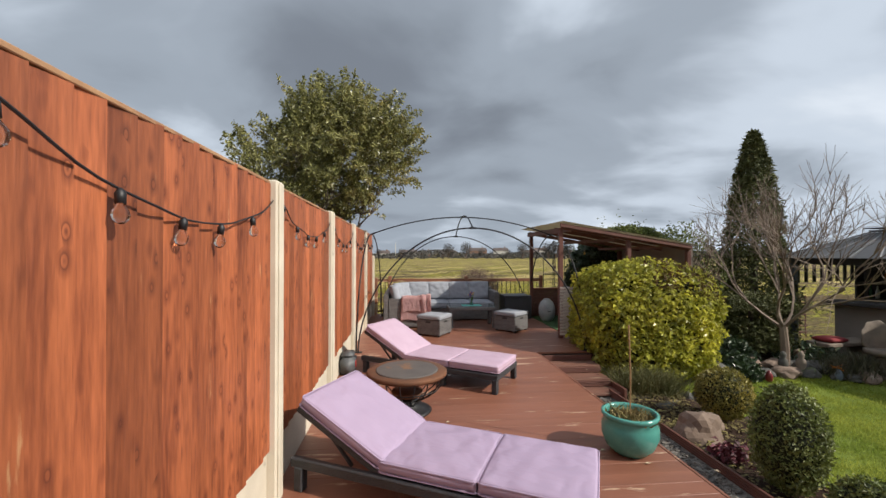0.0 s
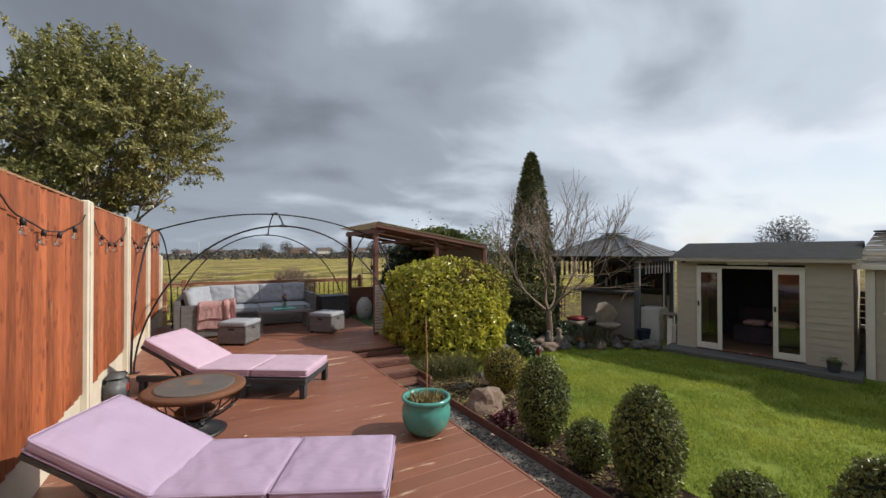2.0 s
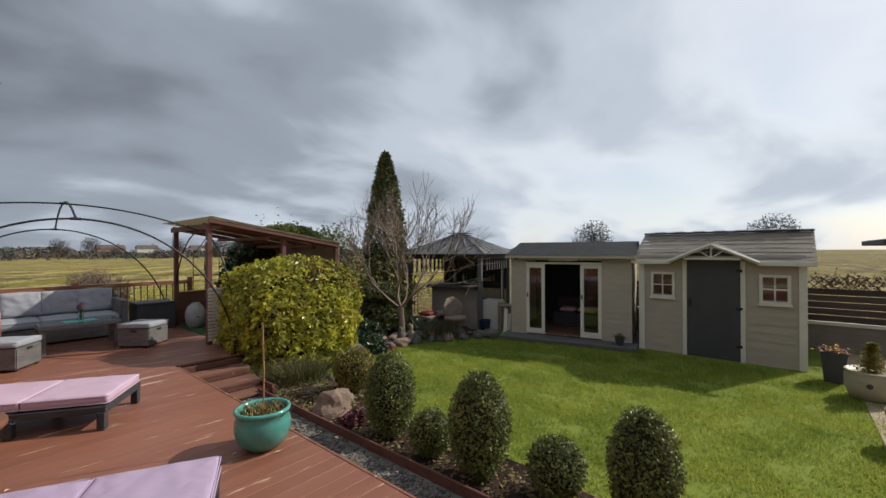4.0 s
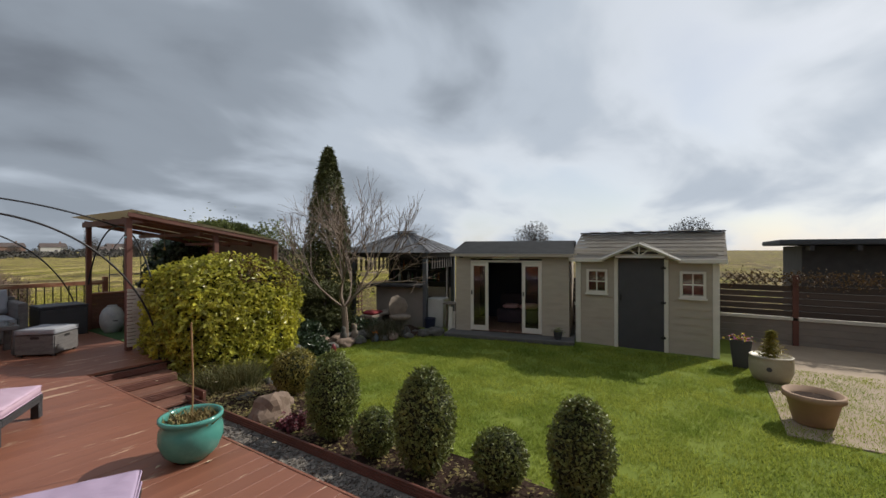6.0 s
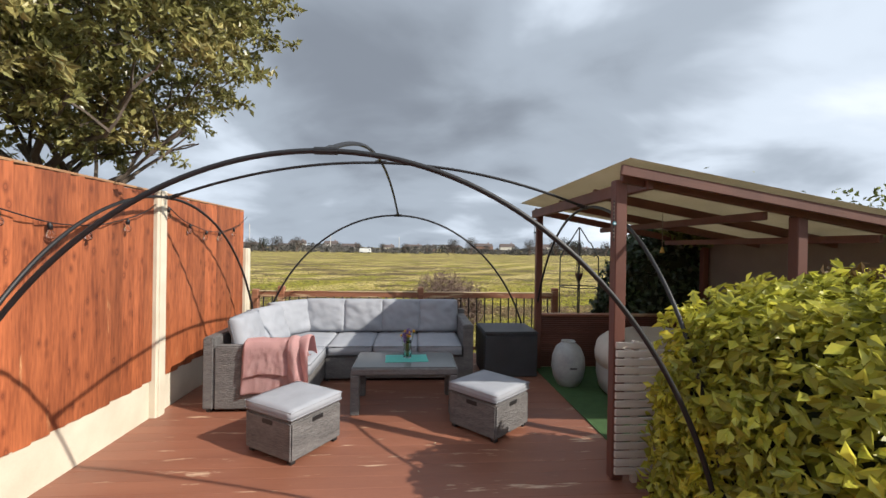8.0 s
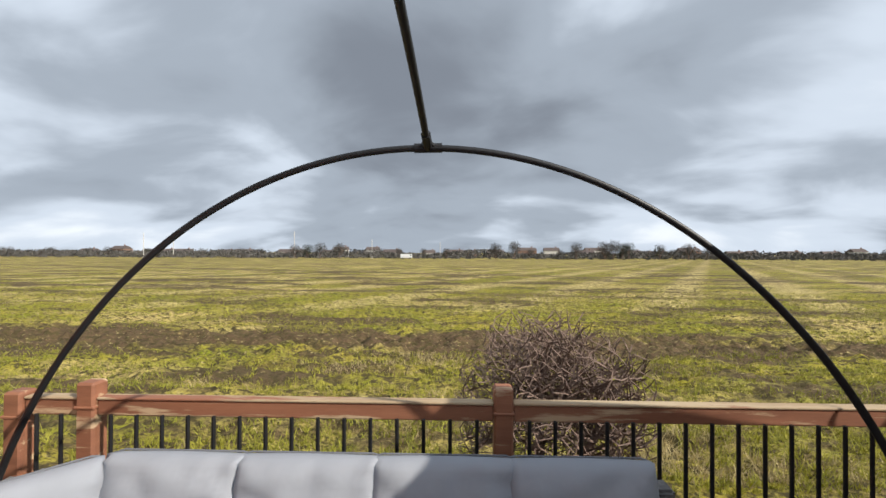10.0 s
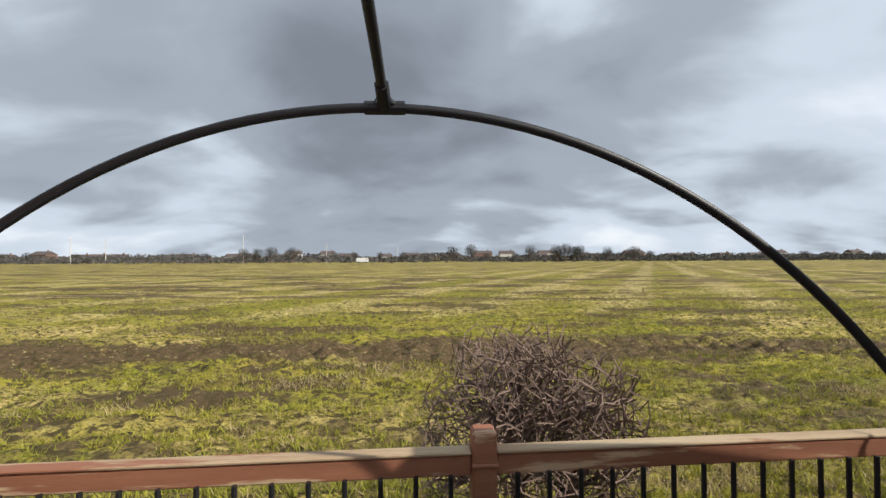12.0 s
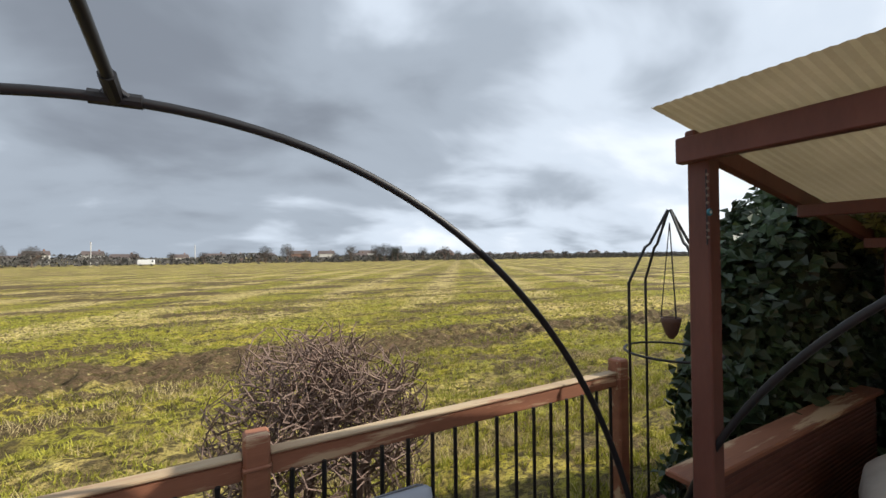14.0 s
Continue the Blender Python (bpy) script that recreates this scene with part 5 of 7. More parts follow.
def field_rail():
    posts = (0.93, 2.93, 4.96)
    pm = mesh_of(join(box(-0.045, 0.045, -0.045, 0.045, -0.6, 0.985, 0.01), box(-0.05, 0.05, -0.05, 0.05, 0.86, 0.875, 0.004)), "post", RAIL)
    ob = thing("railing", "brown timber deck rail with black metal balusters", "railing", (0, RY, 0))
    for x in posts: part("post", pm, None, ob, m=pose(x, 0, 0))
    part("post", pm, None, ob, m=pose(FX + 0.1, 0, -0.05))
    bal = mesh_of(tube([(0, 0, 0.06), (0, 0, 0.5), (0, 0, 0.835)], 0.0095, 8), "baluster", BLACK)
    for a, b in zip((FX + 0.1,) + posts[:-1], posts):
        r = part("top_rail", box(a + 0.047, b - 0.047, -0.026, 0.024, 0.825, 0.900, 0.006, None, None, 2), RAIL, ob)
        # strip for the rail's own top face, its lit look put into the colour
        part("capping", box(a + 0.047, b - 0.047, -0.030, 0.028, 0.9005, 0.914, 0.004), PALE_RAIL, r, "bleached timber top edge, painted paler as if lit")
        part("bottom_rail", box(a + 0.047, b - 0.047, -0.02, 0.02, 0.05, 0.10, 0.006), RAIL, ob)
        n = int((b - a) / 0.118)
        for k in range(1, n): part("baluster", bal, None, ob, m=pose(a + (b - a) * k / n, -0.036, 0))


field_rail()


# ---- lean-to shelter with the hot tub ----
def tub_cover():
    """A slack padded cover: a fat creased rim that hangs unevenly over the wall, the middle sunken."""
    bm = lathe([(0.985, 0.34), (0.99, 0.42), (0.97, 0.52), (0.90, 0.585), (0.80, 0.60), (0.70, 0.575), (0.64, 0.535), (0.4, 0.515), (0.01, 0.51)], 96)
    for v in bm.verts:
        a = math.atan2(v.co.y, v.co.x)
        w = noise.noise((math.cos(a) * 5, math.sin(a) * 5, v.co.z * 4)) + 0.6 * noise.noise((math.cos(a) * 14, math.sin(a) * 14, v.co.z * 3))
        r = v.co.xy.length
        if r > 0.6:
            v.co.xy *= 1 + 0.008 * w
            v.co.z += 0.012 * w - (0.05 * abs(noise.noise((math.cos(a) * 4, math.sin(a) * 4, 7))) if v.co.z < 0.38 else 0)
    return bm


def shelter():
    ob = thing("lean_to_shelter", "dark brown timber lean-to with a cream corrugated roof", "shelter", (0, 0, 0))
    x0, x1, y0, y1 = 4.27, 6.75, 8.30, 10.82
    def roof_z(x): return 2.10 - 0.165 * (x - 4.27)
    for x, y in ((x0 - 0.05, y0), (x0 + 0.19, y1), (5.55, y0), (x1, y0), (x1, y1)):
        part("post", box(x - 0.04, x + 0.04, y - 0.04, y + 0.04, 0, roof_z(x) - 0.06, 0.006), BROWN, ob)
    def beam(a, b, h=0.10, t=0.04):
        a, b = Vector(a), Vector(b)
        d = b - a
        m = Matrix.Translation(a) @ d.to_track_quat("X", "Z").to_matrix().to_4x4()
        return box(0, d.length, -t / 2, t / 2, -h / 2, h / 2, 0.005, None, m)
    part("beam", beam((x0 + 0.13, y0 - 0.08, 2.03), (x0 + 0.13, y1 + 0.06, 2.03), 0.10, 0.05), BROWN, ob)
    part("beam", beam((x0 - 0.05, y0 - 0.03, roof_z(x0) - 0.02), (x1, y0 - 0.03, roof_z(x1) - 0.02), 0.10), BROWN, ob)
    part("fascia", beam((x0 - 0.1, y0 - 0.12, roof_z(x0) + 0.0), (x1, y0 - 0.12, roof_z(x1) + 0.0), 0.07, 0.025), BROWN, ob)
    for y in (9.1, 9.95, y1 + 0.02):
        part("rafter", beam((x0 + 0.13, y, roof_z(x0) - 0.03), (x1, y, roof_z(x1) - 0.03), 0.08), BROWN, ob)
    for x in (5.3, 6.2):
        part("purlin", beam((x, y0, roof_z(x) - 0.10), (x, y1, roof_z(x) - 0.10), 0.06), BROWN, ob)
    SHEET = mat("cream_corrugated_sheet", (0.42, 0.365, 0.26), (0.34, 0.295, 0.20), 3, 0.5, 0.1, 60, trans=0.16)
    bm = bmesh.new()
    n = 320
    top = []
    for k in range(n + 1):
        y = y0 - 0.16 + (y1 + 0.05 - y0 + 0.16) * k / n
        dz = 0.0014 * math.sin(k * math.pi / 2)
        top.append([bm.verts.new((x, y, roof_z(x) + 0.062 + dz)) for x in (x0 - 0.06, 5.6, x1 + 0.1)])
    for a, b in zip(top, top[1:]):
        for j in range(2): bm.faces.new((a[j], a[j + 1], b[j + 1], b[j]))
    bmesh.ops.solidify(bm, geom=bm.faces[:], thickness=0.004)
    part("roof_sheet", bm, SHEET, ob, "cream translucent corrugated sheet")
    TAUPE = mat("taupe_panel", (0.21, 0.17, 0.145), (0.17, 0.135, 0.115), 3, 0.8, 0.2, 60)
    part("end_wall", box(x1 + 0.05, x1 + 0.1, y0, y1 + 0.05, 0, 1.722, 0.004), TAUPE, ob, "taupe painted wall panel")
    low = thing("low_wall", "brown grooved board parapet behind the hot tub", "parapet", (4.5, 10.92, 0))
    for k in range(24): part("board", box(0, 2.2, -0.012, 0.012, 0.002 + 0.028 * k, 0.028 + 0.028 * k, 0.005), BROWN, low)
    part("cap", box(-0.02, 2.2, -0.05, 0.09, 0.675, 0.705, 0.006), RAIL, low)
    sl = thing("slat_screen", "low whitewashed slatted timber screen", "screen", (4.12, 8.21, 0), 0)
    WW = mat("whitewash", (0.60, 0.55, 0.50), (0.48, 0.43, 0.38), 6, 0.7, 0.3, 60, stretch=(0.3, 3, 3))
    for k in range(16): part("slat", box(0.05, 0.62, -0.010, 0.010, 0.07 + 0.056 * k, 0.115 + 0.056 * k, 0.004), WW, sl)
    for x in (0.20, 0.56): part("upright", box(x - 0.02, x + 0.02, 0.011, 0.045, 0, 0.96, 0.004), WW, sl)
    tub = thing("hot_tub", "round grey inflatable hot tub with a padded cover", "hot tub", (5.83, 9.75, 0))
    TUBM = mat("grey_vinyl", (0.40, 0.385, 0.37), (0.34, 0.325, 0.31), 3, 0.5, 0.3, 12, bdist=0.03)
    part("wall", lathe([(0.88, 0.0), (0.95, 0.05), (0.975, 0.18), (0.97, 0.38), (0.92, 0.48), (0.80, 0.50), (0.7, 0.49)], 64), TUBM, tub, "", True)
    part("cover", tub_cover(), mat("beige_cover", (0.58, 0.53, 0.47), (0.50, 0.45, 0.395), 4, 0.6, 0.5, 9, bdist=0.04), tub, "beige padded cover", True)
    mt = thing("green_mat", "green artificial grass mat round the hot tub", "mat", (0, 0, 0.004))
    part("turf", box(4.42, 6.7, 8.72, 10.86, 0, 0.008, 0.002), mat("green_turf", (0.045, 0.10, 0.03), (0.03, 0.07, 0.02), 12, 0.9, 0.5, 150), mt)
    urn = thing("urn", "pale grey marbled ceramic urn on the deck", "urn", (4.62, 10.17, 0.0))
    part("body", lathe([(0.10, 0), (0.115, 0.01), (0.165, 0.10), (0.19, 0.22), (0.18, 0.34), (0.14, 0.44), (0.085, 0.49), (0.075, 0.50), (0.082, 0.515), (0.07, 0.515), (0.06, 0.48)], 40), mat("marbled_glaze", (0.40, 0.42, 0.42), (0.25, 0.27, 0.28), 7, 0.35, 0.1, 30, c3=(0.55, 0.56, 0.55), c3_at=0.58), urn, "", True)
    part("slot", box(-0.05, 0.03, -0.195, -0.183, 0.235, 0.25, 0.003), BLACK, urn)
    # charms on the posts
    GLASSB = mat("blue_glass", (0.03, 0.20, 0.27), (0.02, 0.14, 0.2), 20, 0.5)
    for x, y, z in ((x0 + 0.11, y1 - 0.052, 1.78), (x0 - 0.10, y0 - 0.03, 1.75)):
        ch = thing("charm_string", "hanging bead charm with a blue glass eye", "charm", (x, y, z))
        part("cord", tube([(0, 0, -0.12), (0, 0, 0), (0, 0, 0.16)], 0.003, 5), BLACK, ch)
        for k in range(8): part("bead", lathe([(0.002, -0.006), (0.006, 0), (0.002, 0.006)], 8, None, Matrix.Translation((0, -0.004, 0.14 - 0.026 * k - (0.05 if k > 4 else 0)))), PALE_STONE, ch)
        e = part("eye", lathe([(0.013, -0.004), (0.014, 0), (0.013, 0.004)], 20, None, pose(0, -0.01, 0.0, 90, 0, 0)), GLASSB, ch, "blue glass disc")
        part("pupil", lathe([(0.006, -0.005), (0.006, 0.0055)], 14, None, pose(0, -0.01, 0, 90, 0, 0)), mat("white_enamel", (0.75, 0.78, 0.78)), e)
    bell = thing("wind_bell", "small brass bell hanging from the shelter roof", "bell", (5.05, 9.1, 1.55))
    part("chain", tube([(0, 0, 0.36), (0, 0, 0.2), (0, 0, 0.05)], 0.003, 5), PALE_STONE, bell)
    part("cup", lathe([(0.022, 0), (0.018, 0.02), (0.008, 0.05), (0.003, 0.06)], 16), mat("brass", (0.55, 0.38, 0.12), (0.45, 0.30, 0.09), 8, 0.3, 0.05, 50, metal=0.9), bell, "", True)


shelter()


def ivy_bank():
    rnd = random.Random(77)
    ob = thing("ivy", "dense dark ivy growing behind the shelter", "ivy", (7.28, 11.36, -0.6))
    # near-black filler body paints the shade inside the ivy
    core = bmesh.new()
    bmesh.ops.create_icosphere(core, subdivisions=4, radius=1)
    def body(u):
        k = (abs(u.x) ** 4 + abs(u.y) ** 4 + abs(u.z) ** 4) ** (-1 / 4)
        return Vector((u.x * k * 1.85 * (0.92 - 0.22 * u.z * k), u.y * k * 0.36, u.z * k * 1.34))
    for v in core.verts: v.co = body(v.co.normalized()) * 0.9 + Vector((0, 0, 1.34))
    part("core", core, SHADE_CORE, ob)
    leaf_mass("leaves", [(q + Vector((0, 0, 1.34)), u) for q, u in lumpy(rnd, body, 17000, 0.12, 0.13, 2.2, 8)], 0.085, IVY_LEAF, ob, 8, "", 0.85, 0.6)
    # overgrown climber behind the shelter's far end, spilling over its roof
    cl = thing("climber", "overgrown green climber over the shelter roof end", "climber", (7.75, 10.0, -0.6))
    # the same dark filler paints the climber's inner shade
    core, pts = bmesh.new(), []
    for o, r in ((Vector((0.02, 0.0, 1.40)), Vector((0.72, 1.05, 1.42))), (Vector((-0.75, 0.85, 2.55)), Vector((0.85, 0.42, 0.32)))):
        one = bmesh.new()
        bmesh.ops.create_icosphere(one, subdivisions=3, radius=1)
        for v in one.verts: v.co = o + Vector((v.co.x * r.x, v.co.y * r.y, v.co.z * r.z)) * 0.70
        join(one, core)
        pts += [(o + q, u) for q, u in lumpy(rnd, lambda u: Vector((u.x * r.x, u.y * r.y, u.z * r.z)), 7000, 0.22, 0.22, 2.0, 4)]
    for _ in range(45):
        a = rnd.choice(pts)[0]
        if a.z < 1.6: continue
        for _ in range(14): pts.append((a + Vector((rnd.gauss(0, 0.05), rnd.gauss(0, 0.05), abs(rnd.gauss(0, 0.16)))), Vector((0, 0, 1))))
    part("core", core, SHADE_CORE, cl)
    leaf_mass("leaves", pts, 0.065, BOX_LEAF, cl, 9, "", 0.55, 0.4)
    bm = bmesh.new()
    for k in range(7): branching(rnd, bm, Vector((rnd.uniform(-0.3, 0.5), rnd.uniform(-0.9, -0.2), 1.4)), Vector((-0.25, -0.5, 1)), 0.5, 0.012, 3, [], 0.5, 0.3, 3)
    part("bare_shoots", bm, TWIG, cl, "brown leafless shoots")


ivy_bank()


def obelisk():
    ob = thing("hanging_planter_frame", "black wire obelisk with a hanging brown pot", "planter frame", (5.27, 11.45, -0.6))
    r = 0.27
    for k in range(4):
        a = math.pi / 4 + k * math.pi / 2 + 0.35
        c, s = math.cos(a), math.sin(a)
        part("leg", tube([(r * c, r * s, 0), (r * c, r * s, 1.2), (r * c, r * s, 2.05), (0.16 * c, 0.16 * s, 2.27), (0.13 * c, 0.13 * s, 2.29), (0.01 * c, 0.01 * s, 2.50)], 0.009, 6), BLACK, ob)
    part("ring", tube([(r * math.cos(0.2618 * k), r * math.sin(0.2618 * k), 1.62) for k in range(25)], 0.008, 6), BLACK, ob)
    pot = part("hanging_pot", lathe([(0.015, 1.70), (0.035, 1.73), (0.055, 1.80), (0.058, 1.83), (0.05, 1.83), (0.04, 1.80)], 20), mat("brown_clay", (0.12, 0.06, 0.04), (0.08, 0.04, 0.03), 8), ob, "small brown clay pot", True)
    for k in range(3):
        a = k * 2.09
        part("chain", tube([(0.055 * math.cos(a), 0.055 * math.sin(a), 1.83), (0.03 * math.cos(a), 0.03 * math.sin(a), 2.1), (0, 0, 2.42)], 0.004, 4), BLACK, pot)


obelisk()


# ---- string lights along the fence ----
def string_lights():
    CLEAR = glass("bulb_glass", (0.95, 0.93, 0.88))
    ob = thing("string_lights", "black festoon cable with clear glass bulbs on the fence", "string lights", (FX + 0.05, 0, 0))
    bulb = mesh_of(lathe([(0.004, -0.062), (0.016, -0.056), (0.024, -0.04), (0.022, -0.024), (0.012, -0.008), (0.011, 0.0)], 14), "bulb", CLEAR, True)
    sock = mesh_of(lathe([(0.014, -0.002), (0.015, 0.03), (0.009, 0.04), (0.005, 0.046)], 12), "socket", BLACK, True)
    for i, (a, b) in enumerate(zip(POST_Y[2:-1], POST_Y[3:])):
        sag = (0.20, 0.24, 0.22, 0.26, 0.27, 0.24)[i % 6]
        pts = []
        for k in range(25):
            t = k / 24
            pts.append((0.0 + 0.01 * math.sin(k), a + (b - a) * t, 1.95 - sag * 4 * t * (1 - t)))
        part("cable", tube(pts, 0.0045, 6), BLACK, ob)
        for t in (0.05, 0.24, 0.41, 0.57, 0.77):
            z = 1.95 - sag * 4 * t * (1 - t) - 0.045
            s = part("socket", sock, None, ob, m=pose(0.006, a + (b - a) * t, z, random.uniform(-8, 8), random.uniform(-6, 6), 0))
            part("bulb", bulb, None, s)


string_lights()


def small_deck_things():
    ob = thing("outdoor_socket_box", "dark grey weatherproof box with red switch by the fence", "socket box", (FX + 0.11, 6.45, 0))
    DG = mat("dark_grey_plastic", (0.10, 0.105, 0.11), (0.07, 0.075, 0.08), 6, 0.5, 0.1, 60)
    part("body", box(-0.09, 0.10, -0.16, 0.16, 0, 0.22, 0.03, None, None, 3), DG, ob, "", True)
    part("lid", box(-0.08, 0.09, -0.13, 0.13, 0.222, 0.27, 0.02, None, None, 3), DG, ob, "", True)
    part("switch", box(0.10, 0.112, -0.05, 0.03, 0.08, 0.16, 0.006), mat("red_plastic", (0.42, 0.04, 0.035), (0.32, 0.03, 0.03), 8, 0.4), ob, "red switch cover")
    cap = thing("lamp_post", "pole with a flat white lamp head behind the fence", "lamp", (FX - 0.32, 5.95, -0.6))
    W = mat("white_plastic", (0.72, 0.72, 0.70), (0.62, 0.62, 0.60), 5, 0.4)
    part("pole", tube([(0, 0, 0), (0, 0, 1.4), (0, 0, 2.66)], 0.025, 8), DG, cap)
    part("head", lathe([(0.05, 2.64), (0.13, 2.665), (0.14, 2.685), (0.10, 2.715), (0.02, 2.725)], 28), W, cap, "", True)
    LEAFY = mat("fallen_leaf", (0.45, 0.38, 0.27), (0.33, 0.26, 0.17), 9, 0.8, 0, 30, vary=0.3)
    rnd = random.Random(14)
    pts = [(Vector((rnd.uniform(0.8, 4.2), rnd.uniform(3.2, 9.2), 0.006)), Vector((0, 0, 1))) for _ in range(26)]
    stuff = leaf_mass("fallen_leaves", pts, 0.035, LEAFY, None, 5, "", 0.6, 0.95)
    tagged(stuff, "few pale dry leaves scattered on the deck", "leaves", "", "stuff")


small_deck_things()


# ---- summer house, shed and bar on the lawn's far side ----
CLAD = mat("taupe_cladding", (0.44, 0.385, 0.31), (0.38, 0.332, 0.265), 3, 0.7, 0.25, 60, stretch=(1, 1, 4))
TRIM = mat("cream_trim", (0.70, 0.665, 0.585), (0.63, 0.595, 0.52), 4, 0.6, 0.15, 60)
FELT = mat("grey_roof_felt", (0.075, 0.078, 0.085), (0.055, 0.057, 0.062), 5, 0.9, 0.3, 120)
TILE = mat("taupe_roof_tile", (0.40, 0.36, 0.31), (0.33, 0.295, 0.25), 4, 0.75, 0.2, 60)
NAVY = mat("navy_interior", (0.03, 0.035, 0.055), (0.02, 0.025, 0.04), 4, 0.8)
CHAR = mat("charcoal_door", (0.058, 0.059, 0.068), (0.048, 0.049, 0.057), 4, 0.55, 0.1, 40)
PANE = glass("window_glass", (0.85, 0.9, 0.9))
PAVE = mat("paving", (0.12, 0.115, 0.11), (0.085, 0.082, 0.08), 4, 0.85, 0.3, 60)


def planked_wall(parent, y0, y1, z0, z1, holes, x=0.0, step=0.125, name="wall"):
    """Shiplap boards along y at depth x, with gaps where the openings are."""
    me = {}
    z = z0
    while z < z1 - 0.01:
        t = min(z + step, z1)
        spans = [(y0, y1)]
        for h0, h1, b0, b1 in holes:
            if t > b0 + 0.02 and z < b1 - 0.02:
                nxt = []
                for a, b in spans:
                    if h0 > a: nxt.append((a, min(h0, b)))
                    if h1 < b: nxt.append((max(h1, a), b))
                spans = [s for s in nxt if s[1] - s[0] > 0.01]
        for a, b in spans:
            bm = bmesh.new()
            vs = [bm.verts.new(p) for p in ((x - 0.012, a, z), (x - 0.002, a, t), (x + 0.03, a, t), (x + 0.03, a, z), (x - 0.012, b, z), (x - 0.002, b, t), (x + 0.03, b, t), (x + 0.03, b, z))]
            for f in ((0, 1, 2, 3), (7, 6, 5, 4), (0, 4, 5, 1), (1, 5, 6, 2), (2, 6, 7, 3), (3, 7, 4, 0)): bm.faces.new([vs[i] for i in f])
            bmesh.ops.recalc_face_normals(bm, faces=bm.faces[:])
            part("board", bm, CLAD, parent)
        z = t


def glazed_door(parent, y0, y1, z0, z1, x):
    d = part("door", join(box(x - 0.03, x, y0, y0 + 0.075, z0, z1, 0.004), join(box(x - 0.03, x, y1 - 0.075, y1, z0, z1, 0.004), join(box(x - 0.03, x, y0 + 0.076, y1 - 0.076, z0, z0 + 0.12, 0.004), box(x - 0.03, x, y0 + 0.076, y1 - 0.076, z1 - 0.085, z1, 0.004)))), TRIM, parent, "cream framed glazed door")
    part("pane", box(x - 0.017, x - 0.011, y0 + 0.07, y1 - 0.07, z0 + 0.11, z1 - 0.08, 0), PANE, d)
    part("handle", box(x - 0.05, x - 0.031, y1 - 0.05, y1 - 0.02, z0 + 0.85, z0 + 0.95, 0.004), BLACK, d)


def summer_house():
    ob = thing("summer_house", "taupe clad summer house with open glazed doors", "summer house", (10.76, 3.37, -0.5), 12.5)
    W, D, H = 2.67, 2.1, 1.98
    part("base", box(-0.5, D + 0.05, -0.12, W + 0.15, 0.0, 0.09, 0.01), PAVE, ob, "grey paved plinth")
    planked_wall(ob, 0, W, 0.09, H, [(0.60, 2.29, 0.09, 1.78)])
    for y in (0.0, W - 0.03): part("wall", box(0.03, D, y, y + 0.03, 0.09, H, 0.003), CLAD, ob)
    part("wall", box(D, D + 0.03, 0, W, 0.09, H, 0.003), NAVY, ob)
    part("floor", box(0.03, D, 0.03, W - 0.03, 0.091, 0.11, 0), mat("wood_floor", (0.22, 0.13, 0.08), (0.15, 0.09, 0.055), 4, 0.5), ob)
    part("lining", box(0.6, 0.62, 0.035, 0.62, 0.111, H - 0.02, 0), NAVY, ob)
    glazed_door(ob, 0.60, 1.05, 0.12, 1.75, 0.0)
    glazed_door(ob, 1.85, 2.29, 0.12, 1.75, 0.0)
    part("door_frame", box(-0.02, 0.03, 0.60, 2.29, 1.752, 1.80, 0.003), TRIM, ob)
    part("threshold", box(-0.02, 0.1, 1.06, 1.84, 0.112, 0.135, 0.003), STEP, ob)
    part("vent_board", box(-0.045, -0.013, 1.12, 1.75, 1.83, 1.92, 0.003), TRIM, ob)
    part("lamp", box(-0.06, -0.013, W - 0.18, W - 0.10, 1.86, 1.92, 0.006), BLACK, ob)
    roof = bmesh.new()
    vs = [roof.verts.new(p) for p in ((-0.16, -0.1, H - 0.02), (-0.16, W + 0.1, H - 0.02), (1.05, W + 0.1, H + 0.30), (1.05, -0.1, H + 0.30), (D + 0.15, W + 0.1, H - 0.02), (D + 0.15, -0.1, H - 0.02))]
    roof.faces.new((vs[0], vs[3], vs[2], vs[1])); roof.faces.new((vs[3], vs[5], vs[4], vs[2]))
    bmesh.ops.solidify(roof, geom=roof.faces[:], thickness=0.045)
    part("roof", roof, FELT, ob, "dark grey felt roof")
    part("fascia", box(-0.175, -0.15, -0.1, W + 0.1, H - 0.09, H - 0.03, 0.003), CLAD, ob)
    for y in (0.015, W - 0.015):
        g = bmesh.new()
        g.faces.new([g.verts.new(p) for p in ((0.0, y, H), (D, y, H), (1.05, y, H + 0.27))])
        bmesh.ops.solidify(g, geom=g.faces[:], thickness=0.02)
        part("gable", g, CLAD, ob)
    so = thing("settee", "dark settee with dusty pink cushions inside the summer house", "settee", (11.95, 4.95, -0.389), 12.5)
    SO = mat("dark_fabric", (0.08, 0.06, 0.075), (0.05, 0.04, 0.05), 6, 0.9)
    part("base", box(-0.3, 0.3, -0.65, 0.65, 0, 0.36, 0.03, None, None, 2), SO, so)
    part("backrest", box(0.18, 0.36, -0.65, 0.65, 0.362, 0.72, 0.04, None, None, 2), SO, so)
    part("cushion", pillow(-0.22, 0.16, -0.4, 0.05, 0.362, 0.50, 8, 8, 0.6, 3), THROW, so, "dusty pink cushion", True)
    part("cushion", pillow(-0.20, 0.14, 0.1, 0.5, 0.362, 0.48, 8, 8, 0.6, 4), THROW, so, "dusty pink cushion", True)
    po = thing("plant_pot", "small dark plastic pot with a seedling plant", "plant pot", (10.42, 3.52, -0.41))
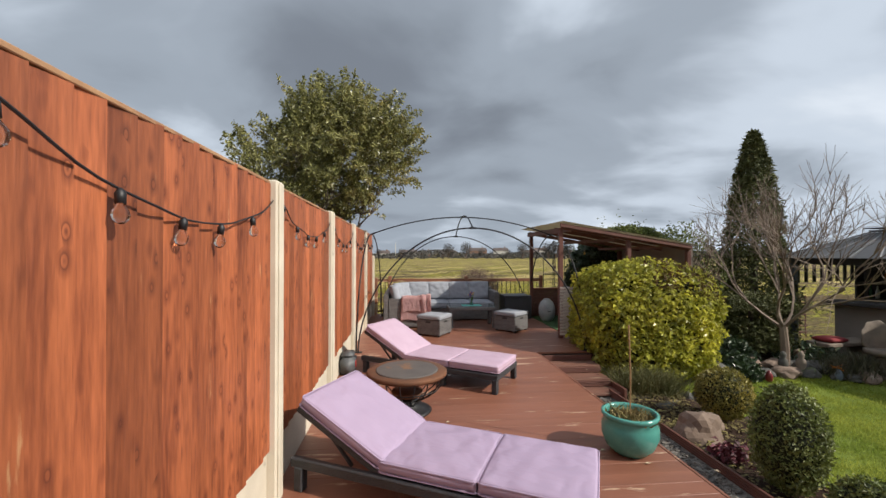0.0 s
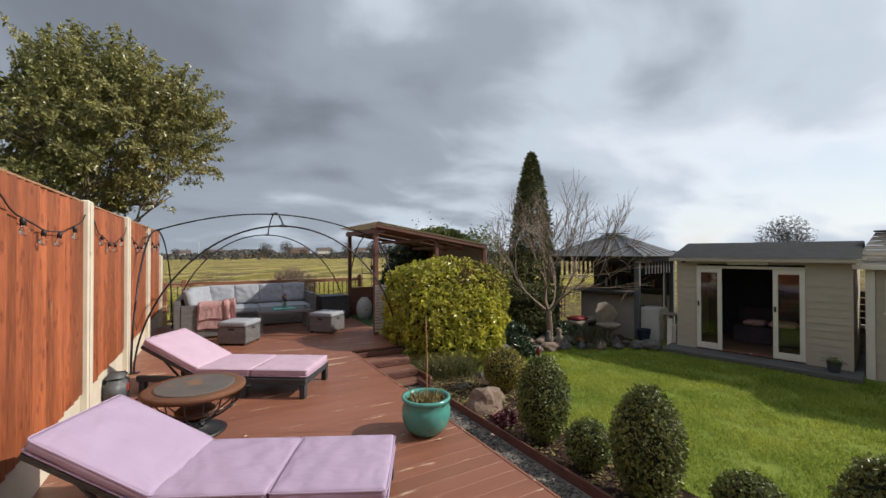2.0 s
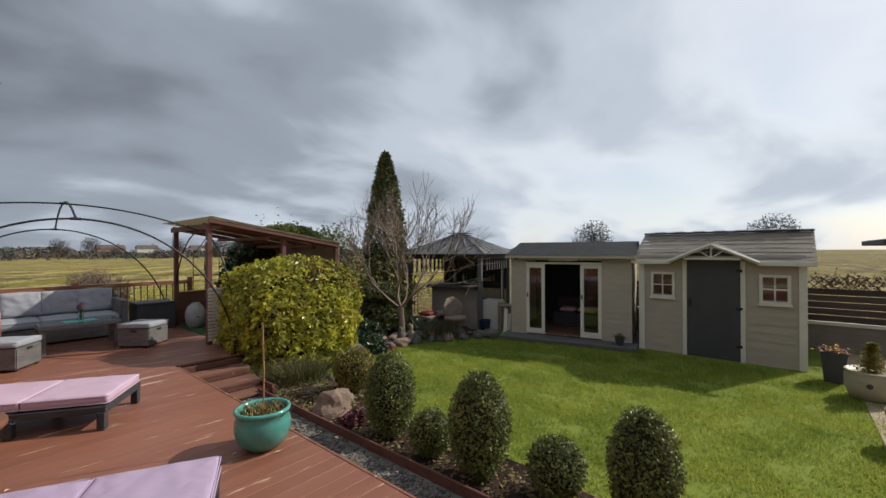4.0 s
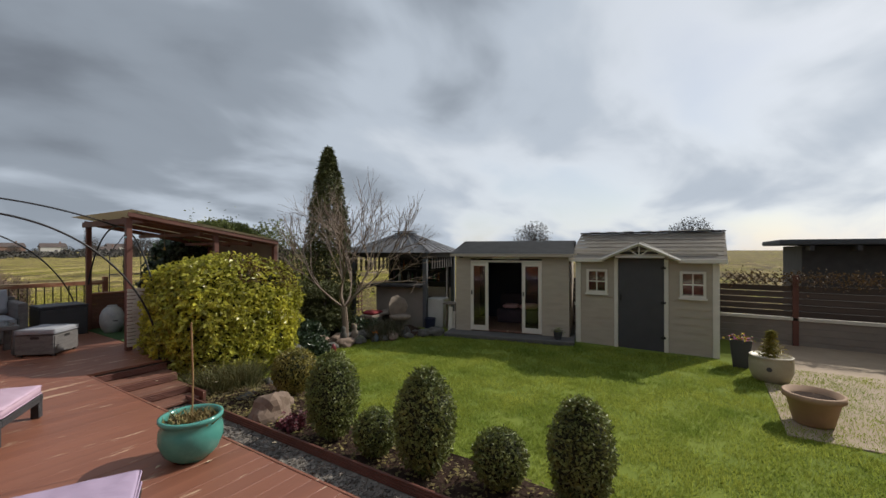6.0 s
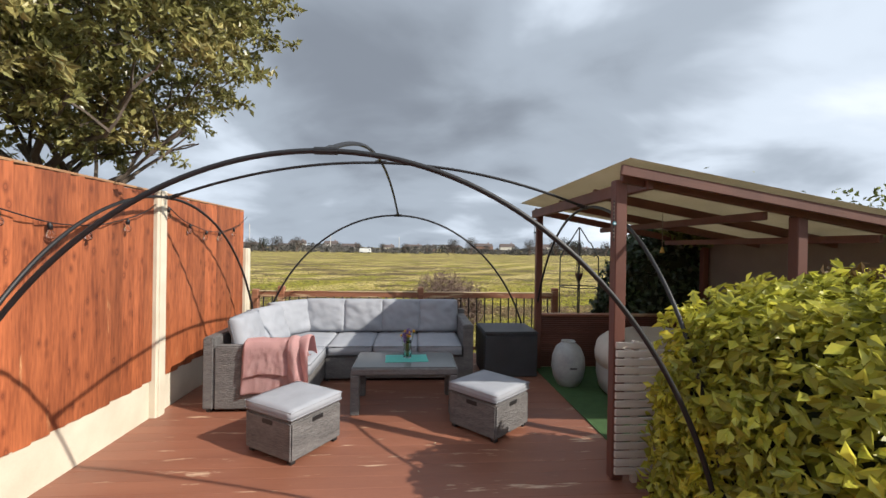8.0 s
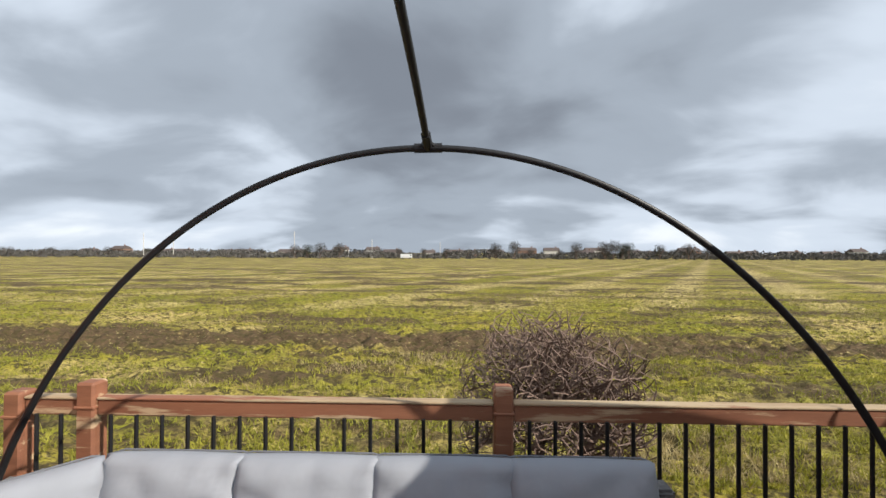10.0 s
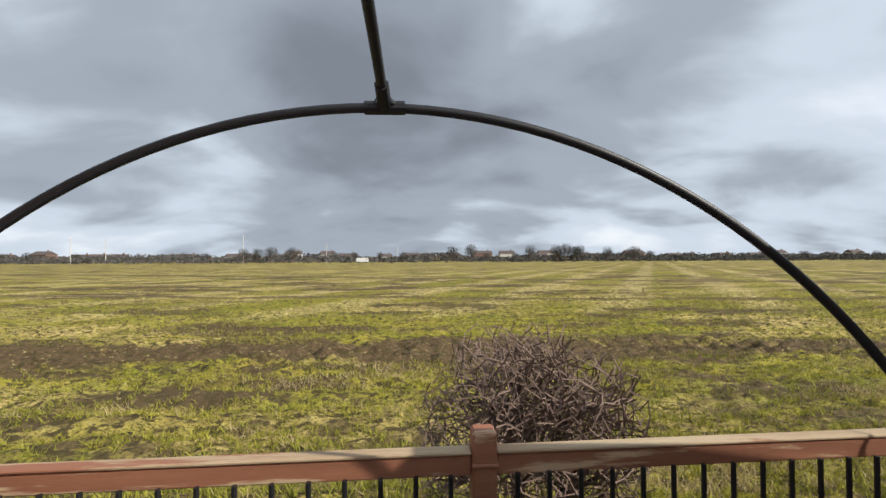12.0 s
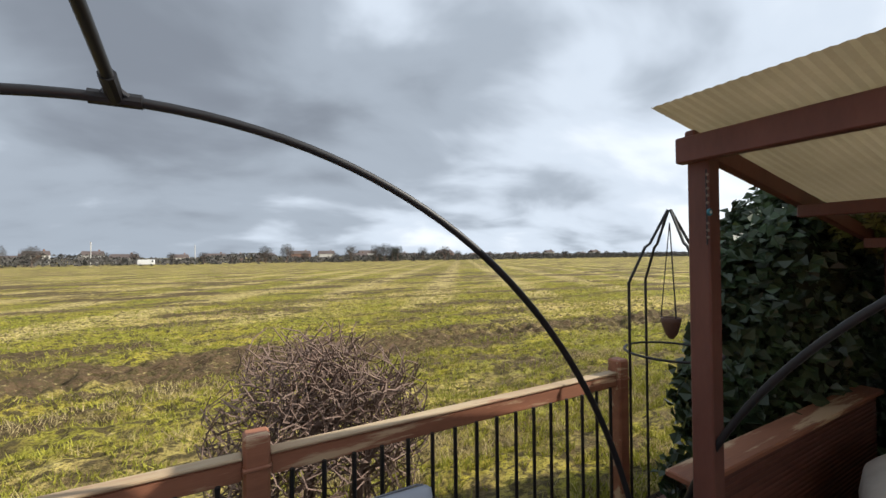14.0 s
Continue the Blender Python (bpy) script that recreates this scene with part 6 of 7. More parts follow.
    part("pot", lathe([(0.07, 0), (0.095, 0.16), (0.10, 0.17), (0.09, 0.17), (0.085, 0.14), (0.01, 0.14)], 20), CHAR, po)
    leaf_mass("leaves", [(Vector((random.gauss(0, 0.05), random.gauss(0, 0.05), random.uniform(0.14, 0.24))), Vector((0, 0, 1))) for _ in range(120)], 0.05, BOX_LEAF, po, 3)


summer_house()


def shed():
    ob = thing("shed", "taupe garden shed with a charcoal door and gabled porch", "shed", (10.84, 0.60, -0.54))
    W, D, H = 2.62, 1.9, 1.93
    d0, d1, dz = 0.90, 1.76, 1.93
    win = ((2.02, 2.36, 1.20, 1.62), (0.24, 0.58, 1.20, 1.62))
    planked_wall(ob, 0.0, W, 0.02, 2.02, [(d0 - 0.06, d1 + 0.06, 0.0, dz)] + [w for w in win], 0.0, 0.15)
    for y in (0.0, W - 0.03): part("wall", box(0.031, D, y, y + 0.03, 0.0, H + 0.05, 0.003), CLAD, ob)
    part("wall", box(D, D + 0.03, 0, W, 0, H + 0.05, 0.003), CLAD, ob)
    for y0, y1 in ((-0.02, 0.09), (W - 0.09, W + 0.02)): part("corner_trim", box(-0.035, -0.013, y0, y1, 0.0, H + 0.03, 0.004), TRIM, ob)
    for y0, y1 in ((d0 - 0.075, d0), (d1, d1 + 0.075)): part("door_trim", box(-0.04, -0.005, y0, y1, 0.0, dz + 0.07, 0.004), TRIM, ob)
    part("door_trim", box(-0.04, -0.005, d0, d1, dz, dz + 0.07, 0.004), TRIM, ob)
    d = part("door", box(-0.02, 0.02, d0 + 0.003, d1 - 0.003, 0.02, dz - 0.003, 0.004), CHAR, ob, "plain charcoal door")
    for z in (0.3, 1.0, 1.7): part("hinge", box(-0.05, -0.021, d0 - 0.03, d0 + 0.06, z, z + 0.05, 0.004), BLACK, d)
    part("handle", box(-0.055, -0.021, d1 - 0.07, d1 - 0.04, 1.02, 1.16, 0.006), BLACK, d)
    for y0, y1, z0, z1 in win:
        f = bmesh.new()
        for a in ((y0 - 0.05, y0, z0 - 0.05, z1 + 0.05), (y1, y1 + 0.05, z0 - 0.05, z1 + 0.05), (y0, y1, z0 - 0.05, z0), (y0, y1, z1, z1 + 0.05), ((y0 + y1) / 2 - 0.012, (y0 + y1) / 2 + 0.012, z0, z1)):
            box(-0.035, -0.012, *a, 0.003, f)
        m = (z0 + z1) / 2
        box(-0.034, -0.014, y0, (y0 + y1) / 2 - 0.013, m - 0.012, m + 0.012, 0.002, f)
        box(-0.034, -0.014, (y0 + y1) / 2 + 0.013, y1, m - 0.012, m + 0.012, 0.002, f)
        w = part("window", f, TRIM, ob, "cream four-pane window")
        part("sill", box(-0.06, -0.012, y0 - 0.07, y1 + 0.07, z0 - 0.085, z0 - 0.052, 0.004), TRIM, w)
        part("pane", box(-0.008, -0.004, y0, y1, z0, z1, 0), PANE, w)
        part("curtain", box(0.10, 0.11, y0 - 0.05, y1 + 0.05, z0 - 0.05, z0 + 0.24, 0), mat("red_curtain", (0.22, 0.06, 0.05), (0.15, 0.05, 0.05), 20), w)
    rd = 0.98
    rows = 7
    for side in (-1, 1):
        for k in range(rows):
            t0, t1 = k / rows, (k + 1.06) / rows
            x0 = rd + side * (rd + 0.16) * (1 - t0) if side < 0 else rd + (D - rd + 0.16) * (1 - t0)
            x1 = rd + side * (rd + 0.16) * (1 - min(t1, 1)) if side < 0 else rd + (D - rd + 0.16) * (1 - min(t1, 1))
            z0, z1 = H - 0.03 + 0.56 * t0 + 0.012, H - 0.03 + 0.56 * min(t1, 1)
            roof = bmesh.new()
            v = [roof.verts.new(p) for p in ((x0, -0.14, z0), (x0, W + 0.14, z0), (x1, W + 0.14, z1), (x1, -0.14, z1))]
            roof.faces.new(v if side < 0 else v[::-1])
            bmesh.ops.solidify(roof, geom=roof.faces[:], thickness=0.02)
            part("roof_board", roof, TILE, ob, "taupe overlapping roof sheet")
    cap = part("ridge_cap", box(rd - 0.08, rd + 0.08, -0.15, W + 0.15, H + 0.535, H + 0.57, 0.01), FELT, ob)
    for k in range(7): part("clip", box(rd - 0.10, rd - 0.02, 0.1 + 0.37 * k, 0.32 + 0.37 * k, H + 0.572, H + 0.585, 0.003), TRIM, cap)
    part("gutter_board", box(-0.17, -0.145, -0.14, d0 - 0.25, H - 0.10, H - 0.02, 0.006), TRIM, ob)
    part("gutter_board", box(-0.17, -0.145, d1 + 0.25, W + 0.14, H - 0.10, H - 0.02, 0.006), TRIM, ob)
    # porch gable
    cy, gz, hw = (d0 + d1) / 2, H - 0.02, 0.72
    pr = bmesh.new()
    vs = [pr.verts.new(p) for p in ((-0.26, cy - hw, gz), (-0.26, cy, gz + 0.34), (0.55, cy, gz + 0.34), (0.1, cy - hw, gz), (-0.26, cy + hw, gz), (0.1, cy + hw, gz))]
    pr.faces.new((vs[0], vs[3], vs[2], vs[1])); pr.faces.new((vs[1], vs[2], vs[5], vs[4]))
    bmesh.ops.solidify(pr, geom=pr.faces[:], thickness=0.03)
    po = part("porch_roof", pr, TILE, ob)
    for s in (-1, 1):
        part("bargeboard", tube([(-0.265, cy + s * hw, gz - 0.03), (-0.265, cy + s * hw / 2, gz + 0.14), (-0.265, cy, gz + 0.30)], 0.032, 4), TRIM, po)
        part("spoke", tube([(-0.22, cy, gz + 0.05), (-0.22, cy + s * 0.1, gz + 0.12), (-0.22, cy + s * 0.19, gz + 0.19)], 0.014, 5), TRIM, po)
    part("spoke", tube([(-0.22, cy, gz + 0.03), (-0.22, cy, gz + 0.15), (-0.22, cy, gz + 0.27)], 0.014, 5), TRIM, po)
    part("tie_beam", box(-0.24, -0.20, cy - 0.45, cy + 0.45, gz + 0.02, gz + 0.055, 0.004), TRIM, po)
    part("gable_fill", box(-0.02, 0.0, cy - 0.40, cy + 0.40, gz + 0.05, gz + 0.13, 0.002), CHAR, po)
    part("base", box(-0.25, D + 0.1, -0.1, W + 0.05, -0.03, 0.015, 0.006), PAVE, ob)


shed()


# taupe with the bar front's dim light put into the colour; fence reuses it
TAUPE_DIM = mat("dimmed_taupe", (0.26, 0.225, 0.195), (0.21, 0.18, 0.155), 3, 0.8, 0.2, 60)


def bar_gazebo():
    ob = thing("bar_gazebo", "dark timber garden bar under a grey hipped metal roof", "gazebo", (11.15, 8.30, -0.52), 12)
    h = 1.1
    DK = mat("dark_timber", (0.045, 0.04, 0.04), (0.028, 0.025, 0.025), 5, 0.75, 0.3, 60)
    GREY = mat("grey_blue_paint", (0.10, 0.105, 0.115), (0.075, 0.08, 0.088), 5, 0.7, 0.2, 60)
    METAL = mat("grey_metal_roof", (0.30, 0.30, 0.31), (0.24, 0.24, 0.25), 3, 0.45, 0.1, 40, metal=0.3)
    for x in (-h, h):
        for y in (-h, h): part("post", box(x - 0.055, x + 0.055, y - 0.055, y + 0.055, 0, 2.0, 0.006), GREY, ob)
    roof = bmesh.new()
    e, z0, z1 = h + 0.22, 2.0, 2.52
    c = [roof.verts.new((sx * e, sy * e, z0)) for sx, sy in ((-1, -1), (1, -1), (1, 1), (-1, 1))]
    t = [roof.verts.new((sx * 0.22, sy * 0.22, z1)) for sx, sy in ((-1, -1), (1, -1), (1, 1), (-1, 1))]
    for k in range(4): roof.faces.new((c[k], c[(k + 1) % 4], t[(k + 1) % 4], t[k]))
    roof.faces.new(t)
    bmesh.ops.solidify(roof, geom=roof.faces[:], thickness=0.02)
    r = part("roof", roof, METAL, ob, "grey standing seam metal roof")
    for k in range(7):
        q = -1 + 2 * k / 6
        part("seam", tube([(-e, q * e, z0 + 0.015), (-0.22 - (e - 0.22) * 0.5, q * (e + 0.22) / 2, (z0 + z1) / 2 + 0.015), (-0.22, q * 0.22, z1 + 0.015)], 0.012, 4), METAL, r)
        part("seam", tube([(q * e, -e, z0 + 0.015), (q * (e + 0.22) / 2, -0.22 - (e - 0.22) * 0.5, (z0 + z1) / 2 + 0.015), (q * 0.22, -0.22, z1 + 0.015)], 0.012, 4), METAL, r)
    part("cap", join(box(-0.25, 0.25, -0.25, 0.25, z1 + 0.02, z1 + 0.05, 0.005), box(-0.3, 0.3, -0.3, 0.3, z1 + 0.08, z1 + 0.10, 0.005)), GREY, r)
    for a in ((-h, h, -h - 0.04, -h + 0.04), (-h, h, h - 0.04, h + 0.04), (-h - 0.04, -h + 0.04, -h, h), (h - 0.04, h + 0.04, -h, h)): part("beam", box(*a, 1.86, 1.995, 0.006), DK, ob)
    for k in range(9): part("back_slat", box(h - 0.02, h + 0.02, -h + 0.06, h - 0.06, 0.9 + 0.105 * k, 1.004 + 0.105 * k, 0.004), DK, ob)
    for k in range(8): part("fret", box(-h + 0.1 + 0.26 * k, -h + 0.17 + 0.26 * k, h - 0.02, h + 0.02, 1.45, 1.86, 0.004), DK, ob)
    for k in range(10): part("fret", box(-0.7 + 0.19 * k, -0.62 + 0.19 * k, -h - 0.02, -h + 0.02, 1.55, 1.86, 0.004), DK, ob)
    part("lower_wall", box(h - 0.05, h + 0.05, -h, h, 0, 0.9, 0.004), CLAD, ob)
    ct = thing("bar_counter", "taupe panelled outdoor bar with a dark worktop", "bar counter", (11.15, 8.30, -0.52), 12)
    # the dim light under the roof is in this board's darker tone
    part("front", box(-h - 0.02, -h + 0.10, -h + 0.06, 0.36, 0, 1.08, 0.006), TAUPE_DIM, ct)
    part("worktop", box(-h - 0.22, -h + 0.34, -h + 0.06, 0.46, 1.082, 1.15, 0.01), DK, ct, "dark worktop")
    rnd = random.Random(31)
    sh = thing("bar_shelves", "dark open shelves with bottles behind the bar", "shelves", (11.15, 8.30, -0.52), 12)
    for z in (0.55, 1.05, 1.42): part("shelf", box(h - 0.34, h - 0.06, -h + 0.1, h - 0.1, z, z + 0.03, 0.004), DK, sh)
    for y in (-h + 0.12, 0.0, h - 0.12): part("upright", box(h - 0.34, h - 0.08, y - 0.015, y + 0.015, 0.0, 1.8, 0.003), DK, sh)
    tints = [mat("bottle_" + n, c, None, 9, 0.2) for n, c in (("green", (0.02, 0.08, 0.03)), ("amber", (0.16, 0.06, 0.015)), ("pale", (0.35, 0.36, 0.34)))]
    for k in range(12):
        me = lathe([(0.036, 0), (0.04, 0.01), (0.04, 0.17), (0.015, 0.22), (0.014, 0.28), (0.017, 0.285), (0.012, 0.29)], 12)
        b = part("bottle", me, rnd.choice(tints), None, "", True, pose(11.15, 8.30, -0.52, 0, 0, 12) @ pose(h - 0.20 + rnd.uniform(-0.05, 0.05), -h + 0.25 + 0.15 * k, 1.08 if k % 3 else 1.45))
        tagged(b, "glass bottle standing on the bar shelf", "bottle", "bottles behind the bar")
    st = thing("bar_shelf_table", "pale timber side shelf beside the bar fridge", "side table", (10.52, 6.33, -0.5), 12)
    part("top", box(-0.2, 0.2, -0.16, 0.16, 0.66, 0.69, 0.004), PALE_STONE, st)
    for y in (-0.12, 0.12): part("leg", box(-0.03, 0.03, y - 0.02, y + 0.02, 0, 0.66, 0.004), PALE_STONE, st)
    for k in range(2):
        pl = thing("leaning_board", "pale timber offcut leaning by the summer house", "board", (10.22 + 0.07 * k, 6.18 - 0.05 * k, -0.5), 12, "offcuts by the summer house")
        part("plank", box(-0.012, 0.012, -0.05, 0.05, 0, 0.62 - 0.12 * k, 0.004, None, pose(0, 0, 0, 0, 6, 0)), TRIM, pl)
    fr = thing("fridge", "small white outdoor fridge under the bar", "fridge", (10.68, 6.85, -0.52), 12)
    part("body", box(-0.26, 0.26, -0.24, 0.24, 0.02, 0.78, 0.02, None, None, 2), mat("white_enamel_dull", (0.55, 0.54, 0.51), (0.48, 0.47, 0.44), 4, 0.4), fr)
    part("foot", box(-0.22, 0.22, -0.2, 0.2, 0, 0.02, 0), BLACK, fr)
    bn = thing("bucket", "dark blue plastic bucket by the bar post", "bucket", (10.12, 6.72, -0.5))
    part("tub", lathe([(0.11, 0), (0.15, 0.30), (0.16, 0.31), (0.145, 0.31), (0.135, 0.26), (0.01, 0.25)], 24), mat("dark_blue_plastic", (0.015, 0.02, 0.05), (0.012, 0.016, 0.04), 6, 0.5), bn)
    tr = thing("trellis", "low brown square lattice trellis before the field", "trellis", (9.7, 10.45, -0.55), 0)
    for k in range(13): part("lath", box(0.15 * k, 0.15 * k + 0.03, 0, 0.012, 0, 1.05, 0.002), BROWN, tr)
    for k in range(7): part("lath", box(-0.02, 1.85, -0.013, -0.001, 0.1 + 0.15 * k, 0.13 + 0.15 * k, 0.002), BROWN, tr)


bar_gazebo()


def rockery():
    bm = bmesh.new()
    n, m = 46, 26
    g = []
    for i in range(n + 1):
        row = []
        for j in range(m + 1):
            x = 4.7 + 5.3 * i / n
            edge = 6.35 + 0.95 * math.sin(min(max((x - 4.9) / 4.6, 0), 1) * math.pi) if x < 9.6 else 6.6
            y = edge + (10.8 - edge) * j / m
            k = min(1, (y - edge) / 0.5)
            row.append(bm.verts.new((x, y, -0.53 + k * (0.10 + 0.10 * noise.noise((x * 1.3, y * 1.3, 5)) + 0.05 * noise.noise((x * 6, y * 6, 1))))))
        g.append(row)
    for i in range(n):
        for j in range(m): bm.faces.new((g[i][j], g[i + 1][j], g[i + 1][j + 1], g[i][j + 1]))
    setting("ground_rockery", bm, SOIL, "dark soil bank of the rockery", True)
    rnd = random.Random(15)
    for k in range(30):
        x = 6.35 + 3.3 * k / 29
        e = 6.35 + 0.95 * math.sin((x - 4.9) / 4.6 * math.pi)
        s = rnd.uniform(0.08, 0.19)
        rock("rock", "weathered grey rock edging the rockery", (x, e + rnd.uniform(-0.02, 0.65) * (k % 3 > 0), -0.47), (s * 1.3, s, s * rnd.uniform(0.6, 1.1)), rnd.choice((GREY_STONE, GREY_STONE, STONE)), 50 + k, "rocks of the rockery")
    for at, r, h, lab in (((7.25, 8.15), 0.62, 0.55, "dark glossy ivy mound in the rockery"), ((8.75, 7.75), 0.55, 0.4, "low dark creeping shrub in the rockery"), ((6.9, 7.35), 0.35, 0.35, "dark trailing evergreen at the lawn edge")):
        ob = thing("ground_cover", lab, "plant", (*at, -0.5), 0, "ground cover plants")
        pts = []
        for _ in range(1500):
            u = Vector((rnd.gauss(0, 1), rnd.gauss(0, 1), abs(rnd.gauss(0, 1)))).normalized()
            pts.append((Vector((u.x * r, u.y * r, u.z * h)) * rnd.uniform(0.75, 1.05), u))
        leaf_mass("leaves", pts, 0.085, IVY_LEAF, ob, 4, "", 0.7, 0.5)
    SLEEPER = mat("weathered_sleeper", (0.20, 0.135, 0.10), (0.12, 0.08, 0.06), 4, 0.85, 0.4, 60, stretch=(0.3, 3, 3))
    for at, turn, ln in (((7.0, 8.55, -0.30), 8, 1.3), ((8.35, 7.65, -0.33), 24, 1.25)):
        sl = thing("timber_sleeper", "weathered brown timber sleeper edging the raised bed", "sleeper", at, turn, "sleepers of the rockery")
        part("beam", box(0, ln, -0.06, 0.06, -0.14, 0.16, 0.012), SLEEPER, sl)
    fg = thing("shrub", "wiry grey-green heather mound beside the stone seat", "shrub", (8.75, 7.02, -0.5), 0, "low shrubs at the hedge foot")
    blades("foliage", [(rnd.gauss(0, 0.2), rnd.gauss(0, 0.13), rnd.uniform(0, 0.25)) for _ in range(2600)], mat("wiry_heather", (0.10, 0.085, 0.055), (0.055, 0.06, 0.03), 6, 0.85, 0, 30, vary=0.4), fg, 0.10, 0.28, 0.006, 3, 1.0)
    for at, lab, mt in (((7.15, 6.98), "small red garden ornament by the hedge", mat("red_glaze", (0.20, 0.025, 0.03), (0.14, 0.015, 0.02), 8, 0.35)), ((8.35, 6.95), "small blue planter with orange flowers", mat("slate_blue", (0.16, 0.20, 0.25), (0.12, 0.15, 0.19), 8, 0.6))):
        o = thing("ornament", lab, "ornament", (*at, -0.48))
        part("body", lathe([(0.035, 0), (0.05, 0.03), (0.055, 0.09), (0.035, 0.14), (0.022, 0.17), (0.005, 0.18)], 16), mt, o, "", True)
        if "orange" in lab: leaf_mass("flowers", [(Vector((rnd.gauss(0, 0.04), rnd.gauss(0, 0.04), 0.18 + rnd.uniform(0, 0.05))), Vector((0, 0, 1))) for _ in range(40)], 0.04, mat("orange_petal", (0.75, 0.25, 0.02), (0.65, 0.18, 0.02), 9), o, 3)
    se = thing("stone_chair", "weathered cast stone shell seat on a carved pedestal", "chair", (9.25, 7.0, -0.5), -20)
    part("pedestal", lathe([(0.17, 0), (0.18, 0.05), (0.13, 0.09), (0.10, 0.2), (0.13, 0.32), (0.16, 0.36), (0.15, 0.39)], 20), PALE_STONE, se, "", True)
    part("seat", lathe([(0.17, 0.36), (0.24, 0.39), (0.26, 0.43), (0.26, 0.47), (0.22, 0.48), (0.02, 0.46)], 28), PALE_STONE, se, "", True)
    bk = bmesh.new()
    bmesh.ops.create_uvsphere(bk, u_segments=24, v_segments=14, radius=1)
    for v in bk.verts:
        a = math.atan2(v.co.z, v.co.x)
        v.co = Vector((v.co.x * 0.27 * (1 + 0.05 * math.cos(a * 9)), 0.20 + v.co.y * 0.05 - 0.12 * (v.co.x ** 2), 0.66 + v.co.z * 0.27 * (1 + 0.05 * math.cos(a * 9))))
    part("shell_back", bk, PALE_STONE, se, "", True)
    be = thing("stone_bench", "pale stone garden bench with a red cushion", "bench", (9.35, 7.75, -0.5), 8)
    part("slab", box(-0.6, 0.6, -0.19, 0.19, 0.40, 0.47, 0.012), PALE_STONE, be)
    for x in (-0.42, 0.42): part("leg", box(x - 0.07, x + 0.07, -0.15, 0.15, 0, 0.40, 0.012), PALE_STONE, be)
    cu = thing("cushion", "dark red cushion lying on the stone bench", "cushion", (9.05, 7.7, -0.03), 8)
    part("pad", pillow(-0.2, 0.2, -0.17, 0.17, 0, 0.09, 8, 8, 0.6, 2), mat("red_fabric", (0.25, 0.03, 0.035), (0.19, 0.02, 0.025), 8, 0.9), cu, "", True)
    for at, mt, lab in (((7.7, 7.28), GREY_STONE, "small dark stone garden figure"), ((8.0, 7.25), PALE_STONE, "small pale stone bird ornament")):
        o = part("ornament", lathe([(0.07, 0), (0.08, 0.04), (0.05, 0.1), (0.075, 0.2), (0.06, 0.27), (0.035, 0.30), (0.05, 0.35), (0.03, 0.40), (0.005, 0.41)], 18), mt, None, "", True)
        o.location = (*at, -0.49)
        tagged(o, lab, "ornament")


rockery()


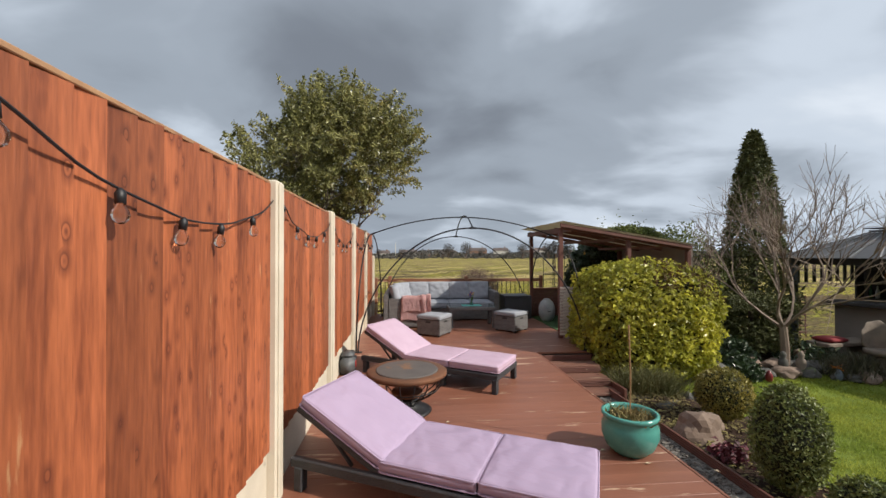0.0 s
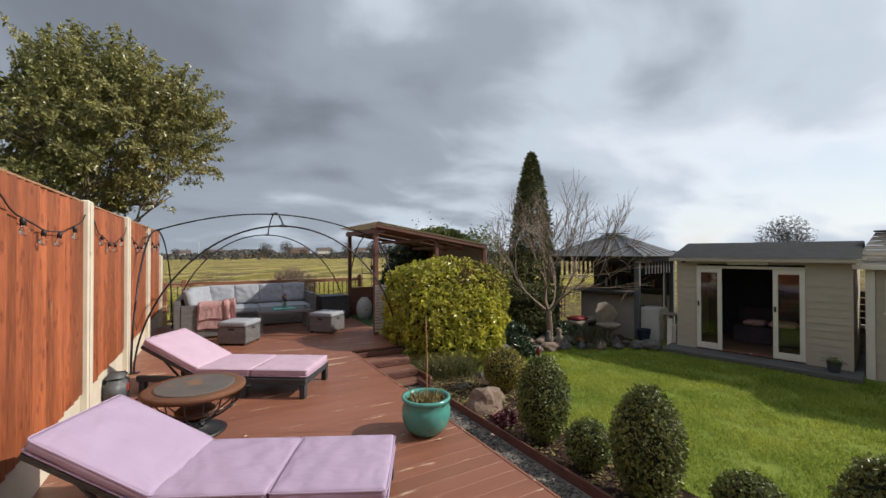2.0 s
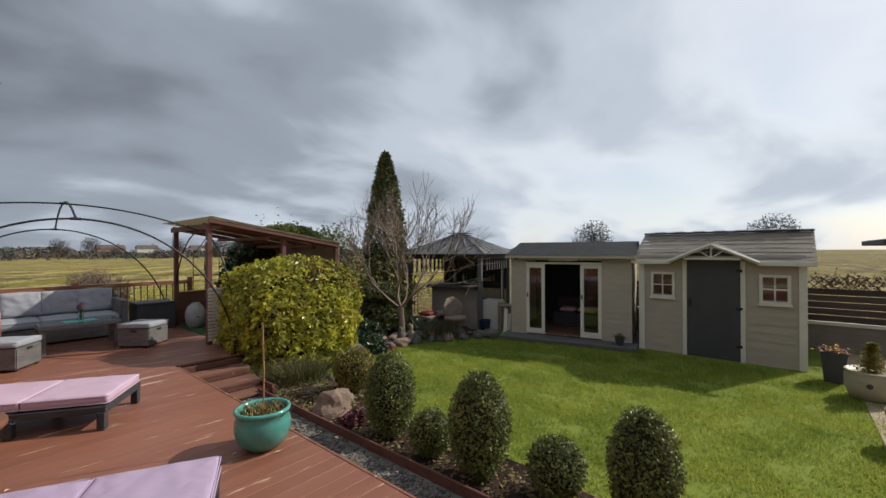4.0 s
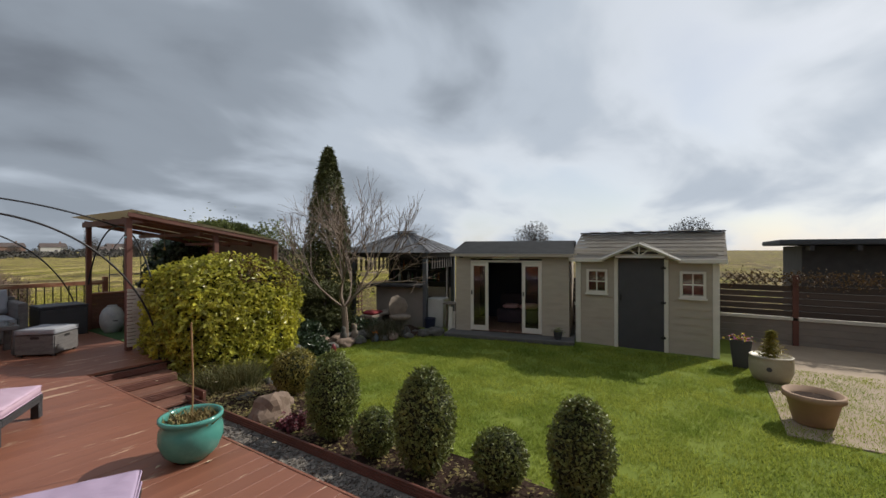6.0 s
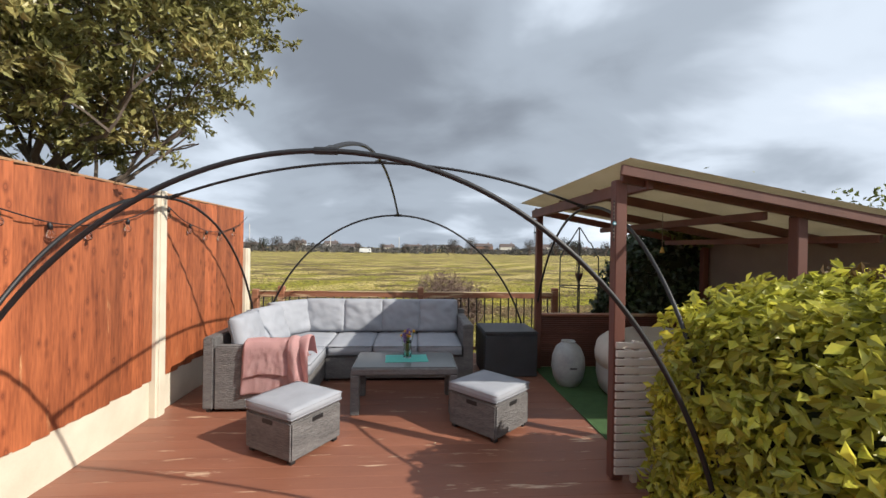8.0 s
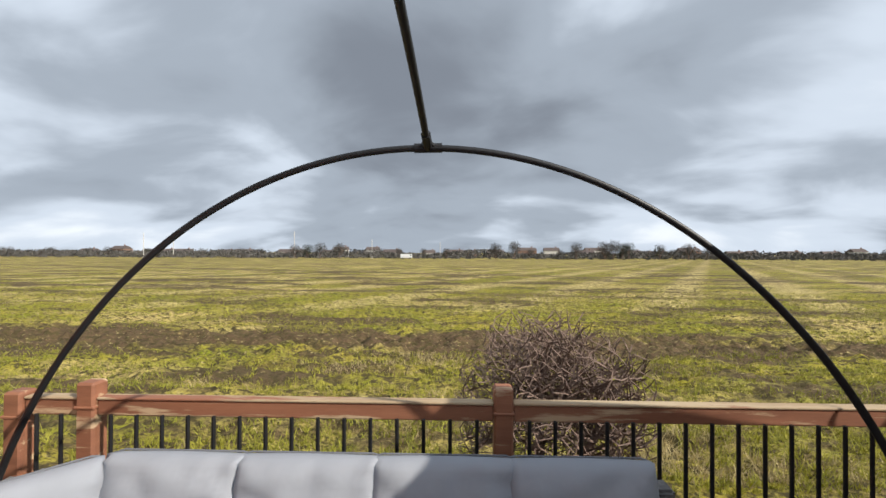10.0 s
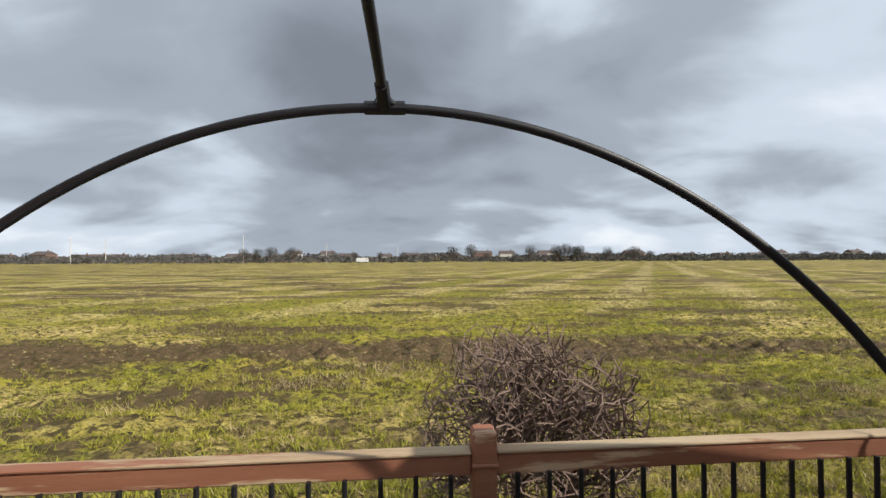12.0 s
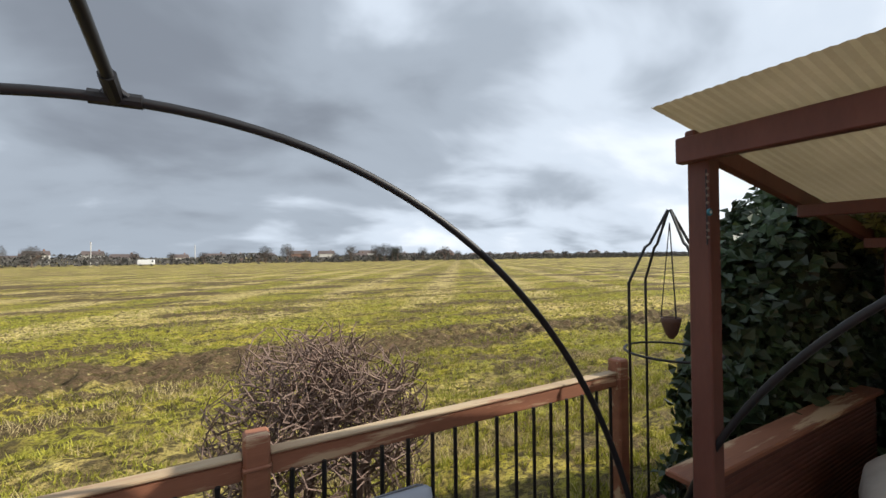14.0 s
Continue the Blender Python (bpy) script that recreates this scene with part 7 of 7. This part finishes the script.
def patio_side():
    """Pots, paving and boundary on the far side by the shed."""
    setting("pavement", box(7.4, 14.0, -4.2, 0.05, -0.6, -0.485, 0.004), mat("sandy_paving", (0.40, 0.31, 0.22), (0.32, 0.245, 0.175), 3, 0.85, 0.3, 60), "pale sandy paved patio beside the lawn")
    dp = thing("planter", "tall dark square planter with yellow and pink flowers", "planter", (10.35, 0.30, -0.485))
    part("body", lathe([(0.15, 0), (0.22, 0.46), (0.225, 0.48), (0.20, 0.48), (0.19, 0.44), (0.01, 0.43)], 4, None, pose(0, 0, 0, 0, 0, 45)), CHAR, dp)
    rnd = random.Random(3)
    for name, mt in (("yellow_flowers", mat("yellow_petal", (0.75, 0.6, 0.03), (0.65, 0.5, 0.02), 9)), ("pink_flowers", mat("pink_petal", (0.65, 0.2, 0.4), (0.55, 0.15, 0.32), 9)), ("leaves", BOX_LEAF)):
        leaf_mass(name, [(Vector((rnd.gauss(0, 0.08), rnd.gauss(0, 0.08), rnd.uniform(0.44, 0.53))), Vector((0, 0, 1))) for _ in range(60)], 0.05, mt, dp, 4, "", 0.8, 0.6)
    cp = thing("plant_pot", "round cream pot with a small yellow-green conifer", "plant pot", (9.7, -0.05, -0.485))
    CREAM = mat("cream_glaze", (0.42, 0.37, 0.28), (0.34, 0.30, 0.22), 5, 0.5, 0.15, 40)
    part("pot", lathe([(0.20, 0), (0.23, 0.02), (0.28, 0.15), (0.285, 0.30), (0.27, 0.36), (0.285, 0.38), (0.27, 0.39), (0.25, 0.36), (0.01, 0.35)], 40), CREAM, cp, "", True)
    part("stud", lathe([(0.035, -0.01), (0.035, 0.01)], 12, None, pose(-0.275, 0.05, 0.22, 0, 90, 0)), CHAR, cp)
    leaf_mass("crown", [(Vector((rnd.gauss(0, 0.5) * (0.16 * (1 - t) + 0.02), rnd.gauss(0, 0.5) * (0.16 * (1 - t) + 0.02), 0.34 + 0.42 * t)), Vector((0, 0, 1))) for t in (rnd.random() for _ in range(1200))], 0.06, GOLD_BOX, cp, 4, "", 0.3, 0.6)
    tp = thing("plant_pot", "large tan terracotta pot with bare stems", "plant pot", (7.95, -0.25, -0.485))
    part("pot", lathe([(0.17, 0), (0.19, 0.02), (0.25, 0.28), (0.29, 0.30), (0.29, 0.36), (0.265, 0.365), (0.24, 0.30), (0.01, 0.29)], 40), mat("tan_terracotta", (0.40, 0.26, 0.165), (0.33, 0.21, 0.13), 5, 0.75), tp, "", True)
    part("soil", lathe([(0.245, 0.29), (0.2, 0.305), (0.01, 0.31)], 20), SOIL, tp)
    # run beyond y 2.4 is added only to darken the gap between the buildings
    fe = thing("boundary_fence", "dark stained horizontal board boundary fence", "fence", (12.9, 0, -0.55))
    OLD = mat("old_dark_boards", (0.10, 0.075, 0.062), (0.065, 0.048, 0.04), 4, 0.85, 0.3, 60, stretch=(3, 0.3, 3), vary=0.3)
    for k in range(4): part("panel", box(-0.02, 0.02, -4.5, 6.3, 0.01 + 0.145 * k, 0.15 + 0.145 * k, 0.004), TAUPE_DIM, fe, "taupe lower board")
    part("rail", box(-0.06, 0.04, -4.5, 6.3, 0.592, 0.66, 0.006), TRIM, fe, "pale capping rail")
    for k in range(5): part("board", box(-0.012, 0.012, -4.5, 6.3, 0.67 + 0.135 * k, 0.79 + 0.135 * k, 0.004), OLD, fe)
    for k in range(56):
        y = -2.9 + 0.075 * k
        part("lath", box(-0.03, -0.018, -0.008, 0.008, 0, 0.34, 0.002, None, pose(0, y, 1.34, 45 if k % 2 else -45, 0, 0)), OLD, fe)
    iv = thing("climber", "thin dry climber over the boundary trellis", "climber", (12.86, -0.6, 0.80))
    leaf_mass("leaves", [(Vector((random.gauss(0, 0.06), random.uniform(-2.4, 1.0), random.gauss(0.12, 0.09))), Vector((-1, 0, 0.4))) for _ in range(1500)], 0.05, HEDGE_BROWN, iv, 12, "", 0.6, 0.4)
    for y in (-4.4, -2.6, -0.8, 1.0, 2.8, 4.6, 6.2): part("post", box(-0.06, 0.06, y - 0.05, y + 0.05, 0, 1.56, 0.006), BROWN, fe)
    nb = thing("neighbour_shed", "neighbour's dark timber outbuilding with an overhanging flat roof", "outbuilding", (15.5, -3.5, -0.95))
    DKB = mat("dark_boarding", (0.06, 0.055, 0.055), (0.04, 0.037, 0.037), 5, 0.8)
    part("wall", box(0, 3, -2.2, 2.2, 0, 2.6, 0.01), DKB, nb)
    part("roof", box(-0.5, 3.3, -2.6, 2.7, 2.62, 2.76, 0.02), FELT, nb)
    for k in range(6): part("rafter", box(-0.6, -0.01, -2.2 + 0.85 * k, -2.12 + 0.85 * k, 2.48, 2.6, 0.004), DKB, nb)
    # the dwelling behind the walker
    wl = setting("wall_house", box(-3, 13, -4.75, -4.45, -0.6, 5.2, 0.01), mat("render_wall", (0.55, 0.50, 0.43), (0.48, 0.43, 0.37), 2, 0.9, 0.2, 40), "plain rendered rear wall of the house")


patio_side()


# ---- far side of the field ----
def far_things():
    rnd = random.Random(101)
    FAR_LEAF = mat("far_wood", (0.088, 0.082, 0.076), (0.056, 0.054, 0.05), 0.3, 0.9, 0, 3, vary=0.35)
    DARK_LEAF = mat("far_evergreen", (0.05, 0.058, 0.045), (0.034, 0.04, 0.032), 0.3, 0.9, 0, 3, vary=0.3)
    WHITE = mat("far_render", (0.62, 0.60, 0.57), (0.5, 0.48, 0.45), 0.5, 0.9)
    BRICK = mat("far_brick", (0.24, 0.145, 0.11), (0.18, 0.11, 0.085), 0.6, 0.9)
    ROOF = mat("far_roof", (0.11, 0.085, 0.078), (0.085, 0.065, 0.06), 0.6, 0.9)
    # continuous hedgerow
    vs, fs = [], []
    for k in range(26000):
        x = rnd.uniform(-330, 420)
        y = 196 + rnd.uniform(0, 60) + 0.02 * x
        top = 2.0 + 2.8 * max(0, noise.noise((x * 0.03, 0, 0)) + 0.35) + 1.2 * noise.noise((x * 0.2, 3, 0))
        z = -1.5 + rnd.random() * max(top, 0.6)
        s = rnd.uniform(0.35, 0.9)
        i = len(vs)
        a = rnd.uniform(0, 6.28)
        vs += [(x - s * math.cos(a), y - s * math.sin(a), z), (x + s * math.cos(a), y + s * math.sin(a), z + rnd.uniform(-0.2, 0.2)), (x + rnd.uniform(-0.3, 0.3), y, z + s * 1.1)]
        fs.append((i, i + 1, i + 2))
    me = bpy.data.meshes.new("hedgerow")
    me.from_pydata(vs, [], fs)
    me.materials.append(FAR_LEAF)
    tagged(new("hedgerow", me), "brown winter hedgerow along the far field edge", "hedgerow", "", "stuff")
    # trees: a few mesh kinds, copied
    kinds = []
    for q in range(4):
        ob = thing("far_tree", "leafless rounded tree on the far field edge", "tree", (0, 0, 0), 0, "trees on the horizon")
        bm = bmesh.new()
        for k in range(5): branching(rnd, bm, Vector((0, 0, 1.2)), Vector((rnd.gauss(0, 0.45), rnd.gauss(0, 0.45), 1)), 2.0, 0.10, 2, [], 0.4, 0.25, 3)
        tube([(0, 0, -0.3), (0, 0, 0.6), (0, 0, 1.4)], 0.22, 5, bm)
        part("trunk", bm, TWIG, ob)
        pts = []
        for k in range(2400):
            u = Vector((rnd.gauss(0, 1), rnd.gauss(0, 1), rnd.gauss(0, 1))).normalized()
            r = rnd.random() ** 0.45 * (1 + 0.3 * noise.noise(u * 2 + Vector((q * 5, 0, 0))))
            pts.append((Vector((u.x * 2.7 * r, u.y * 2.7 * r, 4.3 + u.z * 2.7 * r)), u))
        leaf_mass("crown", pts, 0.34, FAR_LEAF if q < 3 else DARK_LEAF, ob, q, "", 0.25, 0.1)
        kinds.append(ob)
    rows = []
    for k in range(120):
        x = -300 + 6.0 * k + rnd.uniform(-3, 3)
        rows.append((x, 203 + rnd.uniform(0, 45) + 0.02 * x, rnd.uniform(0.35, 0.8), 0.5))
    for x, s in ((22, 1.1), (30.5, 1.25), (59, 1.15), (72, 1.2), (76, 1.3), (80, 1.15), (83, 1.2), (97, 1.05), (110, 1.1), (-60, 1.1), (-66, 1.0), (-51, 1.05), (-72, 0.95)): rows.append((x, 198, s, 1))
    kinds_used = [False] * 4
    for x, y, s, _ in rows:
        q = rnd.choice((0, 0, 1, 1, 2, 3))
        m = pose(x, y, -1.47, 0, 0, rnd.uniform(0, 360))
        if not kinds_used[q]:
            kinds_used[q] = True
            t = kinds[q]
            t.matrix_basis = m
        else:
            t = copy_thing(kinds[q], m)
        t.scale = (s * rnd.uniform(0.9, 1.2), s * rnd.uniform(0.9, 1.2), s)
    for at, s in (((75, 28), 1.2), ((70, 2.5), 1.1)):
        t = copy_thing(kinds[0], pose(*at, -0.7)); t.scale = (s, s, s * 0.9)
    # houses
    def house(x, y, w, d, h, wall, label):
        ob = thing("house", label, "house", (x, y, -1.5), rnd.uniform(-12, 12), "houses beyond the field")
        part("wall", box(-w / 2, w / 2, -d / 2, d / 2, 0, h, 0.02), wall, ob)
        bm = bmesh.new()
        v = [bm.verts.new(p) for p in ((-w / 2 - 0.3, -d / 2 - 0.3, h), (w / 2 + 0.3, -d / 2 - 0.3, h), (w / 2 + 0.3, d / 2 + 0.3, h), (-w / 2 - 0.3, d / 2 + 0.3, h), (-w / 2, 0, h + d * 0.3), (w / 2, 0, h + d * 0.3))]
        for f in ((0, 1, 5, 4), (2, 3, 4, 5), (1, 2, 5), (3, 0, 4)): bm.faces.new([v[i] for i in f])
        r = part("roof", bm, ROOF, ob)
        part("chimney", box(w * 0.25, w * 0.25 + 0.7, -0.3, 0.3, h + d * 0.12, h + d * 0.3 + 0.8, 0.02), BRICK, r)
        for k in range(int(w // 2.2)):
            xx = -w / 2 + 0.9 + 2.2 * k
            part("window", box(xx, xx + 1.1, -d / 2 - 0.05, -d / 2 + 0.02, 0.9, 2.1, 0), CHAR, ob)
    for k in range(34):
        x = -190 + 13.5 * k + rnd.uniform(-4, 4)
        pale = rnd.random() < 0.6
        house(x * 1.25, 272 + 0.02 * x + rnd.uniform(0, 25), rnd.uniform(8, 13), 7, rnd.uniform(2.5, 3.0) if rnd.random() < 0.7 else 4.6, WHITE if pale else BRICK, "small white rendered house beyond the field" if pale else "small brick house beyond the field")
    for x, h in ((-135, 11), (-75, 13), (-37, 9), (-4, 8), (-150, 12)):
        ob = thing("mast", "thin pale pole standing beyond the field", "pole", (x, 205, -1.5))
        part("pole", tube([(0, 0, 0), (0, 0, h / 2), (0, 0, h)], 0.16, 6), WHITE, ob)
        part("foot", box(-0.4, 0.4, -0.4, 0.4, 0, 0.3, 0.02), CONCRETE, ob)
    va = thing("van", "white van parked on the far lane", "van", (-19, 194, -1.46))
    VM = mat("white_paint", (0.75, 0.75, 0.75), (0.7, 0.7, 0.7), 2, 0.4)
    part("body", box(-2.6, 2.6, -0.9, 0.9, 0.4, 2.3, 0.2, None, None, 2), VM, va)
    part("windscreen", box(1.7, 2.3, -0.92, -0.88, 1.4, 2.0, 0.02), CHAR, va)
    for x in (-1.6, 1.6):
        for y in (-0.85, 0.85):
            w = part("wheel", lathe([(0.35, -0.1), (0.36, 0), (0.35, 0.1)], 16, None, pose(x, y, 0.36, 90, 0, 0)), BLACK, va)


far_things()


def field_grass():
    rnd = random.Random(202)
    FG = mat("field_grass_blade", (0.36, 0.335, 0.045), (0.23, 0.235, 0.026), 0.5, 0.8, 0, 20, vary=0.35, trans=0.2)
    ST = mat("straw_blade", (0.52, 0.42, 0.20), (0.38, 0.30, 0.14), 0.5, 0.8, 0, 20, vary=0.3, trans=0.2)
    green, straw = [], []
    for k in range(280000):
        y = 12.0 + 22 * rnd.random() ** 1.6
        x = 2.6 + rnd.uniform(-1, 1) * (4 + (y - 10) * 1.25)
        n = noise.noise((x * 0.3, y * 1.4, 0)) + 0.5 * noise.noise((x * 1.5, y * 2.5, 4)) + 0.8 * noise.noise((x * 4.5, y * 5.5, 6))
        if n < -0.12 or mud_band(x, y) > 0.15 + rnd.random() * 0.35: continue
        (straw if n > 0.5 or (y < 13.2 and rnd.random() < 0.15) else green).append((x, y, field_z(x, y) - 0.01))
    tagged(blades("field_grass", green, FG, None, 0.04, 0.13, 0.008, 5, 1.2), "rough green grass of the muddy field", "grass", "", "stuff")
    tagged(blades("straw", straw, ST, None, 0.04, 0.16, 0.006, 6, 1.4), "pale straw stubble on the field", "straw", "", "stuff")


field_grass()
